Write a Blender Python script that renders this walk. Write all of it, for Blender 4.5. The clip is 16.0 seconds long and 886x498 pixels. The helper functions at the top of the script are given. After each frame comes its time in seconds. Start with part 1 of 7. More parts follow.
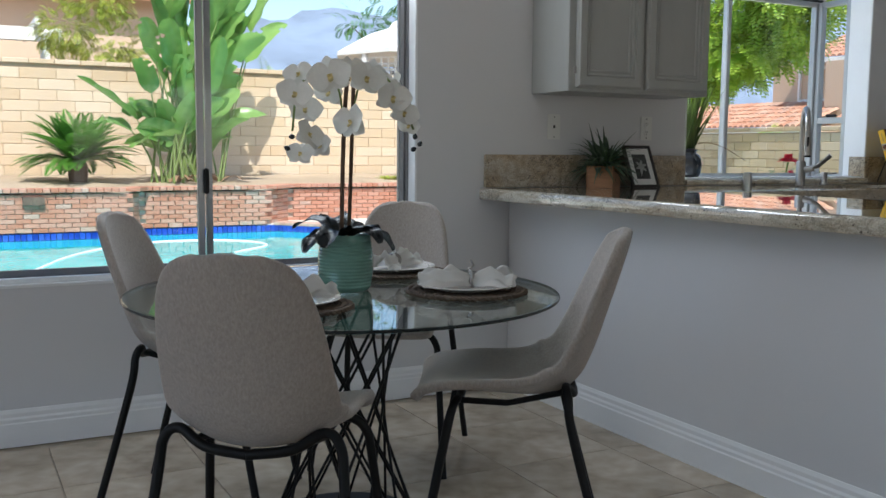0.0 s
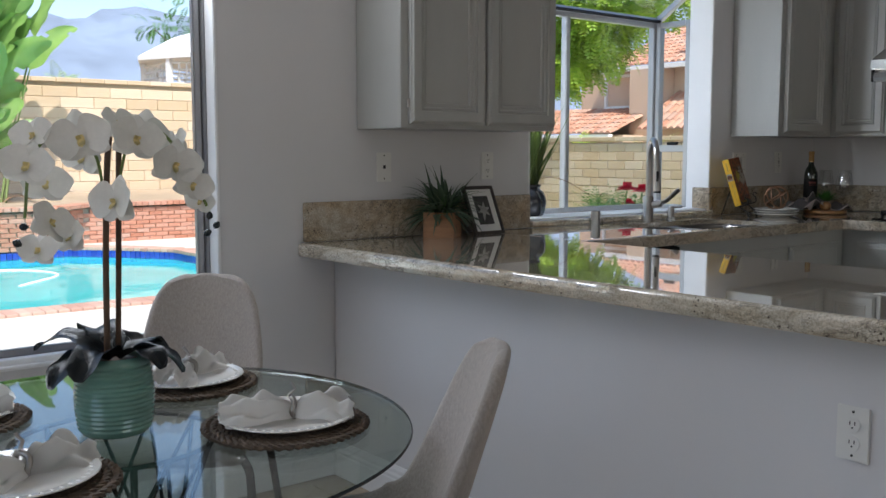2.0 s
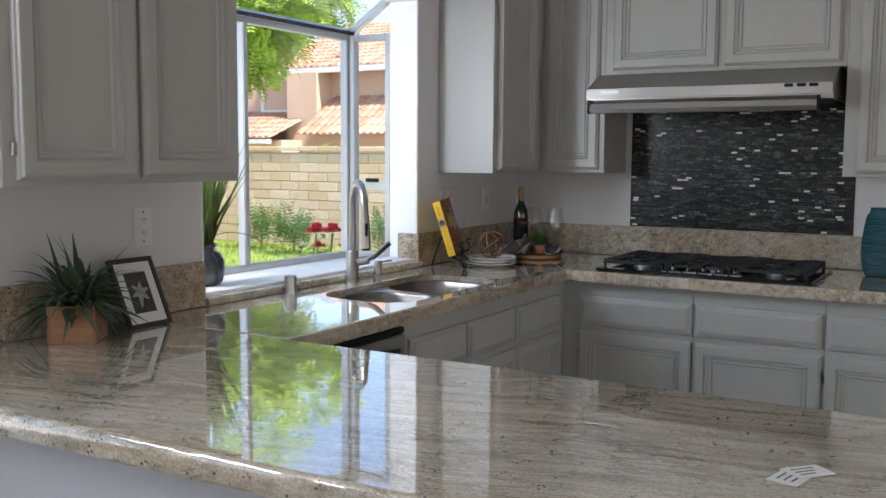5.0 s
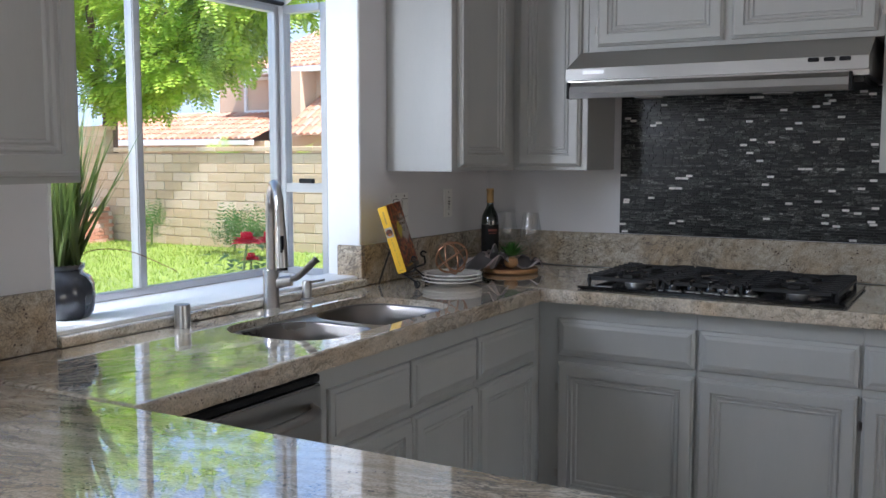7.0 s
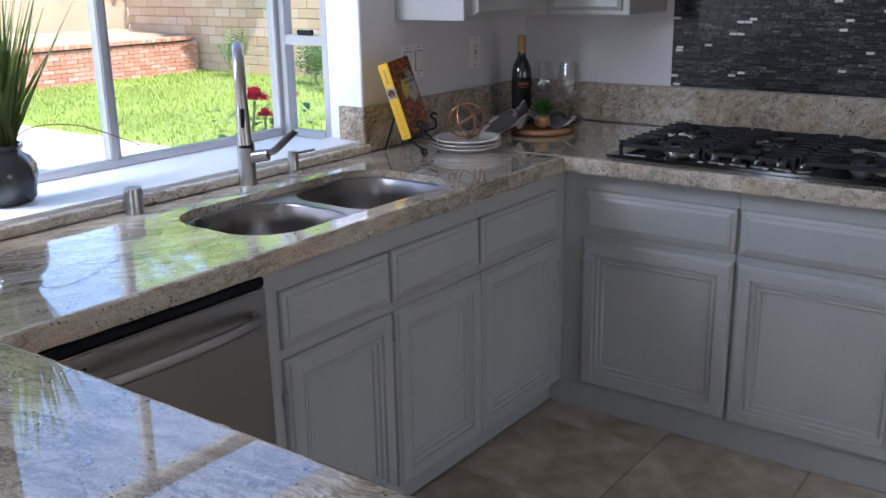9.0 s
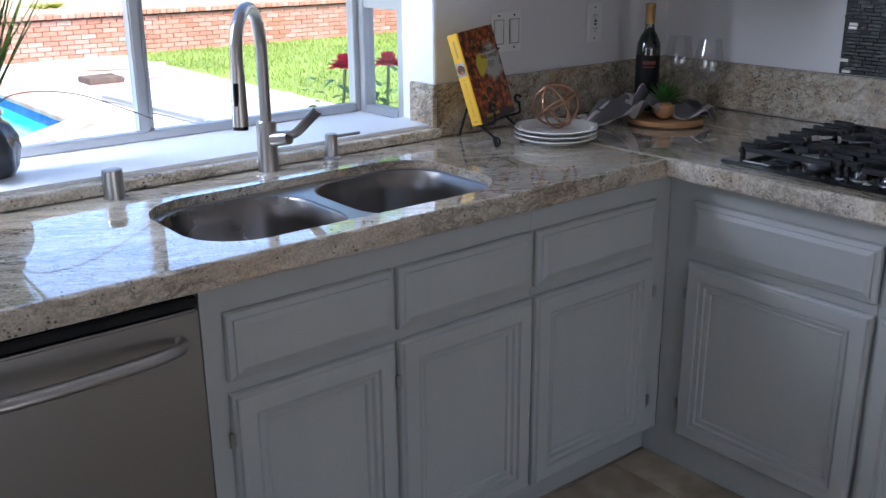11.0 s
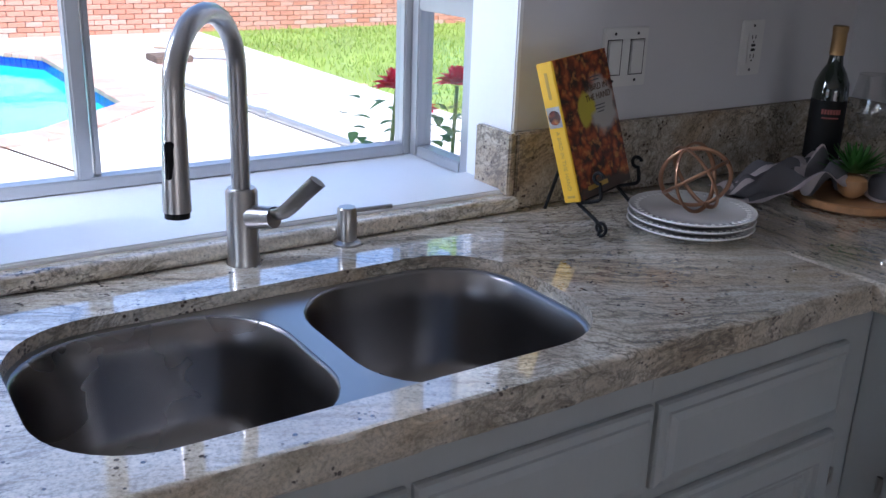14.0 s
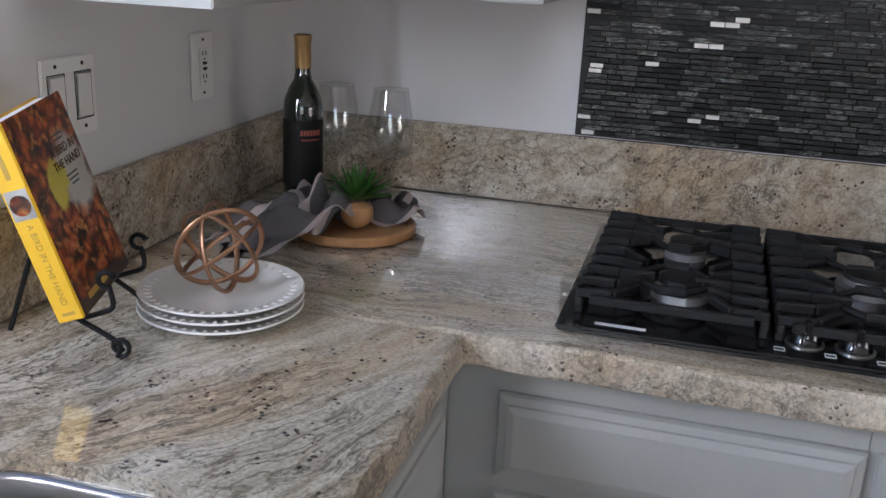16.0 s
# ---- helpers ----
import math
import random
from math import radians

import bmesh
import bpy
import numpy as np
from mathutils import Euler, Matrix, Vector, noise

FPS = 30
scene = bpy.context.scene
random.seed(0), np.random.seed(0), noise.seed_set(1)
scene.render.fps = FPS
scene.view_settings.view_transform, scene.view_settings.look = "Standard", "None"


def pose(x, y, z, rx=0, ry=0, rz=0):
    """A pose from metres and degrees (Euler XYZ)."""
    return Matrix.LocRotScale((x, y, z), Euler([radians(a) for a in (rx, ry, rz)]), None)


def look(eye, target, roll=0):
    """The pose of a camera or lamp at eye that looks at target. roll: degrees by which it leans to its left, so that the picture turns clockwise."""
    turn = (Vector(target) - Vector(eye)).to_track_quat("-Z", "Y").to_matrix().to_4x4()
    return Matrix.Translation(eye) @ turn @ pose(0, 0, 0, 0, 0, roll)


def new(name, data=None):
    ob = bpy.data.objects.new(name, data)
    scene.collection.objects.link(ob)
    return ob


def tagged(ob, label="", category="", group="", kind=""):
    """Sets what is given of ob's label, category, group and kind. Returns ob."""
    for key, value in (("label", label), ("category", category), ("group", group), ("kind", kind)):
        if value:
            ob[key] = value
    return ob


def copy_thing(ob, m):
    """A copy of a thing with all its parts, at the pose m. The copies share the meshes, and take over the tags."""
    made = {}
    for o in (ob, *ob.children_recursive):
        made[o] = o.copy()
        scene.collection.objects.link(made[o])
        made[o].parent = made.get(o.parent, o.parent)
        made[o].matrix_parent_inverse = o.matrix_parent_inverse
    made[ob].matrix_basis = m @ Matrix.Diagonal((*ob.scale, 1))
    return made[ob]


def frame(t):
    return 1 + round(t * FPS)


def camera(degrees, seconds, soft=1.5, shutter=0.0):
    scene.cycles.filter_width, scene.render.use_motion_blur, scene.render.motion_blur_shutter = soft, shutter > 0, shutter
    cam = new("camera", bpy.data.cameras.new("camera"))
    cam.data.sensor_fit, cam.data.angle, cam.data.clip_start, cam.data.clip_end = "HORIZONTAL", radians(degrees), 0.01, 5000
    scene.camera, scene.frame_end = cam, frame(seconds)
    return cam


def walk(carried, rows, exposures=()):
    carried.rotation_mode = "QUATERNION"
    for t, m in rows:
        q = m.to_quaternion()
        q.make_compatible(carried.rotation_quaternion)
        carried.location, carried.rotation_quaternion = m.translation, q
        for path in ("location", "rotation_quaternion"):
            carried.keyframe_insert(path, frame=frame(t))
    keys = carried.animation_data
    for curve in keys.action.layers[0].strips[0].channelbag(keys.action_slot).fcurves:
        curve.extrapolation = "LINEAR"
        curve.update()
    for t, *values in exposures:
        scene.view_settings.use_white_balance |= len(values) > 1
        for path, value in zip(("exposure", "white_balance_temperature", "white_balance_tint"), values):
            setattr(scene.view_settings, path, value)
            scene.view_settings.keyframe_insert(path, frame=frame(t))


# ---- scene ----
cam = camera(50.1, 16.0)
PATH = [
    (0, (0.112, -0.04, 1.08), (1.038, 1.721, 0.872), 0.5),
    (0.5, (0.139, 0.146, 1.041), (1.047, 1.917, 0.847), 0.0),
    (1, (0.189, 0.292, 1.057), (1.11, 2.057, 0.864), 0.3),
    (1.5, (0.359, 0.428, 1.139), (1.436, 2.102, 0.944), 0.1),
    (2, (0.446, 0.556, 1.243), (1.691, 2.107, 1.043), 0.0),
    (2.5, (0.478, 0.704, 1.326), (1.76, 2.226, 1.126), -0.3),
    (3, (0.584, 0.81, 1.361), (2.001, 2.208, 1.161), 0.2),
    (3.5, (0.77, 0.881, 1.399), (2.352, 2.088, 1.198), 0.6),
    (4, (0.893, 1.005, 1.405), (2.531, 2.136, 1.204), 0.7),
    (4.2, (0.93, 1.076, 1.423), (2.597, 2.162, 1.222), 0.8),
    (6.5, (1.666, 1.619, 1.399), (3.396, 2.605, 1.202), 0.2),
    (7, (1.864, 1.597, 1.395), (3.584, 2.6, 1.199), 0.0),
    (7.5, (1.989, 1.592, 1.394), (3.706, 2.599, 1.199), -0.1),
    (8, (2.106, 1.65, 1.452), (3.811, 2.663, 1.19), -0.0),
    (8.5, (2.195, 1.638, 1.485), (3.828, 2.65, 0.929), -0.1),
    (9, (2.372, 1.53, 1.489), (3.907, 2.682, 0.928), -1.0),
    (9.2, (2.443, 1.495, 1.486), (3.938, 2.701, 0.926), -1.2),
    (10.25, (2.81, 1.43, 1.475), (4.13, 2.86, 0.865), -0.8),
    (11.3, (3.162, 1.586, 1.454), (4.275, 3.119, 0.816), -0.4),
    (11.5, (3.211, 1.618, 1.462), (4.253, 3.199, 0.818), -0.4),
    (12, (3.34, 1.709, 1.44), (4.265, 3.358, 0.787), -0.4),
    (12.5, (3.476, 1.791, 1.425), (4.339, 3.471, 0.767), 0.2),
    (13, (3.52, 1.952, 1.446), (4.374, 3.637, 0.787), 0.9),
    (13.5, (3.55, 2.095, 1.455), (4.435, 3.763, 0.796), 1.2),
    (14, (3.648, 2.228, 1.437), (4.702, 3.796, 0.782), 2.0),
    (14.5, (3.738, 2.359, 1.444), (4.994, 3.77, 0.788), 2.7),
    (15, (3.743, 2.537, 1.435), (5.269, 3.658, 0.792), 3.5),
    (15.5, (3.798, 2.672, 1.419), (5.553, 3.397, 0.792), 3.2),
    (16, (3.831, 2.736, 1.433), (5.665, 3.233, 0.812), 2.7),
]
walk(cam, [(t, look(eye, target, roll)) for t, eye, target, roll in PATH], [(0.0, 0.74, 6200, 8), (2.5, 0.82, 6400, 13), (3.5, 1.04, 6500, 14), (4.0, 1.24, 6500, 14), (7.0, 1.46, 6120, 15), (8.5, 1.54, 5880, 19), (12.0, 1.58, 5550, 17), (13.5, 1.36, 5500, 19), (15.0, 1.55, 5800, 20), (16.0, 2.08, 6150, 18)])

# ---------- light ----------
SUN_DIR = Vector((-0.17, -0.66, 1.0)).normalized()
world = bpy.data.worlds.new("sky")
scene.world = world
world.use_nodes = True
wn = world.node_tree.nodes
sky = wn.new("ShaderNodeTexSky")
sky.sky_type, sky.sun_disc = "NISHITA", False
sky.sun_elevation = math.asin(SUN_DIR.z)
sky.sun_rotation = math.atan2(SUN_DIR.x, SUN_DIR.y)
wn["Background"].inputs[1].default_value = 0.15
world.node_tree.links.new(sky.outputs[0], wn["Background"].inputs[0])
sun_data = bpy.data.lights.new("sun", "SUN")
sun_data.energy, sun_data.angle, sun_data.color = 4.0, radians(0.5), (1.0, 0.95, 0.87)
sun = new("sun", sun_data)
sun.matrix_world = look(SUN_DIR * 30, (0, 0, 0))


def window_light(name, eye, target, w, h, watts, colour):
    d = bpy.data.lights.new(name, "AREA")
    d.shape, d.size, d.size_y, d.energy, d.color = "RECTANGLE", w, h, watts, colour
    new(name, d).matrix_world = look(eye, target)


# added area lamps: unseen west (assumed) and south (invented) windows, extra sky at seen ones
window_light("fill_west", (-1.93, 1.2, 1.25), (0, 1.2, 1.2), 2.3, 1.9, 3.4, (0.86, 0.92, 1.0))
window_light("fill_south", (2.6, -2.93, 1.05), (2.6, 0, 1.1), 2.6, 1.35, 3, (0.92, 0.95, 1.0))
window_light("daylight_dining", (1.03, 3.70, 2.05), (1.03, 0, 1.6), 1.7, 0.5, 13, (0.9, 0.95, 1.0))
window_light("daylight_garden", (3.398, 3.895, 1.46), (4.6, 3.2, 1.0), 0.2, 0.95, 9, (0.88, 0.94, 1.0))

# ---------- materials ----------
def nodes_of(name):
    m = bpy.data.materials.new(name)
    m.use_nodes = True
    t = m.node_tree
    return m, t, t.nodes, t.nodes["Principled BSDF"]


def add(t, kind, **vals):
    n = t.nodes.new(kind)
    for k, v in vals.items():
        if k in n.inputs:
            n.inputs[k].default_value = v
    return n


def ramp(t, src, stops):
    r = t.nodes.new("ShaderNodeValToRGB")
    el = r.color_ramp.elements
    while len(el) < len(stops):
        el.new(0.5)
    for e, (p, c) in zip(el, stops):
        e.position, e.color = p, (*c, 1) if len(c) == 3 else c
    t.links.new(src, r.inputs[0])
    return r.outputs[0]


def mixc(t, fac, a, b, mode="MIX"):
    n = t.nodes.new("ShaderNodeMix")
    n.data_type, n.blend_type = "RGBA", mode
    for sock, v in ((n.inputs[0], fac), (n.inputs[6], a), (n.inputs[7], b)):
        if isinstance(v, (int, float)):
            sock.default_value = v
        elif isinstance(v, tuple):
            sock.default_value = (*v, 1)
        else:
            t.links.new(v, sock)
    return n.outputs[2]


def coords(t, scale=(1, 1, 1), rot=(0, 0, 0)):
    c = t.nodes.new("ShaderNodeTexCoord")
    mp = add(t, "ShaderNodeMapping")
    mp.inputs["Scale"].default_value = scale
    mp.inputs["Rotation"].default_value = [radians(a) for a in rot]
    t.links.new(c.outputs["Object"], mp.inputs[0])
    return mp.outputs[0]


def noise_tex(t, co, scale, detail=4.0, rough=0.55, dist=0.0):
    n = add(t, "ShaderNodeTexNoise", Scale=scale, Detail=detail, Roughness=rough, Distortion=dist)
    t.links.new(co, n.inputs["Vector"])
    return n.outputs["Fac"]


def bump(t, height, strength, dist, bsdf):
    b = add(t, "ShaderNodeBump", Strength=strength, Distance=dist)
    t.links.new(height, b.inputs["Height"])
    t.links.new(b.outputs[0], bsdf.inputs["Normal"])


def vary(t, col, amount):
    """Brightness differs from object to object."""
    oi = t.nodes.new("ShaderNodeObjectInfo")
    hsv = add(t, "ShaderNodeHueSaturation")
    mr = add(t, "ShaderNodeMapRange")
    mr.inputs[3].default_value, mr.inputs[4].default_value = 1 - amount, 1 + amount
    t.links.new(oi.outputs["Random"], mr.inputs[0])
    t.links.new(mr.outputs[0], hsv.inputs["Value"])
    t.links.new(col, hsv.inputs["Color"])
    return hsv.outputs[0]


def surface(name, col, rough=0.5, metal=0.0, spread=0.12, scale=8.0, grain=60.0, relief=0.1, depth=0.002, coat=0.0, each=0.0, stretch=(1, 1, 1), sheen=0.0, spec=0.5, tint=None):
    """A plain material: two scales of colour variation, grain relief, uneven gloss."""
    m, t, n, b = nodes_of(name)
    co = coords(t, stretch)
    big = noise_tex(t, co, scale)
    fine = noise_tex(t, co, grain, 3.0)
    dark = tuple(c * (1 - spread) for c in col)
    light = tuple(min(1, c * (1 + spread)) for c in (tint or col))
    c1 = ramp(t, big, [(0.3, dark), (0.7, light)])
    c2 = mixc(t, 0.25, c1, ramp(t, fine, [(0.35, dark), (0.65, light)]))
    if each:
        c2 = vary(t, c2, each)
    t.links.new(c2, b.inputs["Base Color"])
    rr = add(t, "ShaderNodeMapRange")
    rr.inputs[3].default_value, rr.inputs[4].default_value = max(0.02, rough * 0.85), min(1, rough * 1.15)
    t.links.new(big, rr.inputs[0])
    t.links.new(rr.outputs[0], b.inputs["Roughness"])
    b.inputs["Metallic"].default_value = metal
    b.inputs["Coat Weight"].default_value = coat
    b.inputs["Specular IOR Level"].default_value = spec
    if sheen:
        b.inputs["Sheen Weight"].default_value = sheen
    if relief:
        bump(t, fine, relief, depth, b)
    return m


def granite(name, rot, rough=0.05, tone=1.07, warm=1.0):
    """Beige granite: fine parallel streaks, tan clouds, a few thin dark veins, scattered garnet specks."""
    m, t, n, b = nodes_of(name)
    co = coords(t, (1, 1, 1), rot)
    wn3 = add(t, "ShaderNodeTexNoise", Scale=2.4, Detail=5.0)
    t.links.new(co, wn3.inputs["Vector"])
    warped = []
    for stretch, push in (((1.3, 20, 20), 1.8), ((0.55, 6.5, 6.5), 1.6)):
        st = add(t, "ShaderNodeMapping")
        st.inputs["Scale"].default_value = stretch
        t.links.new(co, st.inputs[0])
        av = t.nodes.new("ShaderNodeVectorMath")
        av.operation = "MULTIPLY_ADD"
        av.inputs[1].default_value = (push, push, push)
        t.links.new(wn3.outputs["Color"], av.inputs[0])
        t.links.new(st.outputs[0], av.inputs[2])
        warped.append(av.outputs[0])

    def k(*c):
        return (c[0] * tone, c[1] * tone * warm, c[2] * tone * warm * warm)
    streak = noise_tex(t, warped[0], 1.6, 8.0, 0.66, 0.3)
    c = ramp(t, streak, [(0.28, k(0.25, 0.215, 0.165)), (0.40, k(0.43, 0.38, 0.30)), (0.52, k(0.55, 0.50, 0.415)), (0.66, k(0.64, 0.595, 0.515)), (0.8, k(0.45, 0.40, 0.33))])
    cloud = noise_tex(t, warped[1], 0.8, 4.0)
    c = mixc(t, ramp(t, cloud, [(0.48, (0, 0, 0)), (0.68, (0.65, 0.65, 0.65))]), c, mixc(t, 1.0, c, (0.92, 0.74, 0.52), "MULTIPLY"))
    c = mixc(t, ramp(t, cloud, [(0.30, (0.55, 0.55, 0.55)), (0.45, (0, 0, 0))]), c, mixc(t, 1.0, c, (0.78, 0.80, 0.80), "MULTIPLY"))
    where = noise_tex(t, co, 2.1, 2.0)
    for scale, w, dark, lo in ((1.15, 0.006, 0.8, 0.44), (2.3, 0.009, 0.6, 0.38), (4.1, 0.012, 0.45, 0.40)):
        v = noise_tex(t, warped[1], scale, 9.0, 0.62, 0.2)
        line = ramp(t, v, [(0.5 - 2.2 * w, (0, 0, 0)), (0.5 - 0.3 * w, (dark,) * 3), (0.5 + 0.3 * w, (dark,) * 3), (0.5 + 2.2 * w, (0, 0, 0))])
        gate = ramp(t, where, [(lo, (0, 0, 0)), (lo + 0.12, (1, 1, 1))])
        c = mixc(t, mixc(t, 1.0, line, gate, "MULTIPLY"), c, (0.13, 0.105, 0.08))
    fine = noise_tex(t, co, 190.0, 4.0, 0.65)
    c = mixc(t, 0.45, c, mixc(t, 1.0, c, ramp(t, fine, [(0.36, (0.35, 0.33, 0.3)), (0.5, (0.95, 0.95, 0.95)), (0.64, (1.35, 1.32, 1.28))]), "MULTIPLY"))
    sp = add(t, "ShaderNodeTexVoronoi", Scale=105.0)
    t.links.new(wn3.inputs["Vector"].links[0].from_socket, sp.inputs["Vector"])
    patch = noise_tex(t, co, 26.0, 3.0)
    speck = ramp(t, sp.outputs["Distance"], [(0.26, (1, 1, 1)), (0.36, (0, 0, 0))])
    gate = ramp(t, patch, [(0.575, (0, 0, 0)), (0.61, (0.92, 0.92, 0.92))])
    c = mixc(t, mixc(t, 1.0, speck, gate, "MULTIPLY"), c, (0.05, 0.03, 0.026))
    t.links.new(c, b.inputs["Base Color"])
    b.inputs["Roughness"].default_value = rough
    b.inputs["Specular IOR Level"].default_value = 0.7
    b.inputs["Coat Weight"].default_value = 1.0 if rough < 0.15 else 0.0
    b.inputs["Coat Roughness"].default_value = 0.008
    b.inputs["Coat IOR"].default_value = 1.8
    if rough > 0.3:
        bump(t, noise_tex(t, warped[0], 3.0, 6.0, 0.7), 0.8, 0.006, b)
    return m


def glass(name, tint, rough=0.0, base=0.045, grazing=0.9):
    """A pane: clear seen square on, mirroring more at a slant."""
    m, t, n, b = nodes_of(name)
    tr = add(t, "ShaderNodeBsdfTransparent")
    tr.inputs[0].default_value = (*tint, 1)
    gl = add(t, "ShaderNodeBsdfGlossy", Roughness=rough)
    lw = add(t, "ShaderNodeLayerWeight")
    pw = t.nodes.new("ShaderNodeMath")
    pw.operation = "POWER"
    pw.inputs[1].default_value = 5.0
    t.links.new(lw.outputs["Facing"], pw.inputs[0])
    ma = t.nodes.new("ShaderNodeMath")
    ma.operation = "MULTIPLY_ADD"
    ma.inputs[1].default_value, ma.inputs[2].default_value = grazing, base
    t.links.new(pw.outputs[0], ma.inputs[0])
    mx = t.nodes.new("ShaderNodeMixShader")
    t.links.new(ma.outputs[0], mx.inputs[0])
    t.links.new(tr.outputs[0], mx.inputs[1])
    t.links.new(gl.outputs[0], mx.inputs[2])
    t.links.new(mx.outputs[0], n["Material Output"].inputs[0])
    return m


def leaf(name, dark, light, each=0.25, rough=0.45):
    m, t, n, b = nodes_of(name)
    geo = t.nodes.new("ShaderNodeNewGeometry")
    co = coords(t)
    c = ramp(t, geo.outputs["Random Per Island"], [(0.0, dark), (1.0, light)])
    c = mixc(t, 0.35, c, ramp(t, noise_tex(t, co, 9.0), [(0.3, dark), (0.7, light)]))
    t.links.new(c, b.inputs["Base Color"])
    b.inputs["Roughness"].default_value = rough
    tl = add(t, "ShaderNodeBsdfTranslucent")
    t.links.new(c, tl.inputs[0])
    mx = t.nodes.new("ShaderNodeMixShader")
    mx.inputs[0].default_value = 0.42
    t.links.new(b.outputs[0], mx.inputs[1])
    t.links.new(tl.outputs[0], mx.inputs[2])
    t.links.new(mx.outputs[0], n["Material Output"].inputs[0])
    return m


def brick_mat(name, stops, rough=0.8, relief=0.5):
    """Fired pieces: colour differs by piece, also inside a joined mesh."""
    m, t, n, b = nodes_of(name)
    geo, oi = t.nodes.new("ShaderNodeNewGeometry"), t.nodes.new("ShaderNodeObjectInfo")
    s = t.nodes.new("ShaderNodeMath")
    s.operation = "ADD"
    t.links.new(geo.outputs["Random Per Island"], s.inputs[0])
    t.links.new(oi.outputs["Random"], s.inputs[1])
    f = t.nodes.new("ShaderNodeMath")
    f.operation = "FRACT"
    t.links.new(s.outputs[0], f.inputs[0])
    c = ramp(t, f.outputs[0], stops)
    co = coords(t)
    g = noise_tex(t, co, 30.0, 5.0)
    st = noise_tex(t, co, 1.3, 4.0)
    c = mixc(t, 0.35, c, mixc(t, 1.0, c, ramp(t, g, [(0.3, (0.55, 0.55, 0.55)), (0.7, (1, 1, 1))]), "MULTIPLY"))
    c = mixc(t, ramp(t, st, [(0.5, (0, 0, 0)), (0.8, (0.25, 0.25, 0.25))]), c, (0.45, 0.42, 0.38))
    t.links.new(c, b.inputs["Base Color"])
    b.inputs["Roughness"].default_value = rough
    bump(t, g, relief, 0.01, b)
    return m


M = {}
M["wall"] = surface("wall_paint", (0.66, 0.65, 0.655), 0.75, spread=0.025, scale=1.5, grain=260, relief=0.12, depth=0.001)
M["ceiling"] = surface("ceiling_paint", (0.8, 0.8, 0.79), 0.85, spread=0.02, scale=2, grain=120, relief=0.3)
M["trim"] = surface("white_trim", (0.82, 0.82, 0.82), 0.4, spread=0.02, scale=4, grain=90, relief=0.04)
M["cab"] = surface("grey_cabinet_paint", (0.42, 0.425, 0.408), 0.38, spread=0.035, scale=3, grain=45, relief=0.12, depth=0.001, stretch=(3, 3, 0.6))
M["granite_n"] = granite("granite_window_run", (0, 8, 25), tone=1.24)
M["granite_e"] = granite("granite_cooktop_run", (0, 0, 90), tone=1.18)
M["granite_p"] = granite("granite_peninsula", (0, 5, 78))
# rough rim of the same stone, its shade from the sky toned in
M["granite_edge_shaded"] = granite("granite_rough_edge_shaded", (0, 8, 25), 0.42, 1.02, 0.96)
# same granite pattern in a darker, slightly warmer tone for the upright pieces
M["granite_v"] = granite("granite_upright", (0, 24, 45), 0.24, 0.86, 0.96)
M["steel"] = surface("brushed_steel", (0.39, 0.38, 0.36), 0.32, 1.0, spread=0.02, scale=1.2, grain=120, relief=0.0, stretch=(1, 1, 4))
# bowls only: the dark room they mirror is put into this base colour
M["sink_steel"] = surface("satin_sink_steel_shaded", (0.23, 0.215, 0.205), 0.28, 1.0, spread=0.03, scale=3, grain=90, relief=0.0)
M["nickel"] = surface("brushed_nickel", (0.40, 0.38, 0.36), 0.3, 1.0, spread=0.05, scale=10, grain=200, relief=0.03, depth=0.0005)
M["black"] = surface("black_metal", (0.006, 0.006, 0.0065), 0.5, 0.0, spread=0.2, scale=20, grain=200, relief=0.08, spec=0.25)
M["iron"] = surface("cast_iron", (0.010, 0.010, 0.011), 0.5, spread=0.25, scale=30, grain=300, relief=0.3, depth=0.001)
M["enamel"] = surface("black_enamel", (0.008, 0.008, 0.009), 0.12, spread=0.2, scale=10, grain=100, relief=0.02, coat=0.4)
M["dark"] = surface("dark_gap", (0.02, 0.02, 0.02), 0.7, spread=0.2)
M["alu"] = surface("window_aluminium", (0.47, 0.475, 0.48), 0.35, 0.7, spread=0.05, scale=6, grain=90, relief=0.03)
M["pane"] = glass("window_pane", (0.95, 0.96, 0.96), 0.0, 0.02, 0.5)
M["tableglass"] = glass("table_glass", (0.84, 0.91, 0.89), 0.0, 0.09, 1.0)
M["fabric"] = surface("grey_linen_weave", (0.385, 0.34, 0.305), 0.95, spread=0.20, scale=210, grain=520, relief=0.8, depth=0.0015, sheen=0.3, stretch=(1, 1, 0.45))
M["travertine"] = surface("travertine_tile", (0.34, 0.265, 0.18), 0.2, spread=0.25, scale=3.2, grain=14, relief=0.05, depth=0.001, each=0.06, tint=(0.46, 0.385, 0.295))
M["grout"] = surface("floor_grout", (0.30, 0.25, 0.19), 0.9, spread=0.1)
M["white_china"] = surface("white_china", (0.82, 0.80, 0.76), 0.15, spread=0.02, relief=0.0, coat=0.3)
M["napkin"] = leaf("white_linen", (0.80, 0.78, 0.75), (0.86, 0.85, 0.83), rough=0.9)
M["rattan"] = surface("dark_woven_rattan", (0.11, 0.075, 0.05), 0.75, spread=0.6, scale=45, grain=160, relief=0.6)
M["celadon"] = surface("green_glaze", (0.15, 0.30, 0.25), 0.16, spread=0.12, scale=12, grain=60, relief=0.05, coat=0.4, stretch=(1, 1, 3))
M["petal"] = surface("orchid_petal", (0.85, 0.84, 0.80), 0.6, spread=0.05, scale=30, grain=120, relief=0.1)
M["stem"] = surface("brown_stem", (0.10, 0.055, 0.03), 0.6, spread=0.3, scale=40)
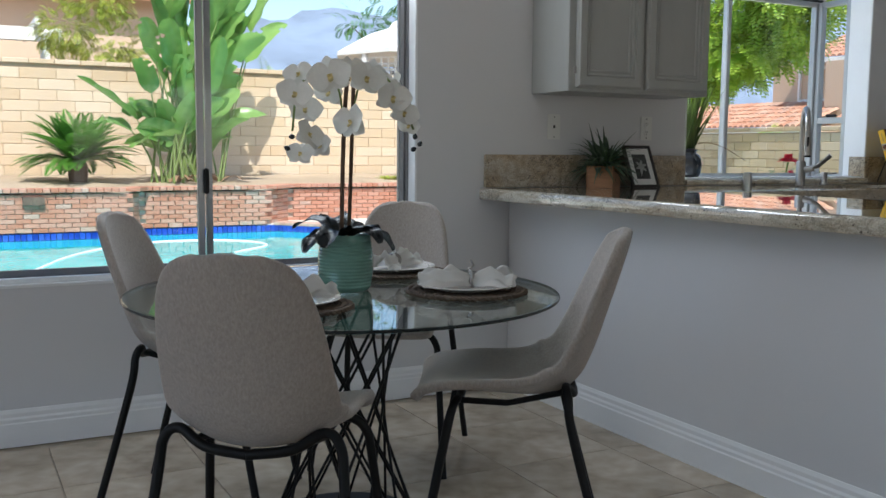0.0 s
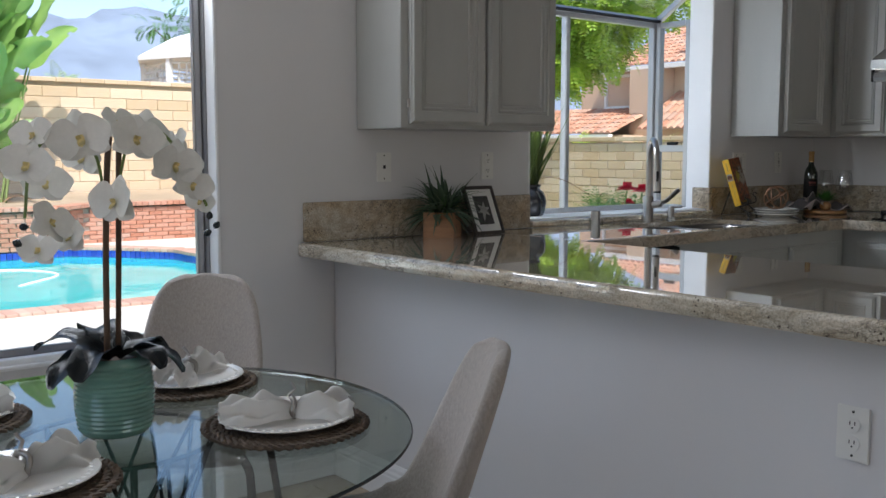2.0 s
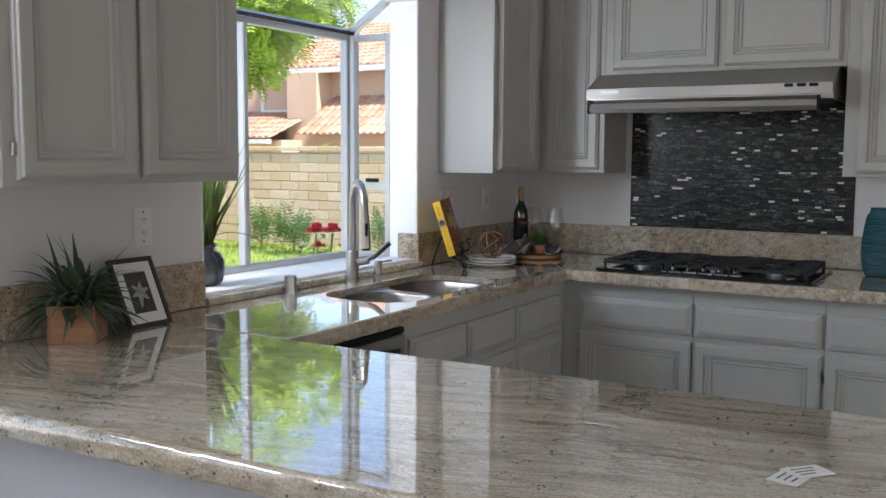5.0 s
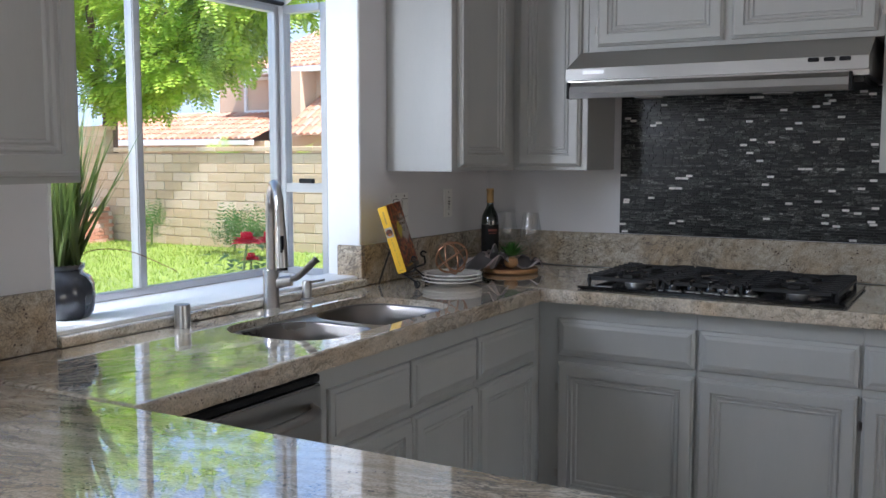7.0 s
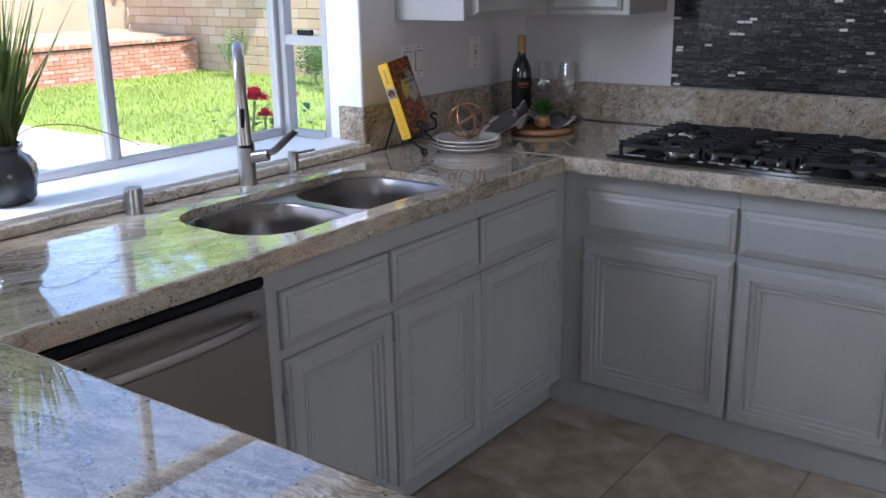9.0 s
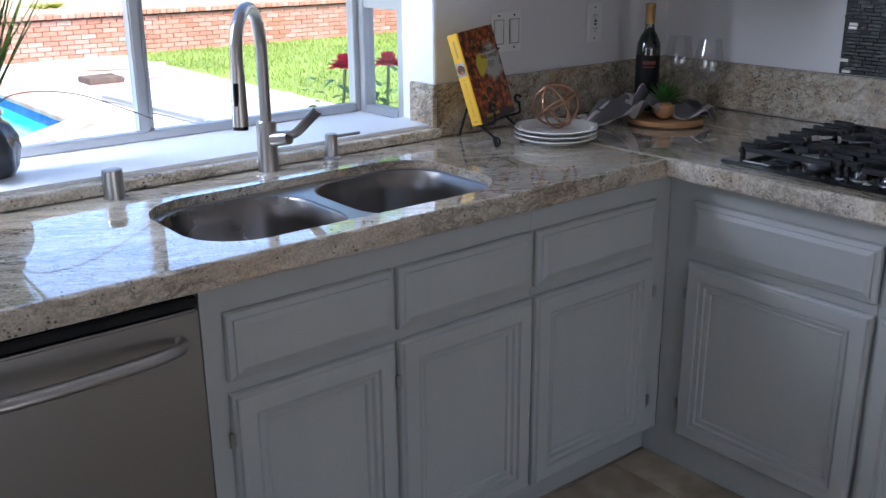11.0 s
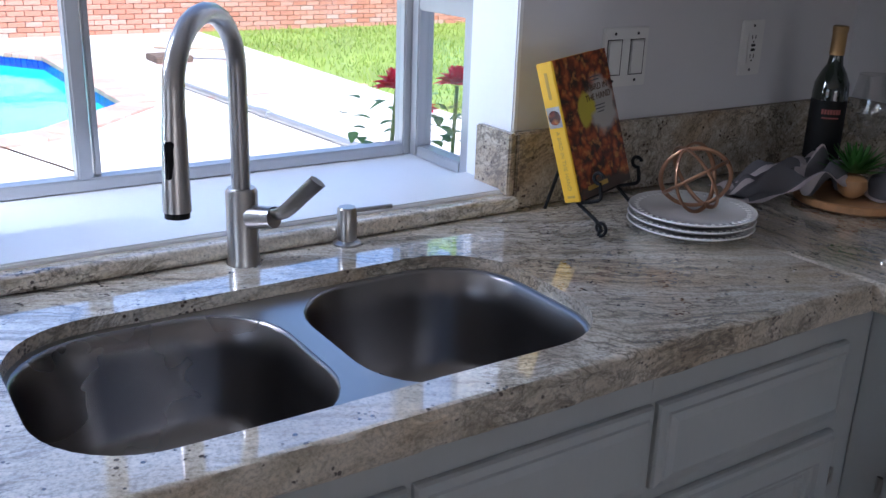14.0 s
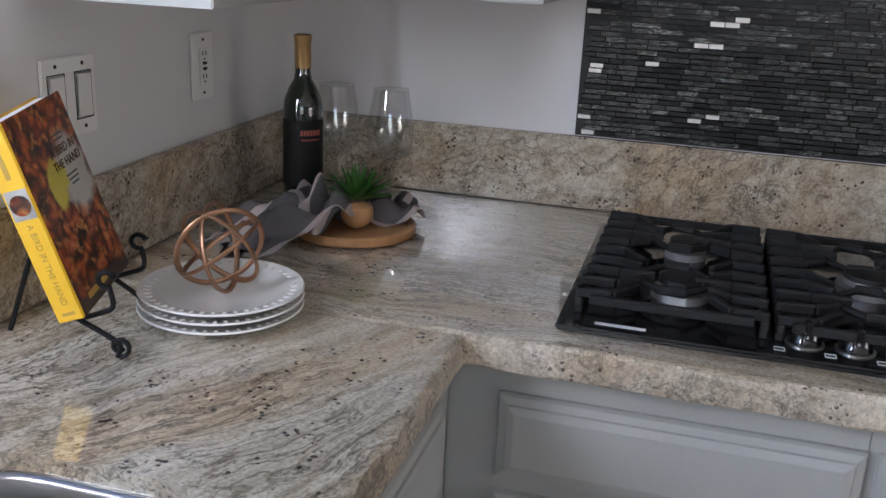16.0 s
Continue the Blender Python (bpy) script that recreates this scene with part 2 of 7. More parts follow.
M["darkleaf"] = surface("dark_orchid_leaf", (0.016, 0.022, 0.026), 0.25, spread=0.3, scale=20)
M["soil"] = surface("dry_soil", (0.38, 0.29, 0.2), 0.95, spread=0.25, scale=1.4, grain=14, relief=0.8, depth=0.03)
M["lawn"] = surface("lawn_ground", (0.20, 0.27, 0.05), 0.9, spread=0.35, scale=0.8, grain=22, relief=0.6, depth=0.03)
M["grass"] = leaf("grass_blade", (0.18, 0.30, 0.03), (0.42, 0.50, 0.12))
M["deck"] = surface("pale_concrete", (0.62, 0.58, 0.52), 0.85, spread=0.08, scale=1.2, grain=30, relief=0.3)
M["stucco"] = surface("peach_stucco", (0.62, 0.46, 0.33), 0.9, spread=0.06, scale=1.0, grain=30, relief=0.4, depth=0.01)
# blue of the distant air is painted into the ridge's own colour
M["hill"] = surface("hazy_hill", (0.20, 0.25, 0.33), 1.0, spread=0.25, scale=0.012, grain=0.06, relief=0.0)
M["whitewood"] = surface("white_painted_wood", (0.8, 0.79, 0.76), 0.6, spread=0.03)
M["water"] = surface("pool_water", (0.04, 0.58, 0.60), 0.04, spread=0.12, scale=0.5, grain=3, relief=0.15, depth=0.02)
M["pooltile"] = brick_mat("blue_pool_tile", [(0.0, (0.01, 0.04, 0.32)), (0.6, (0.02, 0.07, 0.45)), (1.0, (0.04, 0.12, 0.5))], 0.2, 0.1)
M["brick"] = brick_mat("red_brick", [(0.0, (0.42, 0.17, 0.10)), (0.5, (0.50, 0.23, 0.15)), (0.85, (0.52, 0.27, 0.19)), (1.0, (0.48, 0.33, 0.26))])
M["block"] = brick_mat("tan_block", [(0.0, (0.60, 0.44, 0.28)), (0.5, (0.66, 0.50, 0.34)), (1.0, (0.72, 0.57, 0.42))])
M["mortar"] = surface("pale_mortar", (0.5, 0.44, 0.36), 0.95, spread=0.12, scale=3, grain=40, relief=0.4)
M["wallmortar"] = surface("tan_mortar", (0.40, 0.31, 0.21), 0.95, spread=0.15, scale=3, grain=40, relief=0.4)
M["rooftile"] = brick_mat("terracotta_tile", [(0.0, (0.42, 0.19, 0.11)), (0.5, (0.52, 0.26, 0.16)), (0.85, (0.56, 0.34, 0.23)), (1.0, (0.38, 0.24, 0.18))])
M["farglass"] = surface("far_window_glass", (0.10, 0.12, 0.14), 0.15, spread=0.2, scale=2, relief=0.0)
M["bark"] = surface("grey_brown_bark", (0.13, 0.09, 0.065), 0.9, spread=0.35, scale=9, grain=40, relief=0.7, depth=0.01, stretch=(1, 1, 0.3))
M["stalk"] = surface("green_stalk", (0.16, 0.22, 0.06), 0.6, spread=0.3, scale=10)
M["dryleaf"] = surface("dry_leaf", (0.24, 0.14, 0.075), 0.9, spread=0.3, scale=10)
M["bigleaf"] = leaf("paddle_leaf", (0.05, 0.18, 0.03), (0.36, 0.57, 0.16), rough=0.3)
M["sagoleaf"] = leaf("sago_leaf", (0.03, 0.13, 0.015), (0.14, 0.33, 0.04))
M["treeleaf"] = leaf("feather_leaf", (0.20, 0.38, 0.03), (0.52, 0.66, 0.10))
M["yellowleaf"] = leaf("yellow_green_leaf", (0.20, 0.32, 0.04), (0.58, 0.56, 0.11))
M["roseleaf"] = leaf("rose_leaf", (0.05, 0.14, 0.03), (0.18, 0.32, 0.09))
M["shrubleaf"] = leaf("shrub_leaf", (0.05, 0.13, 0.03), (0.13, 0.24, 0.07))
M["rose"] = leaf("rose_petal", (0.62, 0.012, 0.035), (0.82, 0.03, 0.07))
M["copper"] = surface("antique_copper", (0.36, 0.20, 0.12), 0.38, 0.9, spread=0.15, scale=30, grain=150, relief=0.05)
M["coping"] = brick_mat("pink_coping", [(0.0, (0.48, 0.27, 0.2)), (0.5, (0.55, 0.33, 0.25)), (1.0, (0.6, 0.42, 0.33))])


def slate(name, dark, light, rough):
    m, t, n, b = nodes_of(name)
    co = coords(t, (0.5, 0.3, 2.2))
    geo, oi = t.nodes.new("ShaderNodeNewGeometry"), t.nodes.new("ShaderNodeObjectInfo")
    off = t.nodes.new("ShaderNodeVectorMath")
    off.operation = "ADD"
    t.links.new(co, off.inputs[0])
    t.links.new(oi.outputs["Random"], off.inputs[1])
    grain = noise_tex(t, off.outputs[0], 110.0, 5.0, 0.75, 2.0)
    c = ramp(t, grain, [(0.46, dark), (0.54, tuple(0.8 * p + 0.2 * q for p, q in zip(dark, light))), (0.62, light)])
    hsv = add(t, "ShaderNodeHueSaturation")
    mr = add(t, "ShaderNodeMapRange")
    mr.inputs[3].default_value, mr.inputs[4].default_value = 0.35, 1.7
    sm = t.nodes.new("ShaderNodeMath")
    sm.operation = "ADD"
    fr = t.nodes.new("ShaderNodeMath")
    fr.operation = "FRACT"
    t.links.new(geo.outputs["Random Per Island"], sm.inputs[0])
    t.links.new(oi.outputs["Random"], sm.inputs[1])
    t.links.new(sm.outputs[0], fr.inputs[0])
    t.links.new(fr.outputs[0], mr.inputs[0])
    t.links.new(mr.outputs[0], hsv.inputs["Value"])
    t.links.new(c, hsv.inputs["Color"])
    t.links.new(hsv.outputs[0], b.inputs["Base Color"])
    b.inputs["Roughness"].default_value = rough
    b.inputs["Specular IOR Level"].default_value = 0.3
    bump(t, grain, 0.35, 0.001, b)
    return m


M["slate"] = slate("dark_slate", (0.003, 0.0035, 0.0035), (0.32, 0.325, 0.30), 0.38)
M["slate_b"] = slate("black_glass_tile", (0.003, 0.004, 0.004), (0.03, 0.034, 0.032), 0.3)
M["slate_c"] = slate("green_grey_slate", (0.008, 0.010, 0.009), (0.18, 0.19, 0.175), 0.42)
M["accent"] = surface("steel_accent_tile", (0.72, 0.70, 0.66), 0.5, 0.55, spread=0.05, scale=20, grain=100, relief=0.02)
M["bamboo"] = surface("pale_tray_wood", (0.46, 0.24, 0.10), 0.4, spread=0.18, scale=6, grain=40, relief=0.1, stretch=(1, 8, 1))
M["boxwood"] = surface("reddish_box_wood", (0.34, 0.17, 0.08), 0.6, spread=0.25, scale=8, grain=50, relief=0.2, stretch=(1, 1, 7))
M["plastic"] = surface("white_plastic", (0.74, 0.73, 0.70), 0.35, spread=0.02, relief=0.0)
M["slot"] = surface("dark_slot", (0.03, 0.03, 0.03), 0.6, spread=0.1, relief=0.0)
M["potgrey"] = surface("dark_grey_glaze", (0.035, 0.04, 0.05), 0.14, spread=0.25, scale=8, grain=60, relief=0.05, coat=0.5)
M["teal"] = surface("teal_glaze", (0.03, 0.10, 0.13), 0.25, spread=0.5, scale=14, grain=60, relief=0.2, coat=0.3, stretch=(0.4, 0.4, 6))
M["bottle"] = surface("dark_green_bottle_glass", (0.008, 0.011, 0.006), 0.05, spread=0.2, relief=0.0, coat=0.6)
M["foil"] = surface("copper_bottle_foil", (0.36, 0.22, 0.09), 0.4, 0.7, spread=0.1, relief=0.0)
M["labeldark"] = surface("dark_wine_label", (0.006, 0.0055, 0.005), 0.6, spread=0.2, scale=20, relief=0.0, spec=0.2)
M["labelred"] = surface("faded_red_print", (0.22, 0.05, 0.035), 0.6, spread=0.1, relief=0.0)
M["wineglass"] = glass("wine_glass", (0.93, 0.94, 0.94), 0.0, 0.15, 0.9)
M["succulent"] = leaf("succulent_leaf", (0.03, 0.12, 0.02), (0.10, 0.25, 0.05))
M["herb"] = leaf("grey_green_leaf", (0.03, 0.06, 0.035), (0.16, 0.22, 0.14))
M["reed"] = leaf("reed_blade", (0.02, 0.055, 0.012), (0.17, 0.22, 0.05))
M["paper"] = surface("white_paper", (0.78, 0.77, 0.75), 0.8, spread=0.03, relief=0.0)
M["ink"] = surface("grey_print", (0.12, 0.12, 0.13), 0.8, spread=0.1, relief=0.0)
M["photo"] = surface("dark_photo_print", (0.05, 0.048, 0.045), 0.4, spread=0.5, scale=18, grain=90, relief=0.0)
M["photolight"] = surface("pale_photo_print", (0.38, 0.37, 0.35), 0.4, spread=0.3, scale=40, relief=0.0)
M["framewood"] = surface("dark_frame_wood", (0.045, 0.036, 0.03), 0.5, spread=0.3, scale=20, grain=90, relief=0.2)
M["yellow"] = surface("yellow_book_cloth", (0.78, 0.46, 0.02), 0.5, spread=0.04, relief=0.05)
M["gold"] = surface("gold_print", (0.45, 0.28, 0.05), 0.5, spread=0.1, relief=0.0)
M["brownprint"] = surface("brown_print", (0.10, 0.045, 0.02), 0.5, spread=0.1, relief=0.0)
M["petalwarm"] = surface("orchid_spot", (0.66, 0.55, 0.26), 0.6, spread=0.5, scale=90, relief=0.0)


def towel_mat():
    m, t, n, b = nodes_of("grey_striped_towel")
    uv = t.nodes.new("ShaderNodeUVMap")
    sep = t.nodes.new("ShaderNodeSeparateXYZ")
    t.links.new(uv.outputs[0], sep.inputs[0])

    def stripe(sock, freq, width):
        k = add(t, "ShaderNodeMath")
        k.operation = "MULTIPLY"
        k.inputs[1].default_value = freq
        t.links.new(sock, k.inputs[0])
        f = add(t, "ShaderNodeMath")
        f.operation = "FRACT"
        t.links.new(k.outputs[0], f.inputs[0])
        g = add(t, "ShaderNodeMath")
        g.operation = "LESS_THAN"
        g.inputs[1].default_value = width
        t.links.new(f.outputs[0], g.inputs[0])
        return g.outputs[0]
    mx = add(t, "ShaderNodeMath")
    mx.operation = "MAXIMUM"
    t.links.new(stripe(sep.outputs[0], 3.0, 0.16), mx.inputs[0])
    t.links.new(stripe(sep.outputs[1], 2.5, 0.14), mx.inputs[1])
    c = mixc(t, mx.outputs[0], (0.20, 0.185, 0.19), (0.68, 0.60, 0.58))
    t.links.new(c, b.inputs["Base Color"])
    b.inputs["Roughness"].default_value = 0.9
    bump(t, noise_tex(t, coords(t), 500.0, 2.0), 0.4, 0.001, b)
    return m


def cover_mat():
    """Cover photograph: roast pieces in brown, orange and dark, a yellow-green and a pale patch."""
    m, t, n, b = nodes_of("book_cover_photo")
    co = coords(t)
    vo = add(t, "ShaderNodeTexVoronoi", Scale=52.0)
    wob = add(t, "ShaderNodeTexNoise", Scale=22.0, Detail=4.0)
    t.links.new(co, wob.inputs["Vector"])
    av = t.nodes.new("ShaderNodeVectorMath")
    av.operation = "MULTIPLY_ADD"
    av.inputs[1].default_value = (0.05, 0.05, 0.05)
    t.links.new(wob.outputs["Color"], av.inputs[0])
    t.links.new(co, av.inputs[2])
    t.links.new(av.outputs[0], vo.inputs["Vector"])
    food = ramp(t, vo.outputs["Distance"], [(0.08, (0.50, 0.14, 0.03)), (0.30, (0.36, 0.075, 0.016)), (0.52, (0.15, 0.026, 0.008)), (0.78, (0.022, 0.009, 0.006))])
    food = mixc(t, ramp(t, noise_tex(t, co, 60.0, 5.0), [(0.54, (0, 0, 0)), (0.66, (0.8, 0.8, 0.8))]), food, (0.55, 0.24, 0.06))
    sep = t.nodes.new("ShaderNodeSeparateXYZ")
    t.links.new(co, sep.inputs[0])

    def blob(cx, cy, rx, ry):
        d = t.nodes.new("ShaderNodeVectorMath")
        d.operation = "MULTIPLY_ADD"
        d.inputs[1].default_value = (1 / rx, 1 / ry, 0)
        d.inputs[2].default_value = (-cx / rx, -cy / ry, 0)
        t.links.new(av.outputs[0], d.inputs[0])
        ln = t.nodes.new("ShaderNodeVectorMath")
        ln.operation = "LENGTH"
        t.links.new(d.outputs[0], ln.inputs[0])
        return ramp(t, ln.outputs["Value"], [(0.75, (1, 1, 1)), (1.05, (0, 0, 0))])
    c = mixc(t, blob(0.152, 0.178, 0.05, 0.062), food, (0.42, 0.40, 0.36))
    c = mixc(t, blob(0.098, 0.182, 0.026, 0.034), c, (0.50, 0.42, 0.04))
    c = mixc(t, blob(0.12, 0.03, 0.11, 0.026), c, (0.055, 0.04, 0.03))
    t.links.new(c, b.inputs["Base Color"])
    b.inputs["Roughness"].default_value = 0.3
    return m


M["towel"] = towel_mat()
M["cover"] = cover_mat()
M["alu_grey"] = surface("grey_window_aluminium", (0.30, 0.30, 0.31), 0.35, 0.8, spread=0.06, scale=6, grain=90, relief=0.03)

# ---------- building helpers ----------
def part(name, bm, material, parent=None, label="", smooth=None, at=None):
    """Link a bmesh as one mesh object, under a thing or a part."""
    me = bpy.data.meshes.new(name)
    bmesh.ops.recalc_face_normals(bm, faces=bm.faces)
    bm.to_mesh(me)
    bm.free()
    me.materials.append(M[material] if isinstance(material, str) else material)
    ob = new(name, me)
    if smooth is not None:
        me.shade_smooth()
        me.set_sharp_from_angle(angle=radians(smooth))
    if parent:
        ob.parent = parent
    if at is not None:
        ob.matrix_basis = at
    if label:
        tagged(ob, label)
    return ob


def thing(name, label, category, group="", at=None, kind=""):
    ob = new(name)
    ob.empty_display_size = 0.1
    if at is not None:
        ob.matrix_basis = at
    return tagged(ob, label, category, group, kind)


def setting(ob, label="", category=""):
    return tagged(ob, label, category, "", "structure")


def bx(x0, x1, y0, y1, z0, z1, bev=0.0, seg=2, bm=None):
    b = bmesh.new()
    bmesh.ops.create_cube(b, size=1.0)
    for v in b.verts:
        v.co = Vector((x0 + (v.co.x + 0.5) * (x1 - x0), y0 + (v.co.y + 0.5) * (y1 - y0), z0 + (v.co.z + 0.5) * (z1 - z0)))
    if bev:
        bmesh.ops.bevel(b, geom=b.edges[:], offset=bev, segments=seg, affect="EDGES", clamp_overlap=True)
    if bm is None:
        return b
    join(bm, b)
    return bm


def join(bm, other, m=None):
    me = bpy.data.meshes.new("tmp")
    if m is not None:
        other.transform(m)
    other.to_mesh(me)
    other.free()
    bm.from_mesh(me)
    bpy.data.meshes.remove(me)
    return bm


def lathe(profile, n=32, cap=True):
    """Turn a list of (radius, height) round z."""
    bm = bmesh.new()
    rings = []
    for r, z in profile:
        rings.append([bm.verts.new((r * math.cos(2 * math.pi * i / n), r * math.sin(2 * math.pi * i / n), z)) for i in range(n)])
    for a, b in zip(rings, rings[1:]):
        for i in range(n):
            bm.faces.new((a[i], a[(i + 1) % n], b[(i + 1) % n], b[i]))
    if cap:
        bm.faces.new(rings[0][::-1])
        bm.faces.new(rings[-1])
    return bm


def tube(points, r, n=10, closed=False, r1=None, flat=1.0):
    """A round bar along a list of points, its radius going from r to r1."""
    bm = bmesh.new()
    pts = [Vector(p) for p in points]
    k = len(pts)
    rings, up = [], None
    for i, p in enumerate(pts):
        a, b = (pts[i - 1], pts[(i + 1) % k]) if closed else (pts[max(i - 1, 0)], pts[min(i + 1, k - 1)])
        d = (b - a).normalized()
        if up is None:
            up = d.orthogonal().normalized()
        up = (up - d * up.dot(d)).normalized()
        side = d.cross(up)
        rad = r if r1 is None else r + (r1 - r) * i / max(k - 1, 1)
        rings.append([bm.verts.new(p + (up * math.cos(2 * math.pi * j / n) * flat + side * math.sin(2 * math.pi * j / n)) * rad) for j in range(n)])
    pairs = list(zip(rings, rings[1:])) + ([(rings[-1], rings[0])] if closed else [])
    for a, b in pairs:
        for j in range(n):
            bm.faces.new((a[j], a[(j + 1) % n], b[(j + 1) % n], b[j]))
    if not closed:
        bm.faces.new(rings[0][::-1])
        bm.faces.new(rings[-1])
    return bm


def spline(points, n=8):
    """Catmull-Rom points through the given ones."""
    p = [Vector(q) for q in points]
    p = [p[0] * 2 - p[1]] + p + [p[-1] * 2 - p[-2]]
    out = []
    for i in range(1, len(p) - 2):
        for j in range(n):
            t = j / n
            out.append(0.5 * (2 * p[i] + (p[i + 1] - p[i - 1]) * t + (2 * p[i - 1] - 5 * p[i] + 4 * p[i + 1] - p[i + 2]) * t * t + (3 * p[i] - p[i - 1] - 3 * p[i + 1] + p[i + 2]) * t ** 3))
    out.append(p[-2])
    return out


def rings_panel(w, h, rings, thick):
    """A raised-panel front in the xz plane, facing -y: rings of (inset, y)."""
    bm = bmesh.new()

    def loop(i, y):
        return [bm.verts.new(c) for c in ((i, y, i), (w - i, y, i), (w - i, y, h - i), (i, y, h - i))]
    loops = [loop(0, thick)] + [loop(i, y) for i, y in rings]
    for a, b in zip(loops, loops[1:]):
        for j in range(4):
            bm.faces.new((a[j], a[(j + 1) % 4], b[(j + 1) % 4], b[j]))
    bm.faces.new(loops[-1])
    bm.faces.new(loops[0][::-1])
    return bm


DOOR = [(0, 0.015), (0.002, 0.010), (0.007, 0.007), (0.010, 0.001), (0.014, 0.0), (0.044, 0.0), (0.046, 0.008), (0.050, 0.009), (0.054, 0.005), (0.059, 0.006), (0.062, 0.013), (0.067, 0.014), (0.071, 0.011), (0.075, 0.012), (0.078, 0.018), (0.084, 0.018)]
DRAWER = [(0, 0.016), (0.003, 0.011), (0.014, 0.008), (0.016, 0.004), (0.026, 0.0005), (0.028, 0.0), (0.034, 0.0)]


def front(name, w, h, rings, m, parent, label=""):
    ob = part(name, rings_panel(w, h, rings, 0.0235), "cab", parent, label)
    ob.matrix_basis = m
    return ob


def smooth_noise(x, y=0.0, z=0.0):
    return noise.noise(Vector((x, y, z)))


# ---------- rooms ----------
WN, WE, WW, WS, TOP = 3.635, 5.765, -2.0, -3.0, 2.5
THICK = 0.145
CT = 0.912
DW = (0.13, 1.915, 0.575, 2.32)      # dining window: x0, x1, z0, z1
GW = (3.405, 4.752, 0.915, 2.11)     # garden window opening


def wall_with_openings(name, x0, x1, z0, z1, y0, y1, holes, label):
    """A wall along x, of solid blocks round its openings."""
    bm = bmesh.new()
    xs = x0
    for a, b, c, d in holes:
        bx(xs, a, y0, y1, z0, z1, bm=bm)
        bx(a, b, y0, y1, z0, c, bm=bm)
        bx(a, b, y0, y1, d, z1, bm=bm)
        xs = b
    bx(xs, x1, y0, y1, z0, z1, bm=bm)
    bmesh.ops.remove_doubles(bm, verts=bm.verts[:], dist=0.0005)
    return setting(part(name, bm, "wall"), label, "wall")


wall_with_openings("wall_north", WW - 0.15, WE + 0.15, -0.3, TOP, WN, WN + THICK, [DW, GW], "pale grey painted wall with two window openings")
# unseen wall; its opening is invented and sized to admit sun and fill
wall_with_openings("wall_south", WW - 0.15, WE + 0.15, -0.3, TOP, WS - 0.15, WS, [(1.3, 3.9, 0.35, 1.75)], "pale grey painted wall, unseen, with an invented window opening for light")
setting(part("wall_east", bx(WE, WE + 0.15, WS, WN, -0.3, TOP), "wall"), "pale grey painted wall behind the cooktop", "wall")
# unseen wall; opening added on an assumed window to light the peninsula side
bm = bx(WW - 0.15, WW, WS, 0.05, -0.3, TOP)
bx(WW - 0.15, WW, 2.35, WN, -0.3, TOP, bm=bm)
bx(WW - 0.15, WW, 0.05, 2.35, 2.2, TOP, bm=bm)
bx(WW - 0.15, WW, 0.05, 2.35, -0.3, 0.3, bm=bm)
setting(part("wall_west", bm, "wall"), "pale grey painted wall, unseen, with an assumed window opening for light", "wall")
setting(part("ceiling", bx(WW - 0.15, WE + 0.15, WS - 0.15, WN + THICK, TOP, TOP + 0.12), "ceiling"), "white painted ceiling", "ceiling")
floor = setting(part("floor", bx(WW - 0.15, WE + 0.15, WS - 0.15, WN, -0.3, -0.004), "grout"), "floor of square beige travertine tiles", "floor")
# half-height wall that carries the peninsula top
PX, PY = 2.38, 1.45
setting(part("wall_peninsula", bx(PX, PX + 0.12, PY, WN, 0, 0.868, 0.006), "wall"), "white half-height wall under the peninsula worktop", "wall")


def baseboard(name, path, h=0.135):
    """A moulded skirting along a polyline; the room lies to its right."""
    prof = [(0, 0), (0.016, 0), (0.016, h * 0.62), (0.013, h * 0.66), (0.013, h * 0.74), (0.009, h * 0.80), (0.009, h * 0.9), (0.004, h), (0, h)]
    bm = bmesh.new()
    pts = [Vector((*p, 0)) for p in path]
    rows = []
    for i, p in enumerate(pts):
        dirs = []
        if i > 0:
            dirs.append((p - pts[i - 1]).normalized())
        if i < len(pts) - 1:
            dirs.append((pts[i + 1] - p).normalized())
        nrm = [Vector((d.y, -d.x, 0)) for d in dirs]
        off = nrm[0] if len(nrm) == 1 else (nrm[0] + nrm[1]) / (1 + nrm[0].dot(nrm[1]))
        rows.append([bm.verts.new(p + off * o + Vector((0, 0, z))) for o, z in prof])
    for a, b in zip(rows, rows[1:]):
        for j in range(len(prof) - 1):
            bm.faces.new((a[j], a[j + 1], b[j + 1], b[j]))
    bm.faces.new(rows[0])
    bm.faces.new(rows[-1])
    return setting(part(name, bm, "trim"), "white moulded skirting board", "baseboard")


baseboard("baseboard", [(WW + 0.001, WN - 0.001), (PX - 0.001, WN - 0.001), (PX - 0.001, PY - 0.001), (PX + 0.5, PY - 0.001)])


# ---------- windows ----------
def rect_frame(x0, x1, z0, z1, y0, y1, w, bev=0.003):
    bm = bx(x0, x0 + w, y0, y1, z0, z1, bev)
    bx(x1 - w, x1, y0, y1, z0, z1, bev, bm=bm)
    bx(x0 + w - 0.001, x1 - w + 0.001, y0, y1, z0, z0 + w, bev, bm=bm)
    bx(x0 + w - 0.001, x1 - w + 0.001, y0, y1, z1 - w, z1, bev, bm=bm)
    return bm


def pane_of(ob):
    ob.visible_shadow = False
    return ob


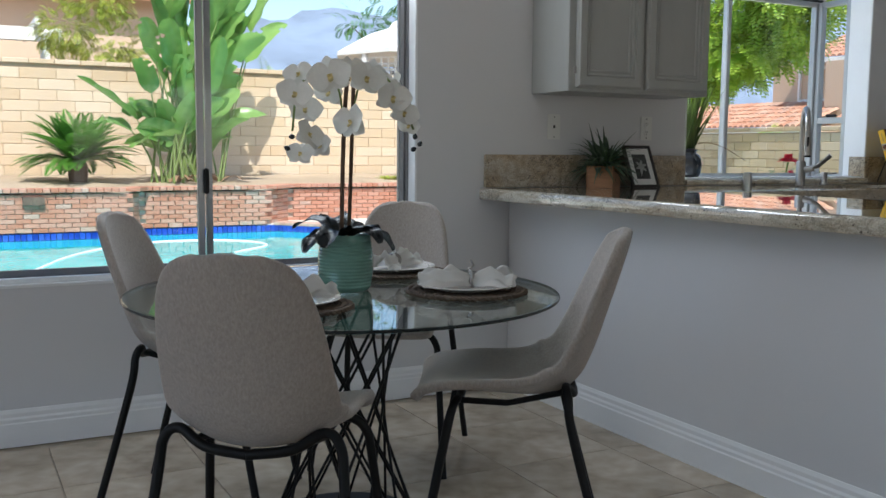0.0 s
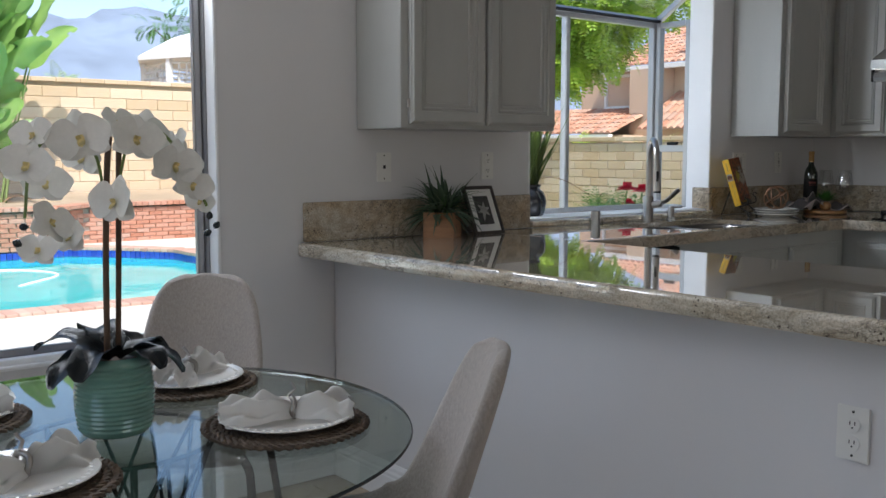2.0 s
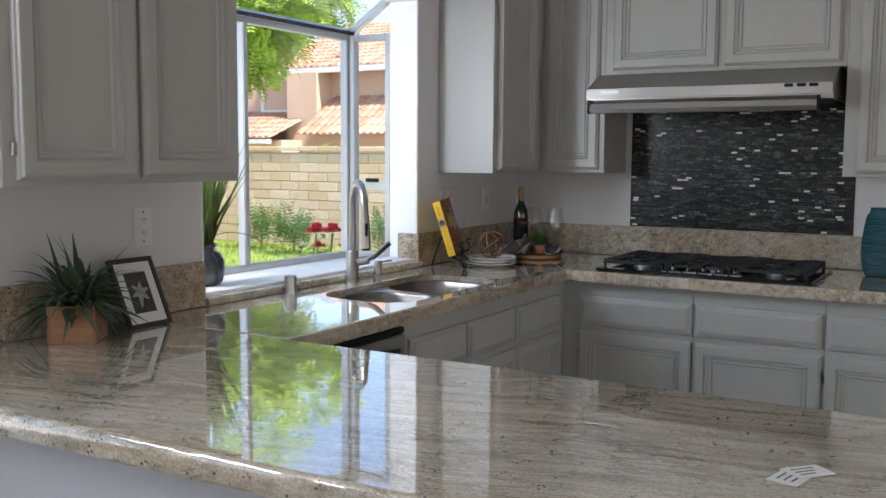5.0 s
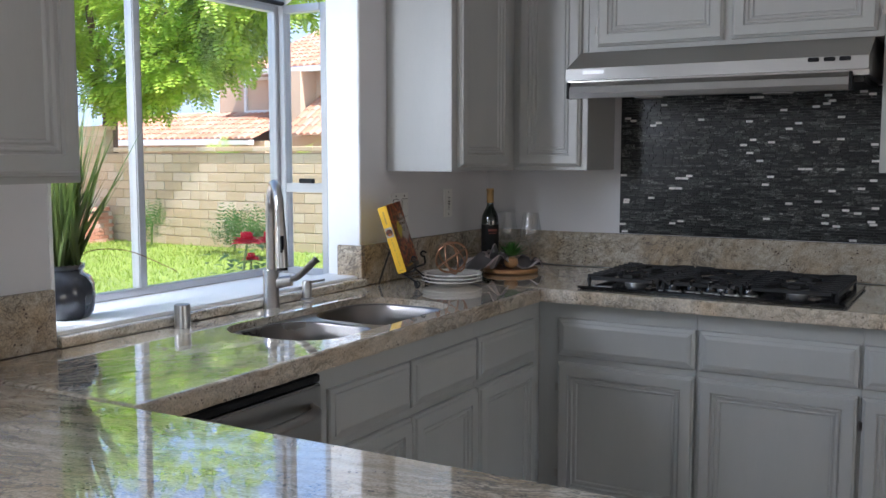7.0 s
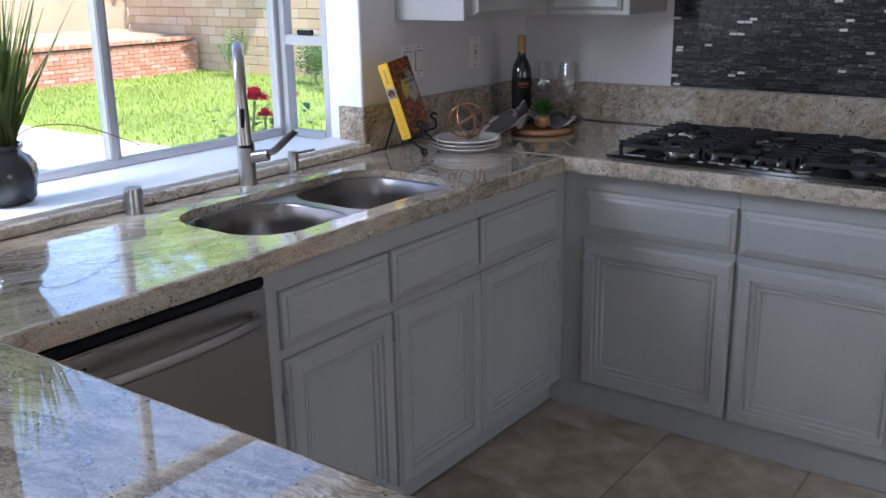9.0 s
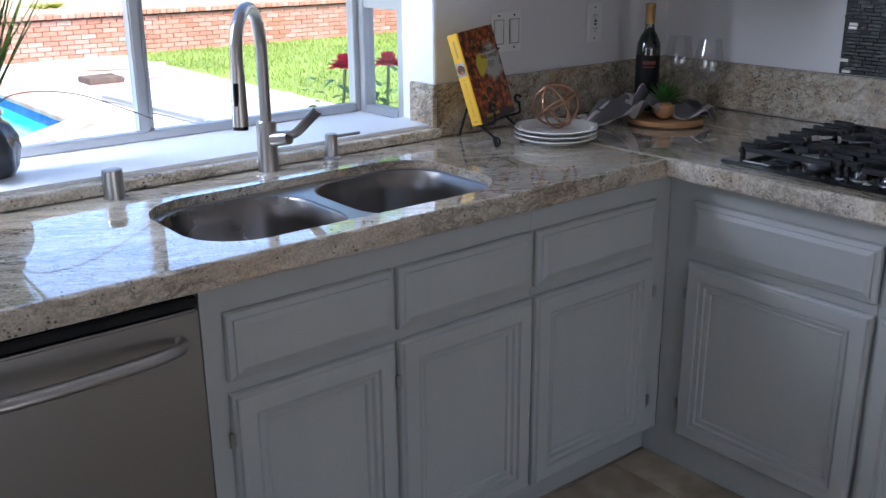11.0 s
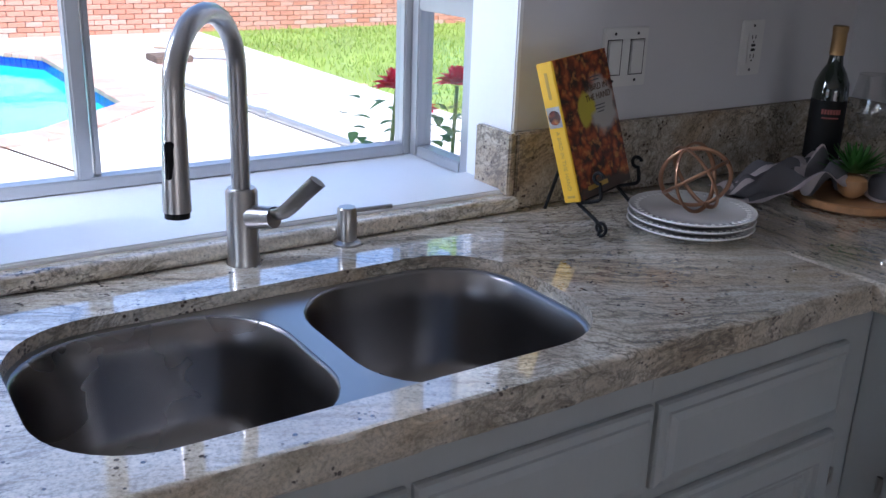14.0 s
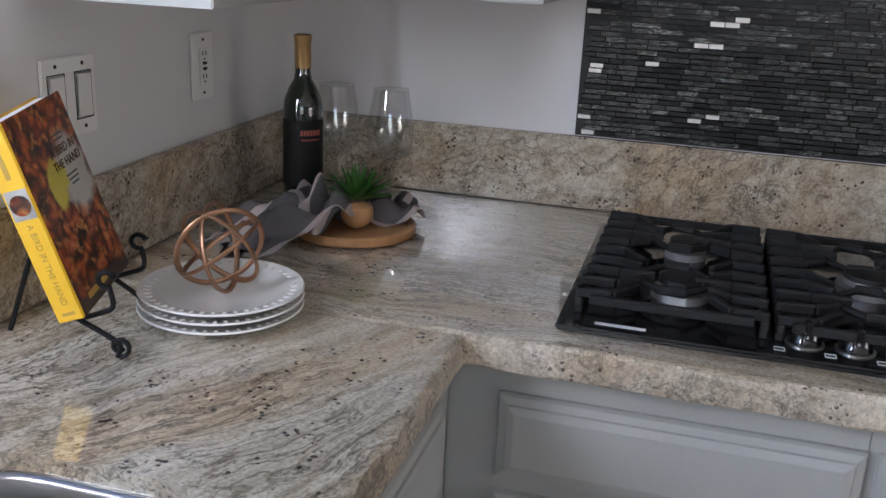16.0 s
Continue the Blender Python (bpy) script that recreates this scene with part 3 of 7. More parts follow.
win = setting(new("window_1"), "wide two-pane sliding window with aluminium frame", "window")
x0, x1, z0, z1 = DW
part("window_frame", rect_frame(x0, x1, z0, z1, 3.70, 3.78, 0.024), "alu_grey", win)
part("sash", rect_frame(x0 + 0.0245, 1.06, z0 + 0.0245, z1 - 0.0245, 3.742, 3.765, 0.026), "alu_grey", win)
part("sash", rect_frame(0.995, x1 - 0.0245, z0 + 0.0245, z1 - 0.0245, 3.712, 3.737, 0.026), "alu_grey", win)
pane_of(part("pane", bx(x0 + 0.045, 1.035, 3.751, 3.755, z0 + 0.045, z1 - 0.045), "pane", win))
pane_of(part("pane", bx(1.02, x1 - 0.045, 3.722, 3.726, z0 + 0.045, z1 - 0.045), "pane", win))
part("sill_track", bx(DW[0] + 0.012, DW[1] - 0.012, 3.655, 3.699, DW[2] + 0.012, DW[2] + 0.03, 0.003), "trim", win, "pale sill track")
part("latch", bx(1.015, 1.034, 3.69, 3.713, 0.90, 1.0, 0.004), "black", win, "small black window latch")
setting(part("trim", rect_frame(x0, x1, z0 - 0.0, z1, WN - 0.004, 3.70, 0.012), "trim"), "white painted window reveal", "trim")

gw = setting(new("window_2"), "projecting garden window with aluminium frame and sloped glass top", "window")
x0, x1, z0, z1 = GW
GF, GS, GT = 4.03, 3.78, 1.965   # front glass plane, back of the wall, top of the front glass
GTZ = 2.11
part("sill_board", bx(x0 - 0.03, x1 + 0.02, WN + 0.045, GF + 0.02, 0.905, 0.935, 0.004), "trim", gw, "white garden-window shelf board")
part("front_frame", rect_frame(x0, x1, 0.937, GT, GF - 0.02, GF + 0.02, 0.024), "alu", gw)
part("mullion", bx(4.028, 4.056, GF - 0.022, GF + 0.018, 0.959, GT - 0.022, 0.004), "alu", gw)
part("mullion", bx(4.062, 4.075, GF - 0.006, GF + 0.02, 0.959, GT - 0.022, 0.003), "alu", gw)
pane_of(part("pane", bx(x0 + 0.025, 4.03, GF - 0.002, GF + 0.002, 0.96, GT - 0.02), "pane", gw))
pane_of(part("pane", bx(4.06, x1 - 0.025, GF - 0.004, GF + 0.0, 0.96, GT - 0.02), "pane", gw))


def side_frame(x, z0, z1):
    bm = bx(x - 0.02, x + 0.02, GS, GS + 0.03, z0, z1, 0.003)
    bx(x - 0.02, x + 0.02, GF - 0.05, GF - 0.021, z0, z1, 0.003, bm=bm)
    bx(x - 0.02, x + 0.02, GS + 0.03, GF - 0.05, z0, z0 + 0.024, 0.003, bm=bm)
    bx(x - 0.02, x + 0.02, GS + 0.03, GF - 0.05, z1 - 0.03, z1, 0.003, bm=bm)
    return bm


for x in (x0 - 0.012, x1 + 0.012):
    part("side_frame", side_frame(x, 0.937, GT), "alu", gw)
    part("sash_rail", bx(x - 0.018, x + 0.018, GS + 0.02, GF - 0.04, 1.255, 1.29, 0.003), "alu", gw)
    pane_of(part("pane", bx(x - 0.002, x + 0.002, GS + 0.02, GF - 0.04, 0.95, GT - 0.01), "pane", gw))
    part("sash_latch", bx(x - 0.034, x - 0.019, GS + 0.06, GS + 0.13, 1.29, 1.308, 0.003), "black", gw, "black sash latch")
# sloped top
slope = Matrix.Translation((0, GF, GT)) @ Matrix.Rotation(-math.atan2(0.16, GF - GS), 4, "X")
run = math.hypot(0.16, GF - GS)
bm = bx(x0 - 0.03, x1 + 0.03, -0.03, 0.01, -0.012, 0.02, 0.003)
bx(x0 - 0.03, x1 + 0.03, -run - 0.02, -run + 0.03, -0.012, 0.02, 0.003, bm=bm)
bx(x0 - 0.03, x0 + 0.005, -run + 0.03, -0.03, -0.012, 0.02, 0.003, bm=bm)
bx(x1 - 0.005, x1 + 0.03, -run + 0.03, -0.03, -0.012, 0.02, 0.003, bm=bm)
part("top_frame", bm, "alu", gw, at=slope)
part("gasket", bx(x0, x1, -0.045, -0.03, -0.02, -0.012), "black", gw, "black rubber glazing gasket", at=slope)
pane_of(part("pane", bx(x0, x1, -run, -0.01, 0.002, 0.006), "pane", gw, at=slope))
for s, xx in ((1, x0 - 0.03), (-1, x1 + 0.03)):   # glass cheeks beside the slope
    bm = bmesh.new()
    tri = [(xx, GF - 0.03, GT + 0.012), (xx, GS, GT + 0.012), (xx, GS, GT + 0.15)]
    vs = [bm.verts.new(c) for c in tri]
    ws = [bm.verts.new((c[0] + 0.004 * s, c[1], c[2])) for c in tri]
    bm.faces.new(vs)
    bm.faces.new(ws[::-1])
    for i in range(3):
        bm.faces.new((vs[i], vs[(i + 1) % 3], ws[(i + 1) % 3], ws[i]))
    pane_of(part("pane", bm, "pane", gw))
setting(part("trim", rect_frame(x0 - 0.002, x1 + 0.002, 0.936, z1, WN - 0.003, GS, 0.014), "trim"), "white painted garden window reveal", "trim")


# ---------- worktops ----------
def slab(outline, hole, z0, z1, r, rough, seed):
    """A stone slab with rounded rim; rough: how much its outer faces are chipped; hole: an inner loop."""
    def dense(loop, step):
        out = []
        for i, p in enumerate(loop):
            q = loop[(i + 1) % len(loop)]
            d = math.dist(p, q)
            k = max(1, int(d / step))
            out += [(p[0] + (q[0] - p[0]) * j / k, p[1] + (q[1] - p[1]) * j / k) for j in range(k)]
        return out
    out = dense(outline, 0.018 if rough else 0.08)
    n = len(out)
    norm = []
    for i in range(n):
        a, b = Vector(out[i - 1]), Vector(out[(i + 1) % n])
        d = (b - a).normalized()
        norm.append(Vector((d.y, -d.x)))
    h = z1 - z0
    prof = [(r, z1), (r * 0.45, z1 - r * 0.12), (r * 0.12, z1 - r * 0.45), (0, z1 - r), (0, z1 - h * 0.5), (0, z0 + r * 0.6), (r * 0.3, z0)]
    bm = bmesh.new()
    rings = []
    for k, (inset, z) in enumerate(prof):
        ring = []
        for i, p in enumerate(out):
            amp = rough * (0.3 if k < 2 else 1.0 if k < 6 else 0.6)
            dx = amp * (smooth_noise(p[0] * 22 + seed, p[1] * 22, z * 70) + 0.35 * smooth_noise(p[0] * 60, p[1] * 60 + seed, z * 90))
            off = -inset + dx
            ring.append(bm.verts.new((p[0] + norm[i].x * off, p[1] + norm[i].y * off, z)))
        rings.append(ring)
    for a, b in zip(rings, rings[1:]):
        for i in range(n):
            bm.faces.new((a[i], a[(i + 1) % n], b[(i + 1) % n], b[i]))
    top = [bm.edges.get((rings[0][i], rings[0][(i + 1) % n])) for i in range(n)]
    bot = [bm.edges.get((rings[-1][i], rings[-1][(i + 1) % n])) for i in range(n)]
    if hole:
        hr = [[bm.verts.new((x, y, z)) for x, y in hole] for z in (z1, z1 - 0.003, z1 - 0.021)]
        for a, b in zip(hr, hr[1:]):
            for i in range(len(hole)):
                bm.faces.new((a[i], a[(i + 1) % len(hole)], b[(i + 1) % len(hole)], b[i]))
        top += [bm.edges.get((hr[0][i], hr[0][(i + 1) % len(hole)])) for i in range(len(hole))]
        bot += [bm.edges.get((hr[-1][i], hr[-1][(i + 1) % len(hole)])) for i in range(len(hole))]
    bmesh.ops.triangle_fill(bm, use_beauty=True, edges=top)
    bmesh.ops.triangle_fill(bm, use_beauty=True, edges=bot)
    return bm


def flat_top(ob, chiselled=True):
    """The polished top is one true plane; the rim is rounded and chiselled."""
    ob.data.materials.append(M["granite_edge_shaded"])
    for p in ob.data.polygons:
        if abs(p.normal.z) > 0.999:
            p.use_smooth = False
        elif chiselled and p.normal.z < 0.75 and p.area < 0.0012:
            p.material_index = 1      # chiselled, unpolished rim; darker tone is missing skylight put into the colour
    return ob


CN, CE, CP = 3.02, 5.02, 3.115     # front edges: window run, cooktop run, inner peninsula


def rounded_rect(x0, x1, y0, y1, r, n=6):
    pts = []
    for cx, cy, a0 in ((x1 - r, y1 - r, 0), (x0 + r, y1 - r, 90), (x0 + r, y0 + r, 180), (x1 - r, y0 + r, 270)):
        pts += [(cx + r * math.cos(radians(a0 + 90 * i / n)), cy + r * math.sin(radians(a0 + 90 * i / n))) for i in range(n + 1)]
    return pts


SX0, SX1, SY0, SY1 = 3.778, 4.548, 3.088, 3.472
hole = rounded_rect(SX0, SX1, SY0, SY1, 0.13, 9)
SB = CT - 0.022                      # underside of the stone round the cutout
CB = CT - 0.05
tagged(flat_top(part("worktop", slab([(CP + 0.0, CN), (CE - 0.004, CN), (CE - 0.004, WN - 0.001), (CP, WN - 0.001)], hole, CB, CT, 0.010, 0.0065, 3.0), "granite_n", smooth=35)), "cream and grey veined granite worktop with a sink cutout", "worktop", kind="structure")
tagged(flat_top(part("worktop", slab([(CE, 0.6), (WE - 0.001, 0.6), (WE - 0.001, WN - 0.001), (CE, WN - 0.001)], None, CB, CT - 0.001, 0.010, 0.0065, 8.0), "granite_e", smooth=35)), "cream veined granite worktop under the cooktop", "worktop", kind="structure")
tagged(flat_top(part("worktop", slab([(2.29, 1.41), (3.112, 1.41), (CP + 0.02, 1.43), (CP - 0.003, WN - 0.001), (2.225, WN - 0.001)], None, CB, CT + 0.0005, 0.014, 0.001, 5.0), "granite_p", smooth=35), False), "polished greige veined granite peninsula worktop", "worktop", kind="structure")


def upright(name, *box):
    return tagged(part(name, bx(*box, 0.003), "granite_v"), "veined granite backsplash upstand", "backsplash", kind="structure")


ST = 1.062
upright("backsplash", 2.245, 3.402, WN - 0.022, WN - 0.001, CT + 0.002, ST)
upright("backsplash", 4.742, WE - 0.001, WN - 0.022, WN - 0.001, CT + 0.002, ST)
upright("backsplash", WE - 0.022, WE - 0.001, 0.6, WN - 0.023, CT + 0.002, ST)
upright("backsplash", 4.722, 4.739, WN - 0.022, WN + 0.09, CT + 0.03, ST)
tagged(flat_top(part("sill_ledge", slab([(3.404, WN - 0.035), (4.74, WN - 0.035), (4.74, WN + 0.084), (3.404, WN + 0.084)], None, CT + 0.002, CT + 0.03, 0.01, 0.0015, 1.0), "granite_n", smooth=35), False), "narrow granite ledge below the garden window", "ledge", kind="structure")

# ---------- kitchen cabinets ----------
FN, FE = 3.06, 5.095     # face-frame planes: window run, cooktop run


def north(x, z):
    return pose(x, FN - 0.0245, z)


def east(y, z):
    return pose(FE - 0.0245, y, z, 0, 0, -90)


def hinge(parent, m):
    bm = lathe([(0.004, 0), (0.004, 0.03)], 8)
    bx(-0.002, 0.012, -0.003, 0.004, 0.0, 0.03, 0.001, bm=bm)
    ob = part("hinge", bm, "nickel", parent, "small nickel hinge")
    ob.matrix_basis = m


def base_unit(label, fronts, body, m_of, hinge_right=False):
    cab = thing("base_cabinet", label, "cabinet", "grey base cabinets")
    part("body", body, "cab", cab)
    for a, b, kind in fronts:
        w = abs(b - a)
        z0, z1, rings = (0.657, 0.798, DRAWER) if kind == "drawer" else (0.112, 0.631, DOOR)
        f = front(kind, w, z1 - z0, rings, m_of(a, z0), cab)
        if kind == "door":
            for z in (0.08, 0.41):
                hinge(f, pose(w + 0.006 if hinge_right else -0.006, 0.012, z))
    return cab


def carcass_n(x0, x1):
    bm = bx(x0, x1, FN, WN - 0.002, 0.10, CB - 0.001, 0.001)
    return bx(x0, x1, FN + 0.05, WN - 0.002, 0.0, 0.10, bm=bm)


def carcass_e(y0, y1):
    bm = bx(FE, WE - 0.002, y0, y1, 0.10, CB - 0.001, 0.001)
    return bx(FE + 0.03, WE - 0.002, y0, y1, 0.0, 0.10, bm=bm)


base_unit("grey painted sink base cabinet with two drawers and doors", [(3.776, 4.162, "drawer"), (3.776, 4.162, "door"), (4.173, 4.570, "drawer"), (4.173, 4.570, "door")], bx(3.735, 4.573, FN, FN + 0.02, 0.10, CB - 0.001), north)
base_unit("grey painted corner base cabinet with drawer and door", [(4.581, 5.022, "drawer"), (4.581, 5.022, "door")], bx(4.574, FE - 0.001, FN, FN + 0.02, 0.10, CB - 0.001), north, True)
base_unit("grey painted base cabinet with drawer and raised-panel door", [(2.979, 2.466, "drawer"), (2.979, 2.466, "door")], carcass_e(2.466, 3.0595), east)
base_unit("grey painted base cabinet with drawer and raised-panel door", [(2.454, 1.944, "drawer"), (2.454, 1.944, "door")], carcass_e(1.936, 2.465), east, True)
base_unit("grey painted base cabinet with drawer and raised-panel door", [(1.932, 1.418, "drawer"), (1.932, 1.418, "door")], carcass_e(1.41, 1.935), east)
base_unit("grey painted base cabinet with drawer and raised-panel door", [(1.406, 0.90, "drawer"), (1.406, 0.90, "door")], carcass_e(0.62, 1.409), east)
# kick boards
setting(part("baseboard", bx(3.735, 5.12, FN + 0.055, FN + 0.075, 0.001, 0.10), "cab"), "grey painted kick board", "kickboard")
setting(part("baseboard", bx(5.108, 5.119, 0.62, FN + 0.054, 0.001, 0.095, 0.002), "cab"), "grey painted kick board", "kickboard")
# peninsula unit, its back towards the half wall
pen = thing("base_cabinet", "plain white-painted end cabinet of the peninsula", "cabinet", "grey base cabinets")
part("body", bx(PX + 0.125, CP - 0.06, PY, 3.0, 0.0, CB - 0.001, 0.003), "wall", pen)

# ---------- wall cabinets ----------
UB, UT = 1.336, 2.42
FU, FUE = 3.345, 5.45


def upper(label, body, fronts, m_of, hinges=()):
    cab = thing("wall_cabinet", label, "cabinet", "grey wall cabinets")
    part("body", body, "cab", cab)
    for a, b, z0, z1 in fronts:
        front("door", abs(b - a), z1 - z0, DOOR, m_of(a, z0), cab)
    for h in hinges:
        hinge(cab, h)
    return cab


def un(x, z):
    return pose(x, FU - 0.0245, z)


def ue(y, z):
    return pose(FUE - 0.0245, y, z, 0, 0, -90)


upper("grey painted wall cabinet with two raised-panel doors", bx(2.49, 3.275, FU, WN - 0.002, UB, UT, 0.002), [(2.523, 2.88, UB + 0.016, UT - 0.02), (2.898, 3.262, UB + 0.016, UT - 0.02)], un, [pose(2.515, FU - 0.008, UB + 0.075)])
upper("grey painted corner wall cabinet with raised-panel door", bx(4.925, FUE - 0.001, FU, WN - 0.002, UB, UT, 0.002), [(4.962, 5.36, UB + 0.016, UT - 0.02)], un)
upper("grey painted wall cabinet beside the range hood", bx(FUE, WE - 0.002, 3.02, WN - 0.003, UB, UT, 0.002), [(3.318, 3.045, UB + 0.016, UT - 0.02)], ue)
upper("grey painted short wall cabinet above the range hood", bx(FUE, WE - 0.002, 1.951, 3.019, 1.80, UT, 0.002), [(2.98, 2.49, 1.82, UT - 0.02), (2.462, 1.972, 1.82, UT - 0.02)], ue, [pose(FUE - 0.008, 2.988, 1.87, 0, 0, -90), pose(FUE - 0.008, 1.958, 1.87, 0, 0, -90)])
upper("grey painted wall cabinet with tall raised-panel doors", bx(FUE, WE - 0.002, 0.9, 1.95, UB, UT, 0.002), [(1.90, 1.43, UB + 0.016, UT - 0.02), (1.41, 0.94, UB + 0.016, UT - 0.02)], ue)

# ---------- range hood ----------
hood = thing("range_hood", "stainless steel under-cabinet range hood with slanted top", "range hood")
HX, HY0, HY1 = 5.255, 1.975, 3.035


def prism(profile, y0, y1):
    """A closed xz profile pulled along y."""
    bm = bmesh.new()
    a = [bm.verts.new((x, y0, z)) for x, z in profile]
    b = [bm.verts.new((x, y1, z)) for x, z in profile]
    k = len(profile)
    for i in range(k):
        bm.faces.new((a[i], a[(i + 1) % k], b[(i + 1) % k], b[i]))
    bm.faces.new(a[::-1])
    bm.faces.new(b)
    return bm


part("canopy", prism([(HX, 1.678), (HX + 0.004, 1.722), (HX + 0.16, 1.797), (WE - 0.004, 1.797), (WE - 0.004, 1.66), (HX + 0.03, 1.66), (HX + 0.028, 1.678)], HY0, HY1), "steel", hood)
part("visor", prism([(HX + 0.012, 1.612), (HX + 0.006, 1.63), (HX + 0.012, 1.655), (HX + 0.028, 1.672), (HX + 0.05, 1.672), (HX + 0.05, 1.612)], HY0 + 0.06, HY1 - 0.012), "steel", hood, "curved steel visor")
part("underside", bx(HX + 0.055, WE - 0.01, HY0 + 0.02, HY1 - 0.02, 1.640, 1.659), "dark", hood, "dark underside with filters")
part("end_cap", bx(HX + 0.004, HX + 0.05, HY1 - 0.0115, HY1 - 0.002, 1.611, 1.672, 0.002), "black", hood, "black visor end cap")
part("end_cap", bx(HX + 0.004, HX + 0.05, HY0 + 0.05, HY0 + 0.0595, 1.611, 1.672, 0.002), "black", hood, "black visor end cap")
for y in (2.75, 2.28):
    part("lamp_cover", lathe([(0.05, 0.0), (0.06, 0.01), (0.06, 0.028)], 20), "white_china", hood, "round white lamp cover", at=pose(HX + 0.13, y, 1.612))
for i, y in enumerate((2.145, 2.095, 2.047)):
    part("switch", bx(HX - 0.004, HX + 0.001, y - 0.018, y + 0.018, 1.706, 1.720, 0.002), "black", hood, "small black rocker switch", at=None)
part("name_plate", bx(HX - 0.002, HX + 0.001, 2.88, 2.965, 1.700, 1.713, 0.001), "alu", hood, "small silver maker plate")

# ---------- dishwasher ----------
dish = thing("dishwasher", "stainless steel dishwasher with bar handle, under the worktop", "dishwasher")
part("tub", bx(3.125, 3.732, 3.075, 3.6, 0.001, 0.862), "dark", dish, "dark dishwasher body")
part("door", bx(3.14, 3.722, 3.032, 3.074, 0.105, 0.828, 0.004), "steel", dish)
part("control_strip", bx(3.14, 3.722, 3.036, 3.0745, 0.832, 0.852, 0.003), "black", dish, "black control strip")
part("kick_plate", bx(3.14, 3.722, 3.09, 3.10, 0.005, 0.1, 0.002), "black", dish)
hp = spline([(3.175, 3.03, 0.775), (3.20, 3.0, 0.775), (3.28, 2.984, 0.775), (3.43, 2.977, 0.775), (3.58, 2.984, 0.775), (3.66, 3.0, 0.775), (3.685, 3.03, 0.775)], 6)
part("handle", tube(hp, 0.0095, 12, flat=1.4), "nickel", dish, "curved metal bar handle", smooth=50)
part("badge", bx(3.20, 3.27, 3.030, 3.033, 0.775, 0.80, 0.001), "black", dish, "small dark badge")

# ---------- sink ----------
sink = thing("kitchen_sink", "undermounted double-bowl stainless steel sink", "sink")


def bowl(x0, x1, y0, y1, depth):
    bm = bmesh.new()
    rings = []
    prof = [(-0.0155, 0.0), (0.0, 0.0), (0.004, -0.006), (0.012, -0.05), (0.02, -depth + 0.05), (0.035, -depth + 0.018), (0.07, -depth), (0.12, -depth - 0.002)]
    for inset, z in prof:
        r = max(0.125 - inset * 0.5, 0.03)
        rings.append([bm.verts.new((x, y, SB + z)) for x, y in rounded_rect(x0 + inset, x1 - inset, y0 + inset, y1 - inset, r, 7)])
    k = len(rings[0])
    for a, b in zip(rings, rings[1:]):
        for i in range(k):
            bm.faces.new((a[i], a[(i + 1) % k], b[(i + 1) % k], b[i]))
    bm.faces.new(rings[-1])
    return bm


MID = (SX0 + SX1) / 2
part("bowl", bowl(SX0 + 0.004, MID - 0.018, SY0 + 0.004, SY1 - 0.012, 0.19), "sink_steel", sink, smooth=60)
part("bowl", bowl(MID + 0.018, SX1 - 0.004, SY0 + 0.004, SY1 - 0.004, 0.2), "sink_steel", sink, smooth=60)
# web between the bowls and their common rim: a plate with the two bowl mouths cut out
web = bmesh.new()
rim_edges = []
for loop in (rounded_rect(SX0 - 0.012, SX1 + 0.012, SY0 - 0.012, SY1 + 0.012, 0.14, 9), rounded_rect(SX0 + 0.0035, MID - 0.0185, SY0 + 0.0035, SY1 - 0.0115, 0.125, 7), rounded_rect(MID + 0.0175, SX1 - 0.0035, SY0 + 0.0035, SY1 - 0.0035, 0.125, 7)):
    vs = [web.verts.new((x, y, SB - 0.0008)) for x, y in loop]
    rim_edges += [web.edges.new((vs[i], vs[(i + 1) % len(vs)])) for i in range(len(vs))]
bmesh.ops.triangle_fill(web, use_beauty=True, edges=rim_edges)
bmesh.ops.solidify(web, geom=web.faces[:], thickness=0.0015)
part("divider", web, "steel", sink, "flat steel rim and web between the bowls")
for x in (MID - 0.17, MID + 0.17):
    part("drain", lathe([(0.0445, -0.002), (0.045, 0.002), (0.036, 0.003), (0.03, -0.001)], 24), "nickel", sink, "round metal drain", at=pose(x, 3.29, SB - 0.19 - (0.012 if x > MID else 0.002)))

# ---------- faucet and sink fittings ----------
faucet = thing("kitchen_faucet", "brushed nickel pull-down gooseneck faucet beside the sink", "faucet", at=pose(4.175, 3.578, CT))
part("body", lathe([(0.027, 0), (0.027, 0.004), (0.025, 0.008), (0.025, 0.118), (0.021, 0.124)], 28), "nickel", faucet, smooth=40)
arc = [(0, 0, 0.12), (0, 0, 0.305)] + [(-0.075 * (1 - math.cos(radians(a))) * 1.0, -0.075 * (1 - math.cos(radians(a))) * 1.1, 0.305 + 0.092 * math.sin(radians(a))) for a in range(15, 181, 15)]
end = Vector(arc[-1])
arc.append((end.x - 0.002, end.y - 0.004, end.z - 0.03))
part("neck", tube(arc, 0.0145, 16), "nickel", faucet, smooth=50)
part("spray_head", tube([end + Vector((-0.002, -0.004, -0.028)), end + Vector((-0.005, -0.008, -0.08)), end + Vector((-0.008, -0.013, -0.15))], 0.0155, 18, r1=0.0185), "nickel", faucet, smooth=50)
part("nozzle", tube([end + Vector((-0.008, -0.013, -0.149)), end + Vector((-0.0085, -0.0135, -0.158))], 0.0165, 16), "black", faucet, "black spray nozzle", smooth=50)
part("button", bx(-0.006, 0.006, -0.004, 0.004, -0.025, 0.025, 0.002), "black", faucet, "black spray button", at=Matrix.Translation(end + Vector((-0.016, -0.02, -0.08))))
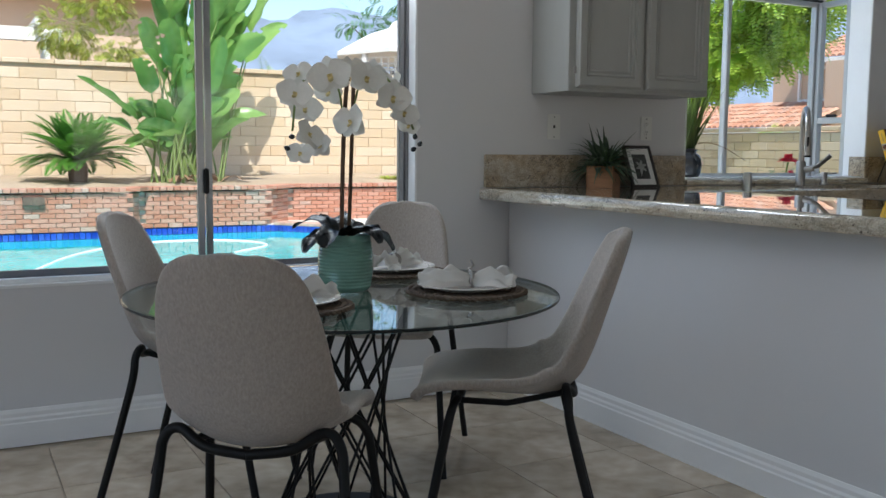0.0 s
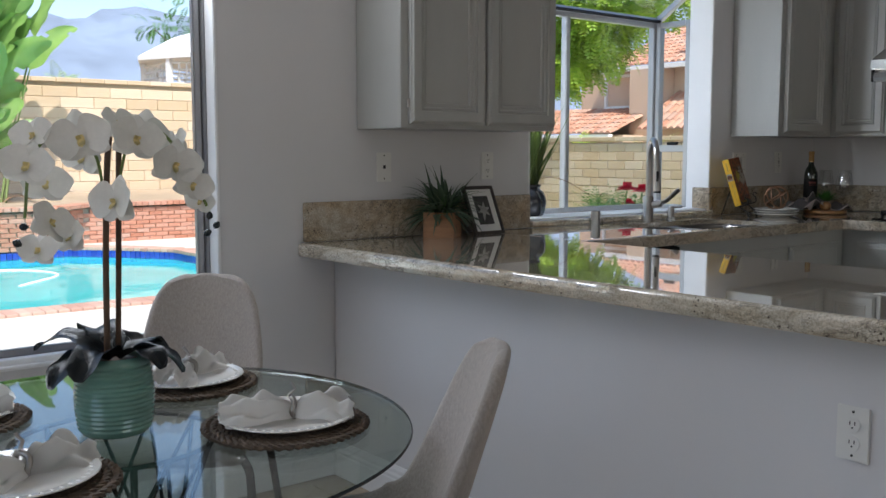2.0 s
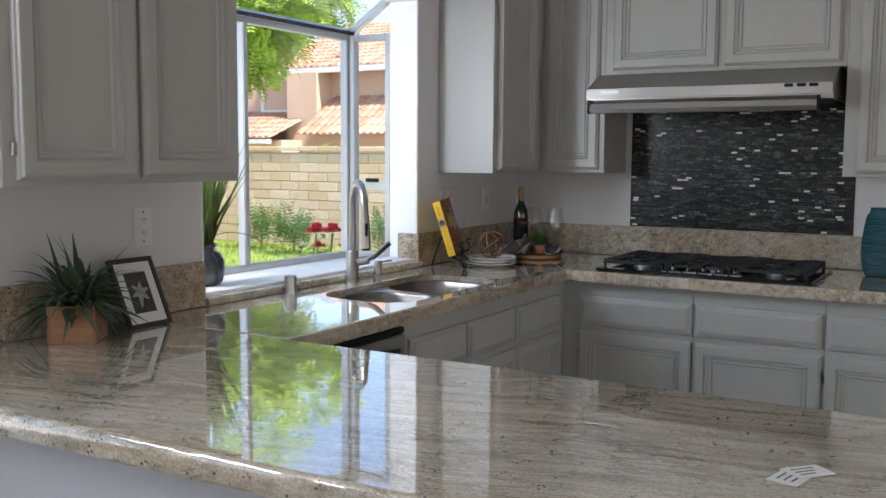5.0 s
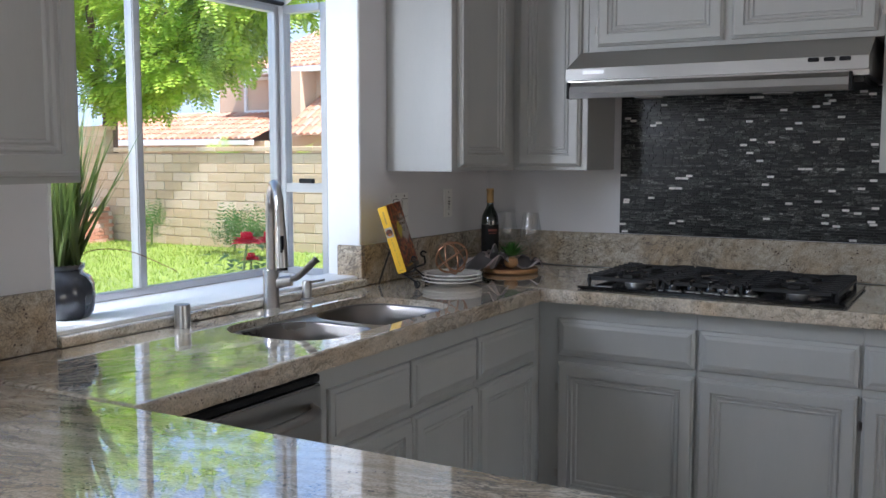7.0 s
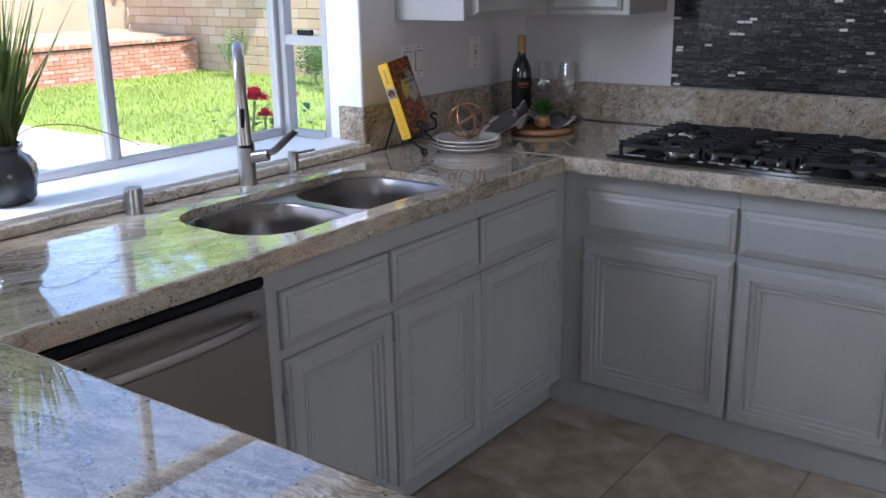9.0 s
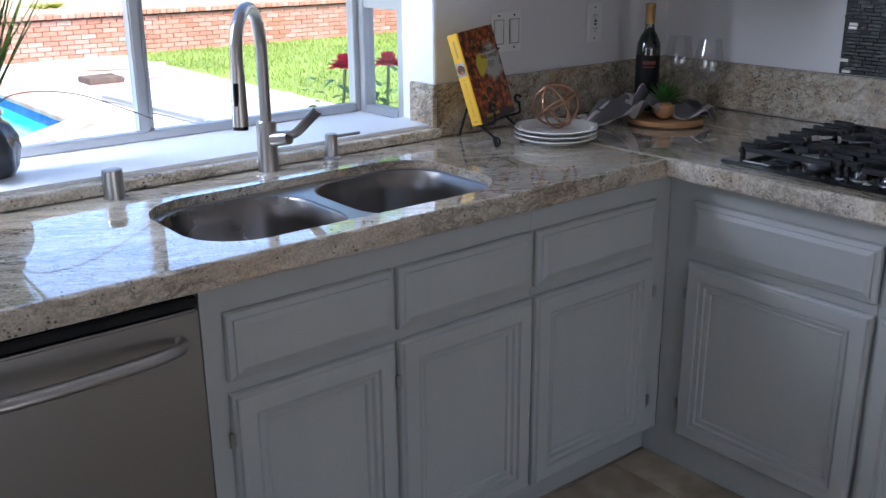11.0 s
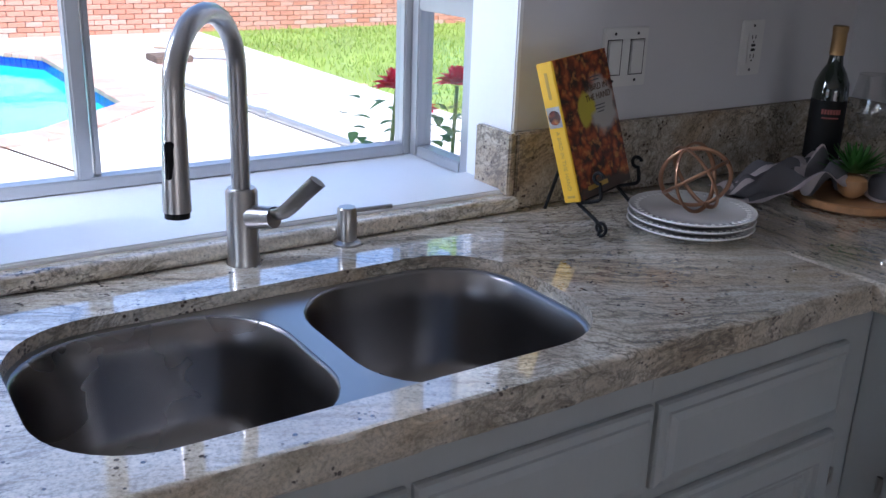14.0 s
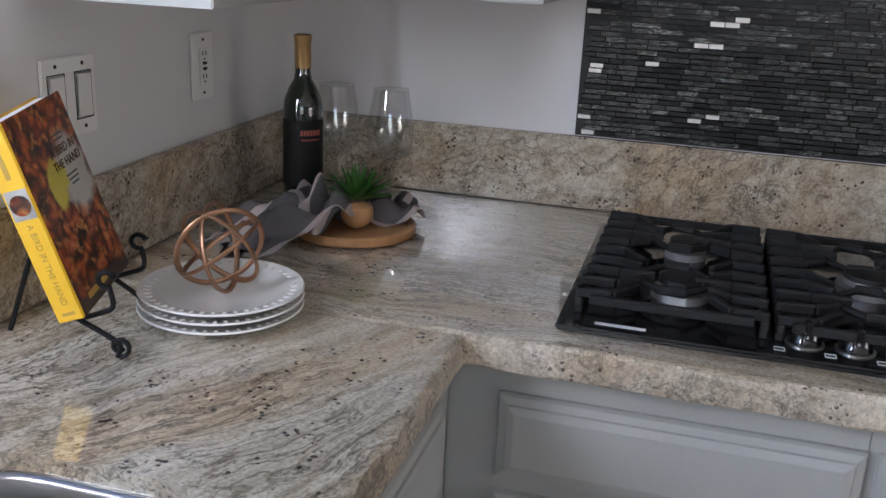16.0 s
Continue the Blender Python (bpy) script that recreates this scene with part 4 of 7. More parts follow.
part("lever", tube([(0.008, -0.018, 0.08), (0.028, -0.06, 0.088)], 0.019, 16, r1=0.017), "nickel", faucet, smooth=50)
part("lever_arm", tube(spline([(0.024, -0.05, 0.09), (0.036, -0.078, 0.10), (0.054, -0.112, 0.135), (0.066, -0.134, 0.158)], 5), 0.012, 12, r1=0.0135, flat=0.45), "nickel", faucet, smooth=50)
gap = thing("air_gap", "chrome dishwasher air gap cap beside the sink", "air gap", at=pose(3.785, 3.572, CT))
part("cap", lathe([(0.023, 0), (0.023, 0.055), (0.0215, 0.064), (0.018, 0.066)], 24), "steel", gap, smooth=40)
soap = thing("soap_dispenser", "brushed nickel soap dispenser with thin spout", "soap dispenser", at=pose(4.362, 3.583, CT))
part("collar", lathe([(0.024, 0), (0.024, 0.004), (0.017, 0.009)], 24), "nickel", soap, smooth=40)
part("barrel", lathe([(0.0165, 0.008), (0.0165, 0.062), (0.014, 0.066)], 24), "nickel", soap, smooth=40)
part("spout", tube([(0.0, 0.0, 0.058), (0.080, -0.012, 0.060)], 0.004, 10), "nickel", soap, smooth=40)

# ---------- cooktop ----------
cook = thing("gas_cooktop", "black gas cooktop with cast-iron grates, set in the worktop", "cooktop")
KX0, KX1, KY0, KY1 = 5.075, 5.62, 1.99, 2.905
KZ = CT - 0.001
part("tray", bx(KX0, KX1, KY0, KY1, KZ + 0.002, KZ + 0.012, 0.004), "enamel", cook)
burners = [(5.26, 2.74, 0.044), (5.47, 2.74, 0.036), (5.40, 2.45, 0.052), (5.26, 2.17, 0.036), (5.47, 2.17, 0.044)]
for x, y, r in burners:
    b = part("burner", lathe([(r, 0), (r * 0.98, 0.012), (r * 0.75, 0.014), (r * 0.72, 0.02), (r * 0.78, 0.022), (r * 0.76, 0.028), (0.01, 0.03)], 28), "alu", cook, "aluminium burner", at=pose(x, y, KZ + 0.012), smooth=35)
    part("cap", lathe([(r * 0.8, 0.024), (r * 0.78, 0.032), (r * 0.4, 0.034), (0.004, 0.034)], 24), "iron", b, "black burner cap", smooth=35)


def grate(y0, y1, corner=False):
    """Cast frame with toothed ends, long fingers that stop short of the burners, and a ring round each burner."""
    bm = bmesh.new()
    z, w = KZ + 0.050, 0.0055
    xa, xb, yc = KX0 + 0.05, KX1 - 0.03, (y0 + y1) / 2

    def bar(p, q, r=w, top=z):
        d = Vector((q[0] - p[0], q[1] - p[1], 0))
        b = bx(0, d.length, -r, r, -0.014, 0, 0.002, 1)
        join(bm, b, Matrix.Translation((p[0], p[1], top)) @ Matrix.Rotation(math.atan2(d.y, d.x), 4, "Z"))
    for y in (y0 + w, y1 - w):
        bar((xa, y), (xb, y), w, z - 0.012)
        for i in range(9):
            x = xa + 0.012 + (xb - xa - 0.024) * i / 8
            bx(x - 0.006, x + 0.006, y - w, y + w, KZ + (0.012 if i in (0, 4, 8) else 0.026), z, 0.002, 1, bm)
    for x in (xa, xb):
        bar((x, y0 + 0.02), (x, y1 - 0.02), w, z - 0.006)
    centres = [xa + (xb - xa) * 0.27, xa + (xb - xa) * 0.75]
    for i in range(9):
        x = xa + 0.012 + (xb - xa - 0.024) * i / 8
        for s, ye in ((-1, y0), (1, y1)):
            near = min(centres, key=lambda c: abs(c - x))
            reach = 0.030 if abs(near - x) < 0.05 else 0.052
            tip = (x + (near - x) * 0.45, yc + s * reach)
            mid = (x, yc + s * (abs(ye - yc) * 0.62))
            bar((x, ye), mid)
            bar(mid, tip)
    for c in centres:
        ring = [(c + 0.062 * math.cos(radians(a)), yc + 0.052 * math.sin(radians(a)), z - 0.009) for a in range(22, 382, 45)]
        join(bm, tube(ring, 0.0058, 6, True))
        for s in (-1, 1):
            bar((c + s * 0.06, yc + 0.02), (c + s * 0.06, yc - 0.02))
    return bm


for y0, y1 in ((2.615, 2.885), (2.325, 2.605), (2.02, 2.315)):
    part("grate", grate(y0, y1), "iron", cook, "cast-iron pan grate")
for i in range(5):
    k = part("knob", lathe([(0.023, 0), (0.023, 0.004), (0.021, 0.006), (0.0195, 0.022), (0.015, 0.026)], 28), "enamel", cook, "black knob with chrome ring", at=pose(KX0 + 0.062, 2.565 - 0.066 * i, KZ + 0.012), smooth=40)
    part("ring", lathe([(0.0265, 0.0), (0.0265, 0.002), (0.0255, 0.0028), (0.0232, 0.0028)], 32), "steel", k, "chrome ring", smooth=40)
    part("grip", bx(-0.021, 0.021, -0.0045, 0.0045, 0.022, 0.038, 0.002), "enamel", k)
    part("mark", rect_frame(-0.0075, 0.0075, -0.006, 0.006, 0, 0.0008, 0.001, 0), "trim", cook, "small white burner mark", at=pose(KX0 + 0.028, 2.600 - 0.066 * i, KZ + 0.0122, 90, 0, 90))
part("name_bar", bx(-0.0045, 0.0045, -0.036, 0.036, 0, 0.0006), "trim", cook, "maker name as a plain white bar", at=pose(KX0 + 0.024, 2.815, KZ + 0.0122))

# ---------- dining corner ----------
TC, TZ, TR = (1.10, 2.43), 0.685, 0.60
table = thing("dining_table", "round glass-topped dining table on a black wire base", "table", at=pose(*TC, 0))
part("tabletop", lathe([(TR - 0.006, TZ - 0.012), (TR, TZ - 0.008), (TR, TZ - 0.003), (TR - 0.003, TZ)], 96), "tableglass", table, "clear greenish glass top").visible_shadow = False
rim = part("rim", lathe([(TR + 0.0005, TZ - 0.0095), (TR + 0.0025, TZ - 0.006), (TR + 0.0005, TZ - 0.002)], 96, False), "darkleaf", table, "dark polished glass edge")
base_r, top_r = 0.23, 0.20
part("base_plate", lathe([(base_r, 0.001), (base_r + 0.006, 0.006), (base_r, 0.012)], 48), "black", table)
part("top_ring", tube([(top_r * math.cos(a * math.pi / 24), top_r * math.sin(a * math.pi / 24), TZ - 0.018) for a in range(48)], 0.005, 8, True), "black", table)
for i in range(11):
    for s in (-1, 1):
        a0 = 2 * math.pi * i / 11
        a1 = a0 + s * radians(115)
        part("rod", tube([(base_r * 0.92 * math.cos(a0), base_r * 0.92 * math.sin(a0), 0.01), (top_r * math.cos(a1), top_r * math.sin(a1), TZ - 0.016)], 0.0042, 6), "black", table)


def chair_shell():
    """Upholstered one-piece bucket: seat, bend and back, its sides lifted inwards along the bend."""
    side = spline([(0, 0.192, 0.455), (0, 0.170, 0.476), (0, 0.08, 0.476), (0, -0.06, 0.462), (0, -0.145, 0.468), (0, -0.205, 0.512), (0, -0.242, 0.59), (0, -0.274, 0.69), (0, -0.308, 0.80), (0, -0.332, 0.885)], 6)
    n = len(side)
    bm = bmesh.new()
    grid = []
    for i, c in enumerate(side):
        u = i / (n - 1)
        tan = (side[min(i + 1, n - 1)] - side[max(i - 1, 0)]).normalized()
        inward = Vector((0, tan.z, -tan.y))
        if u < 0.42:
            half = 0.198 * (0.80 + 0.20 * math.sqrt(max(0.0, 1 - max(0.0, 1 - u / 0.14) ** 2)))
            wrap = 0.012 + 0.073 * (u / 0.42) ** 2
        else:
            w = min(1.0, (u - 0.42) / 0.58)
            half = 0.198 * (1 - 0.10 * w) * (0.34 + 0.66 * math.sqrt(max(0.0, 1 - w ** 4.2)))
            wrap = 0.085 - 0.065 * w ** 1.4
        row = []
        for j in range(17):
            v = j / 8 - 1
            row.append(bm.verts.new(Vector((half * v, c.y, c.z)) + inward * (wrap * abs(v) ** 2.2)))
        grid.append(row)
    for a, b in zip(grid, grid[1:]):
        for j in range(16):
            bm.faces.new((a[j], a[j + 1], b[j + 1], b[j]))
    bmesh.ops.recalc_face_normals(bm, faces=bm.faces[:])
    bmesh.ops.solidify(bm, geom=bm.faces[:], thickness=0.026)
    return bm


def make_chair(m):
    chair = thing("dining_chair", "grey linen upholstered dining chair with black metal legs", "chair", "chairs round the table", at=m)
    bm = chair_shell()
    shell = part("shell", bm, "fabric", chair, smooth=180)
    sub = shell.modifiers.new("round", "SUBSURF")
    sub.levels = sub.render_levels = 1
    for sx in (-1, 1):
        part("leg", tube(spline([(0, 0.10, 0.457), (sx * 0.09, 0.10, 0.459), (sx * 0.150, 0.108, 0.465), (sx * 0.185, 0.120, 0.432), (sx * 0.196, 0.135, 0.36), (sx * 0.228, 0.205, 0.0)], 6), 0.0112, 10), "black", chair, smooth=60)
        part("leg", tube(spline([(0, -0.190, 0.466), (sx * 0.09, -0.183, 0.478), (sx * 0.150, -0.162, 0.508), (sx * 0.184, -0.166, 0.486), (sx * 0.197, -0.180, 0.39), (sx * 0.232, -0.285, 0.0)], 6), 0.0112, 10), "black", chair, smooth=60)
        part("side_rail", tube([(sx * 0.12, 0.102, 0.461), (sx * 0.12, -0.02, 0.456), (sx * 0.12, -0.165, 0.488)], 0.008, 8), "black", chair)
    return chair


def seat_at(x, y, fx, fy):
    return pose(x, y, 0, 0, 0, math.degrees(math.atan2(-fx, fy)))


CHAIRS = [(0.735, 1.94, 0.5, 0.75), (1.375, 2.035, -0.85, 0.53), (1.47, 2.94, -0.6, -0.8), (0.81, 2.77, 0.8, -0.5)]
first = make_chair(seat_at(*CHAIRS[0]))
for c in CHAIRS[1:]:
    copy_thing(first, seat_at(*c))

# ---------- yard ----------
GZ = -0.10
WATER = -0.22
rng = random.Random(7)


def flat_with_hole(outer, inner, z, z0):
    bm = bmesh.new()
    loops = []
    for lp in (outer, inner):
        vs = [bm.verts.new((x, y, z)) for x, y in lp]
        loops.append((vs, [bm.edges.new((vs[i], vs[(i + 1) % len(vs)])) for i in range(len(vs))]))
    bmesh.ops.triangle_fill(bm, use_beauty=True, edges=loops[0][1] + loops[1][1])
    for vs, es in loops:
        ws = [bm.verts.new((v.co.x, v.co.y, z0)) for v in vs]
        for i in range(len(vs)):
            bm.faces.new((vs[i], vs[(i + 1) % len(vs)], ws[(i + 1) % len(vs)], ws[i]))
    return bm


def polygon(outline, z0, z1):
    bm = bmesh.new()
    a = [bm.verts.new((x, y, z0)) for x, y in outline]
    b = [bm.verts.new((x, y, z1)) for x, y in outline]
    k = len(outline)
    for i in range(k):
        bm.faces.new((a[i], a[(i + 1) % k], b[(i + 1) % k], b[i]))
    bm.faces.new(a[::-1])
    bm.faces.new(b)
    return bm


FACE = [(-8.0, 14.08), (2.40, 14.08), (2.62, 14.38), (4.55, 14.38), (5.10, 14.98), (13.3, 14.98)]
POOL = [(-6.0, 9.15), (3.9, 9.02), (4.95, 9.35), (5.78, 10.2), (5.74, 13.1), (5.25, 13.8), (4.7, 14.40), (2.5, 14.40), (2.3, 14.10), (-6.0, 14.10)]
setting(part("ground", bx(-900, 900, -900, 1200, -0.6, -0.45), "soil"), "wide bare ground reaching the horizon", "ground")
setting(part("pavement", flat_with_hole([(-12, 3.79), (8.1, 3.79), (8.1, 14.98), (5.1, 14.98), (4.55, 14.5), (2.3, 14.5), (2.2, 14.2), (-12, 14.2)], POOL, GZ, GZ - 0.35), "deck"), "pale concrete pool deck with brick bands", "pavement")
setting(part("water", polygon([(x * 1.0, y) for x, y in POOL], WATER - 0.3, WATER), "water"), "clear turquoise pool water", "water")
setting(part("lawn", bx(8.1, 13.42, 3.79, 15.0, GZ - 0.3, GZ), "lawn"), "sunlit green lawn", "lawn")
# blades of grass
bm = bmesh.new()
for i in range(14000):
    x, y = rng.uniform(8.12, 13.35), rng.uniform(4.5, 14.95)
    h, a = rng.uniform(0.03, 0.075), rng.uniform(0, 6.28)
    d = Vector((math.cos(a), math.sin(a), 0)) * 0.009
    top = Vector((x + rng.uniform(-0.03, 0.03), y + rng.uniform(-0.03, 0.03), GZ + h))
    bm.faces.new([bm.verts.new(Vector((x, y, GZ)) - d), bm.verts.new(Vector((x, y, GZ)) + d), bm.verts.new(top)])
tagged(part("grass", bm, "grass"), "short green lawn grass blades", "grass", kind="stuff")
# planter
setting(part("planter_core", polygon([(x, y + 0.02) for x, y in FACE] + [(13.3, 16.9), (-8, 16.9)], -0.4, 0.42), "mortar"), "mortar core of the raised brick planter", "planter")
bm = bmesh.new()
vs = {}
for i in range(70):
    for j in range(8):
        x = -8 + 21.3 * i / 69
        y0 = 14.2 if x < 2.4 else 14.5 if x < 4.6 else 15.1
        y = y0 + (16.95 - y0) * j / 7
        vs[i, j] = bm.verts.new((x, y, 0.43 + 0.17 * (j / 7) ** 0.7 + 0.05 * smooth_noise(x * 1.3, y * 1.3)))
for i in range(69):
    for j in range(7):
        bm.faces.new((vs[i, j], vs[i + 1, j], vs[i + 1, j + 1], vs[i, j + 1]))
setting(part("planting_bed", bm, "soil", smooth=60), "dry bare soil of the raised planting bed", "planting bed")


def piece_mesh(name, sx, sy, sz, bev, material):
    me = bpy.data.meshes.new(name)
    b = bx(-sx / 2, sx / 2, -sy / 2, sy / 2, -sz / 2, sz / 2, bev, 1)
    b.to_mesh(me)
    b.free()
    me.materials.append(M[material])
    return me


def place_piece(name, me, parent, x, y, z, turn, sx=1.0):
    ob = new(name, me)
    ob.parent = parent
    ob.matrix_basis = pose(x, y, z, rng.uniform(-0.4, 0.4), 0, turn + rng.uniform(-0.3, 0.3)) @ Matrix.Diagonal((sx, 1, 1, 1))


# mountains
def ridge(dist, h_of, label):
    bm = bmesh.new()
    rows = []
    for i in range(181):
        az = radians(-50 + i * 0.9)
        h = h_of(i)
        rows.append([bm.verts.new((math.sin(az) * (dist + k * 90 + 12 * smooth_noise(i * 0.6, k * 1.7)), math.cos(az) * (dist + k * 90), -2 + h * f * (1 + 0.10 * smooth_noise(i * 0.55, k * 2.3)))) for k, f in enumerate((0.0, 0.35, 0.62, 0.85, 1.0))])
    for a, b in zip(rows, rows[1:]):
        for j in range(4):
            bm.faces.new((a[j], a[j + 1], b[j + 1], b[j]))
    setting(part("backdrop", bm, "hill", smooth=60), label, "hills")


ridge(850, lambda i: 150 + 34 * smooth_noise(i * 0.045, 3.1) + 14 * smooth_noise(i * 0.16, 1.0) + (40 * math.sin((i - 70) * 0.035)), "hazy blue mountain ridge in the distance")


# ---------- houses beyond the walls ----------
def tile_roof(x0, x1, y0, y1, z0, z1, axis, name="roof", parent=None):
    """Rows of barrel tiles sloping up from z0 to z1 along axis 'x' or 'y' (signed by order)."""
    bm = bmesh.new()
    if axis == "x":
        a0, a1, b0, b1 = x0, x1, y0, y1
    else:
        a0, a1, b0, b1 = y0, y1, x0, x1
    nb, na = max(3, int(abs(b1 - b0) / 0.24)), max(2, int(abs(a1 - a0) / 0.38))
    for i in range(nb):
        bc, bw = b0 + (b1 - b0) * (i + 0.5) / nb, abs(b1 - b0) / nb * 0.5
        for k in range(na):
            f0, f1 = k / na, (k + 1.12) / na
            rows = []
            for f, lift in ((f0, 0.05), (f1, 0.02)):
                a, z = a0 + (a1 - a0) * f, z0 + (z1 - z0) * f + lift
                row = []
                for s in (-1, -0.5, 0, 0.5, 1):
                    p = (bc + s * bw, z + 0.075 * math.sqrt(max(0, 1 - s * s)))
                    row.append(bm.verts.new((a, p[0], p[1]) if axis == "x" else (p[0], a, p[1])))
                rows.append(row)
            for j in range(4):
                bm.faces.new((rows[0][j], rows[0][j + 1], rows[1][j + 1], rows[1][j]))
            bm.faces.new(rows[0])
    return part(name, bm, "rooftile", parent, "terracotta barrel tile roof")


house = thing("neighbour_house", "peach stucco two-storey house with terracotta tile roofs", "house")
part("wall", bx(26, 36, 13.0, 24.4, -0.4, 4.15), "stucco", house)
part("wall", bx(24.2, 26.0, 20.9, 29, -0.4, 1.85), "stucco", house, "low stucco garage wall")
part("wall", bx(24.6, 26.0, 12, 19.9, -0.4, 2.0), "stucco", house, "low stucco porch wall")
part("wall", bx(25.2, 26.0, 20.3, 21.5, -0.4, 4.0), "stucco", house, "stucco pier")
tile_roof(23.6, 26.0, 20.9, 29.2, 1.85, 2.75, "x", parent=house)
tile_roof(24.0, 26.0, 11.8, 20.2, 1.95, 3.2, "x", parent=house)
tile_roof(25.3, 30.5, 12.4, 22.9, 4.1, 6.2, "x", parent=house)
part("eave", bx(25.25, 25.45, 12.4, 22.9, 3.98, 4.12), "whitewood", house, "pale eave board")
part("eave", bx(23.5, 23.7, 20.9, 29.2, 1.72, 1.86), "whitewood", house, "pale eave board")
wn_ob = part("window", rect_frame(21.95, 23.25, 2.78, 3.95, -0.05, 0.05, 0.1), "whitewood", house, "white framed upper window", at=Matrix.Translation((25.97, 0, 0)) @ Matrix(((0, 1, 0, 0), (1, 0, 0, 0), (0, 0, 1, 0), (0, 0, 0, 1))))
part("pane", bx(25.96, 25.985, 22.0, 23.2, 2.85, 3.9), "farglass", wn_ob)
part("glazing_bar", bx(25.93, 25.958, 22.57, 22.63, 2.85, 3.9), "whitewood", wn_ob)
dish_ob = thing("satellite_dish", "small grey satellite dish on the tile roof", "satellite dish", at=pose(26.2, 19.6, 4.75))
part("dish", lathe([(0.01, 0.0), (0.18, 0.03), (0.33, 0.11), (0.34, 0.12), (0.18, 0.05), (0.01, 0.02)], 20, False), "alu", dish_ob, at=pose(0, 0, 0.35, 0, -70, 0), smooth=40)
part("mast", tube([(0.1, 0, -0.3), (0.06, 0, 0.35)], 0.025, 8), "alu", dish_ob)

house2 = thing("neighbour_house", "pale stucco house with tile roof behind the yard wall", "house")
part("wall", bx(-9, 6.2, 27, 36, -0.4, 5.6), "stucco", house2)
tile_roof(-9.4, 6.6, 26.4, 31, 4.9, 6.8, "y", parent=house2)
part("wall", bx(-9, 1.2, 22.5, 27, -0.4, 3.2), "stucco", house2, "low stucco wing")
perg = thing("pergola", "white wooden patio pergola behind the yard wall", "pergola")
part("beam", bx(-6, 2.2, 19.55, 19.7, 3.05, 3.3, 0.01), "whitewood", perg)
for i in range(10):
    part("rafter", bx(-5.5 + i * 0.8, -5.42 + i * 0.8, 19.1, 22.4, 3.3, 3.45, 0.01), "whitewood", perg)
for x in (-5.5, 1.9):
    part("post", bx(x - 0.08, x + 0.08, 19.55, 19.71, -0.45, 3.05, 0.01), "whitewood", perg)

gaz = thing("gazebo", "white wooden garden gazebo with lattice frieze", "gazebo", at=pose(12.3, 24.6, 0))
part("roof", lathe([(2.55, 3.62), (2.55, 3.72), (1.6, 4.25), (1.0, 4.45), (0.9, 4.6), (0.02, 5.1)], 8), "whitewood", gaz)
for i in range(8):
    a = math.pi / 8 + i * math.pi / 4
    part("post", bx(-0.07, 0.07, -0.07, 0.07, -0.45, 3.62, 0.01), "whitewood", gaz, at=pose(2.25 * math.cos(a), 2.25 * math.sin(a), 0, 0, 0, math.degrees(a)))
    b = math.pi / 4 + i * math.pi / 4
    bm = bmesh.new()
    for k in range(9):
        bx(-0.02, 0.02, -0.83 + k * 0.2, -0.79 + k * 0.2, 3.02, 3.5, bm=bm)
    for z in (3.0, 3.16, 3.33, 3.5):
        bx(-0.02, 0.02, -0.85, 0.85, z, z + 0.04, bm=bm)
    part("lattice", bm, "whitewood", gaz, at=pose(2.07 * math.cos(b), 2.07 * math.sin(b), 0, 0, 0, math.degrees(b)))


# ---------- plants ----------
def blade(bm, base, direction, length, width, droop, seg=6, fold=0.25, taper=0.8, twist=0.0):
    """One long leaf: a folded strip that bends under its weight."""
    d = Vector(direction).normalized()
    side = d.cross(Vector((0, 0, 1)))
    side = side.normalized() if side.length > 0.01 else Vector((1, 0, 0))
    if twist:
        side = Matrix.Rotation(twist, 3, d) @ side
    p = Vector(base)
    rows = []
    for i in range(seg + 1):
        f = i / seg
        w = width * math.sin(math.pi * min(0.97, 0.08 + 0.92 * f ** taper)) if taper else width * (1 - f)
        nrm = side.cross(d).normalized()
        rows.append((bm.verts.new(p - side * w + nrm * w * fold), bm.verts.new(p), bm.verts.new(p + side * w + nrm * w * fold)))
        d = (d + Vector((0, 0, -droop / seg))).normalized()
        p = p + d * (length / seg)
    for a, b in zip(rows, rows[1:]):
        bm.faces.new((a[0], a[1], b[1], b[0]))
        bm.faces.new((a[1], a[2], b[2], b[1]))


def branch_points(base, tip, bend, n=6):
    a, b = Vector(base), Vector(tip)
    mid = (a + b) / 2 + Vector(bend)
    return [(1 - t) ** 2 * a + 2 * t * (1 - t) * mid + t * t * b for t in (i / n for i in range(n + 1))]


def frond(bm, base, direction, length, pairs, leaf_len, leaf_w, droop):
    """A feathered leaf: leaflets in pairs along a bending rib."""
    d = Vector(direction).normalized()
    p = Vector(base)
    for i in range(pairs):
        f = i / pairs
        side = d.cross(Vector((0, 0, 1)))
        side = side.normalized() if side.length > 0.01 else Vector((1, 0, 0))
        up = side.cross(d)
        ll = leaf_len * math.sin(math.pi * (0.12 + 0.85 * f))
        for s in (-1, 1):
            t = p + side * s * ll + d * ll * 0.45 + up * ll * 0.12
            m1 = p + (t - p) * 0.5
            w = d * leaf_w
            bm.faces.new((bm.verts.new(p), bm.verts.new(m1 - w), bm.verts.new(t), bm.verts.new(m1 + w)))
        d = (d + Vector((0, 0, -droop / pairs))).normalized()
        p = p + d * (length / pairs)


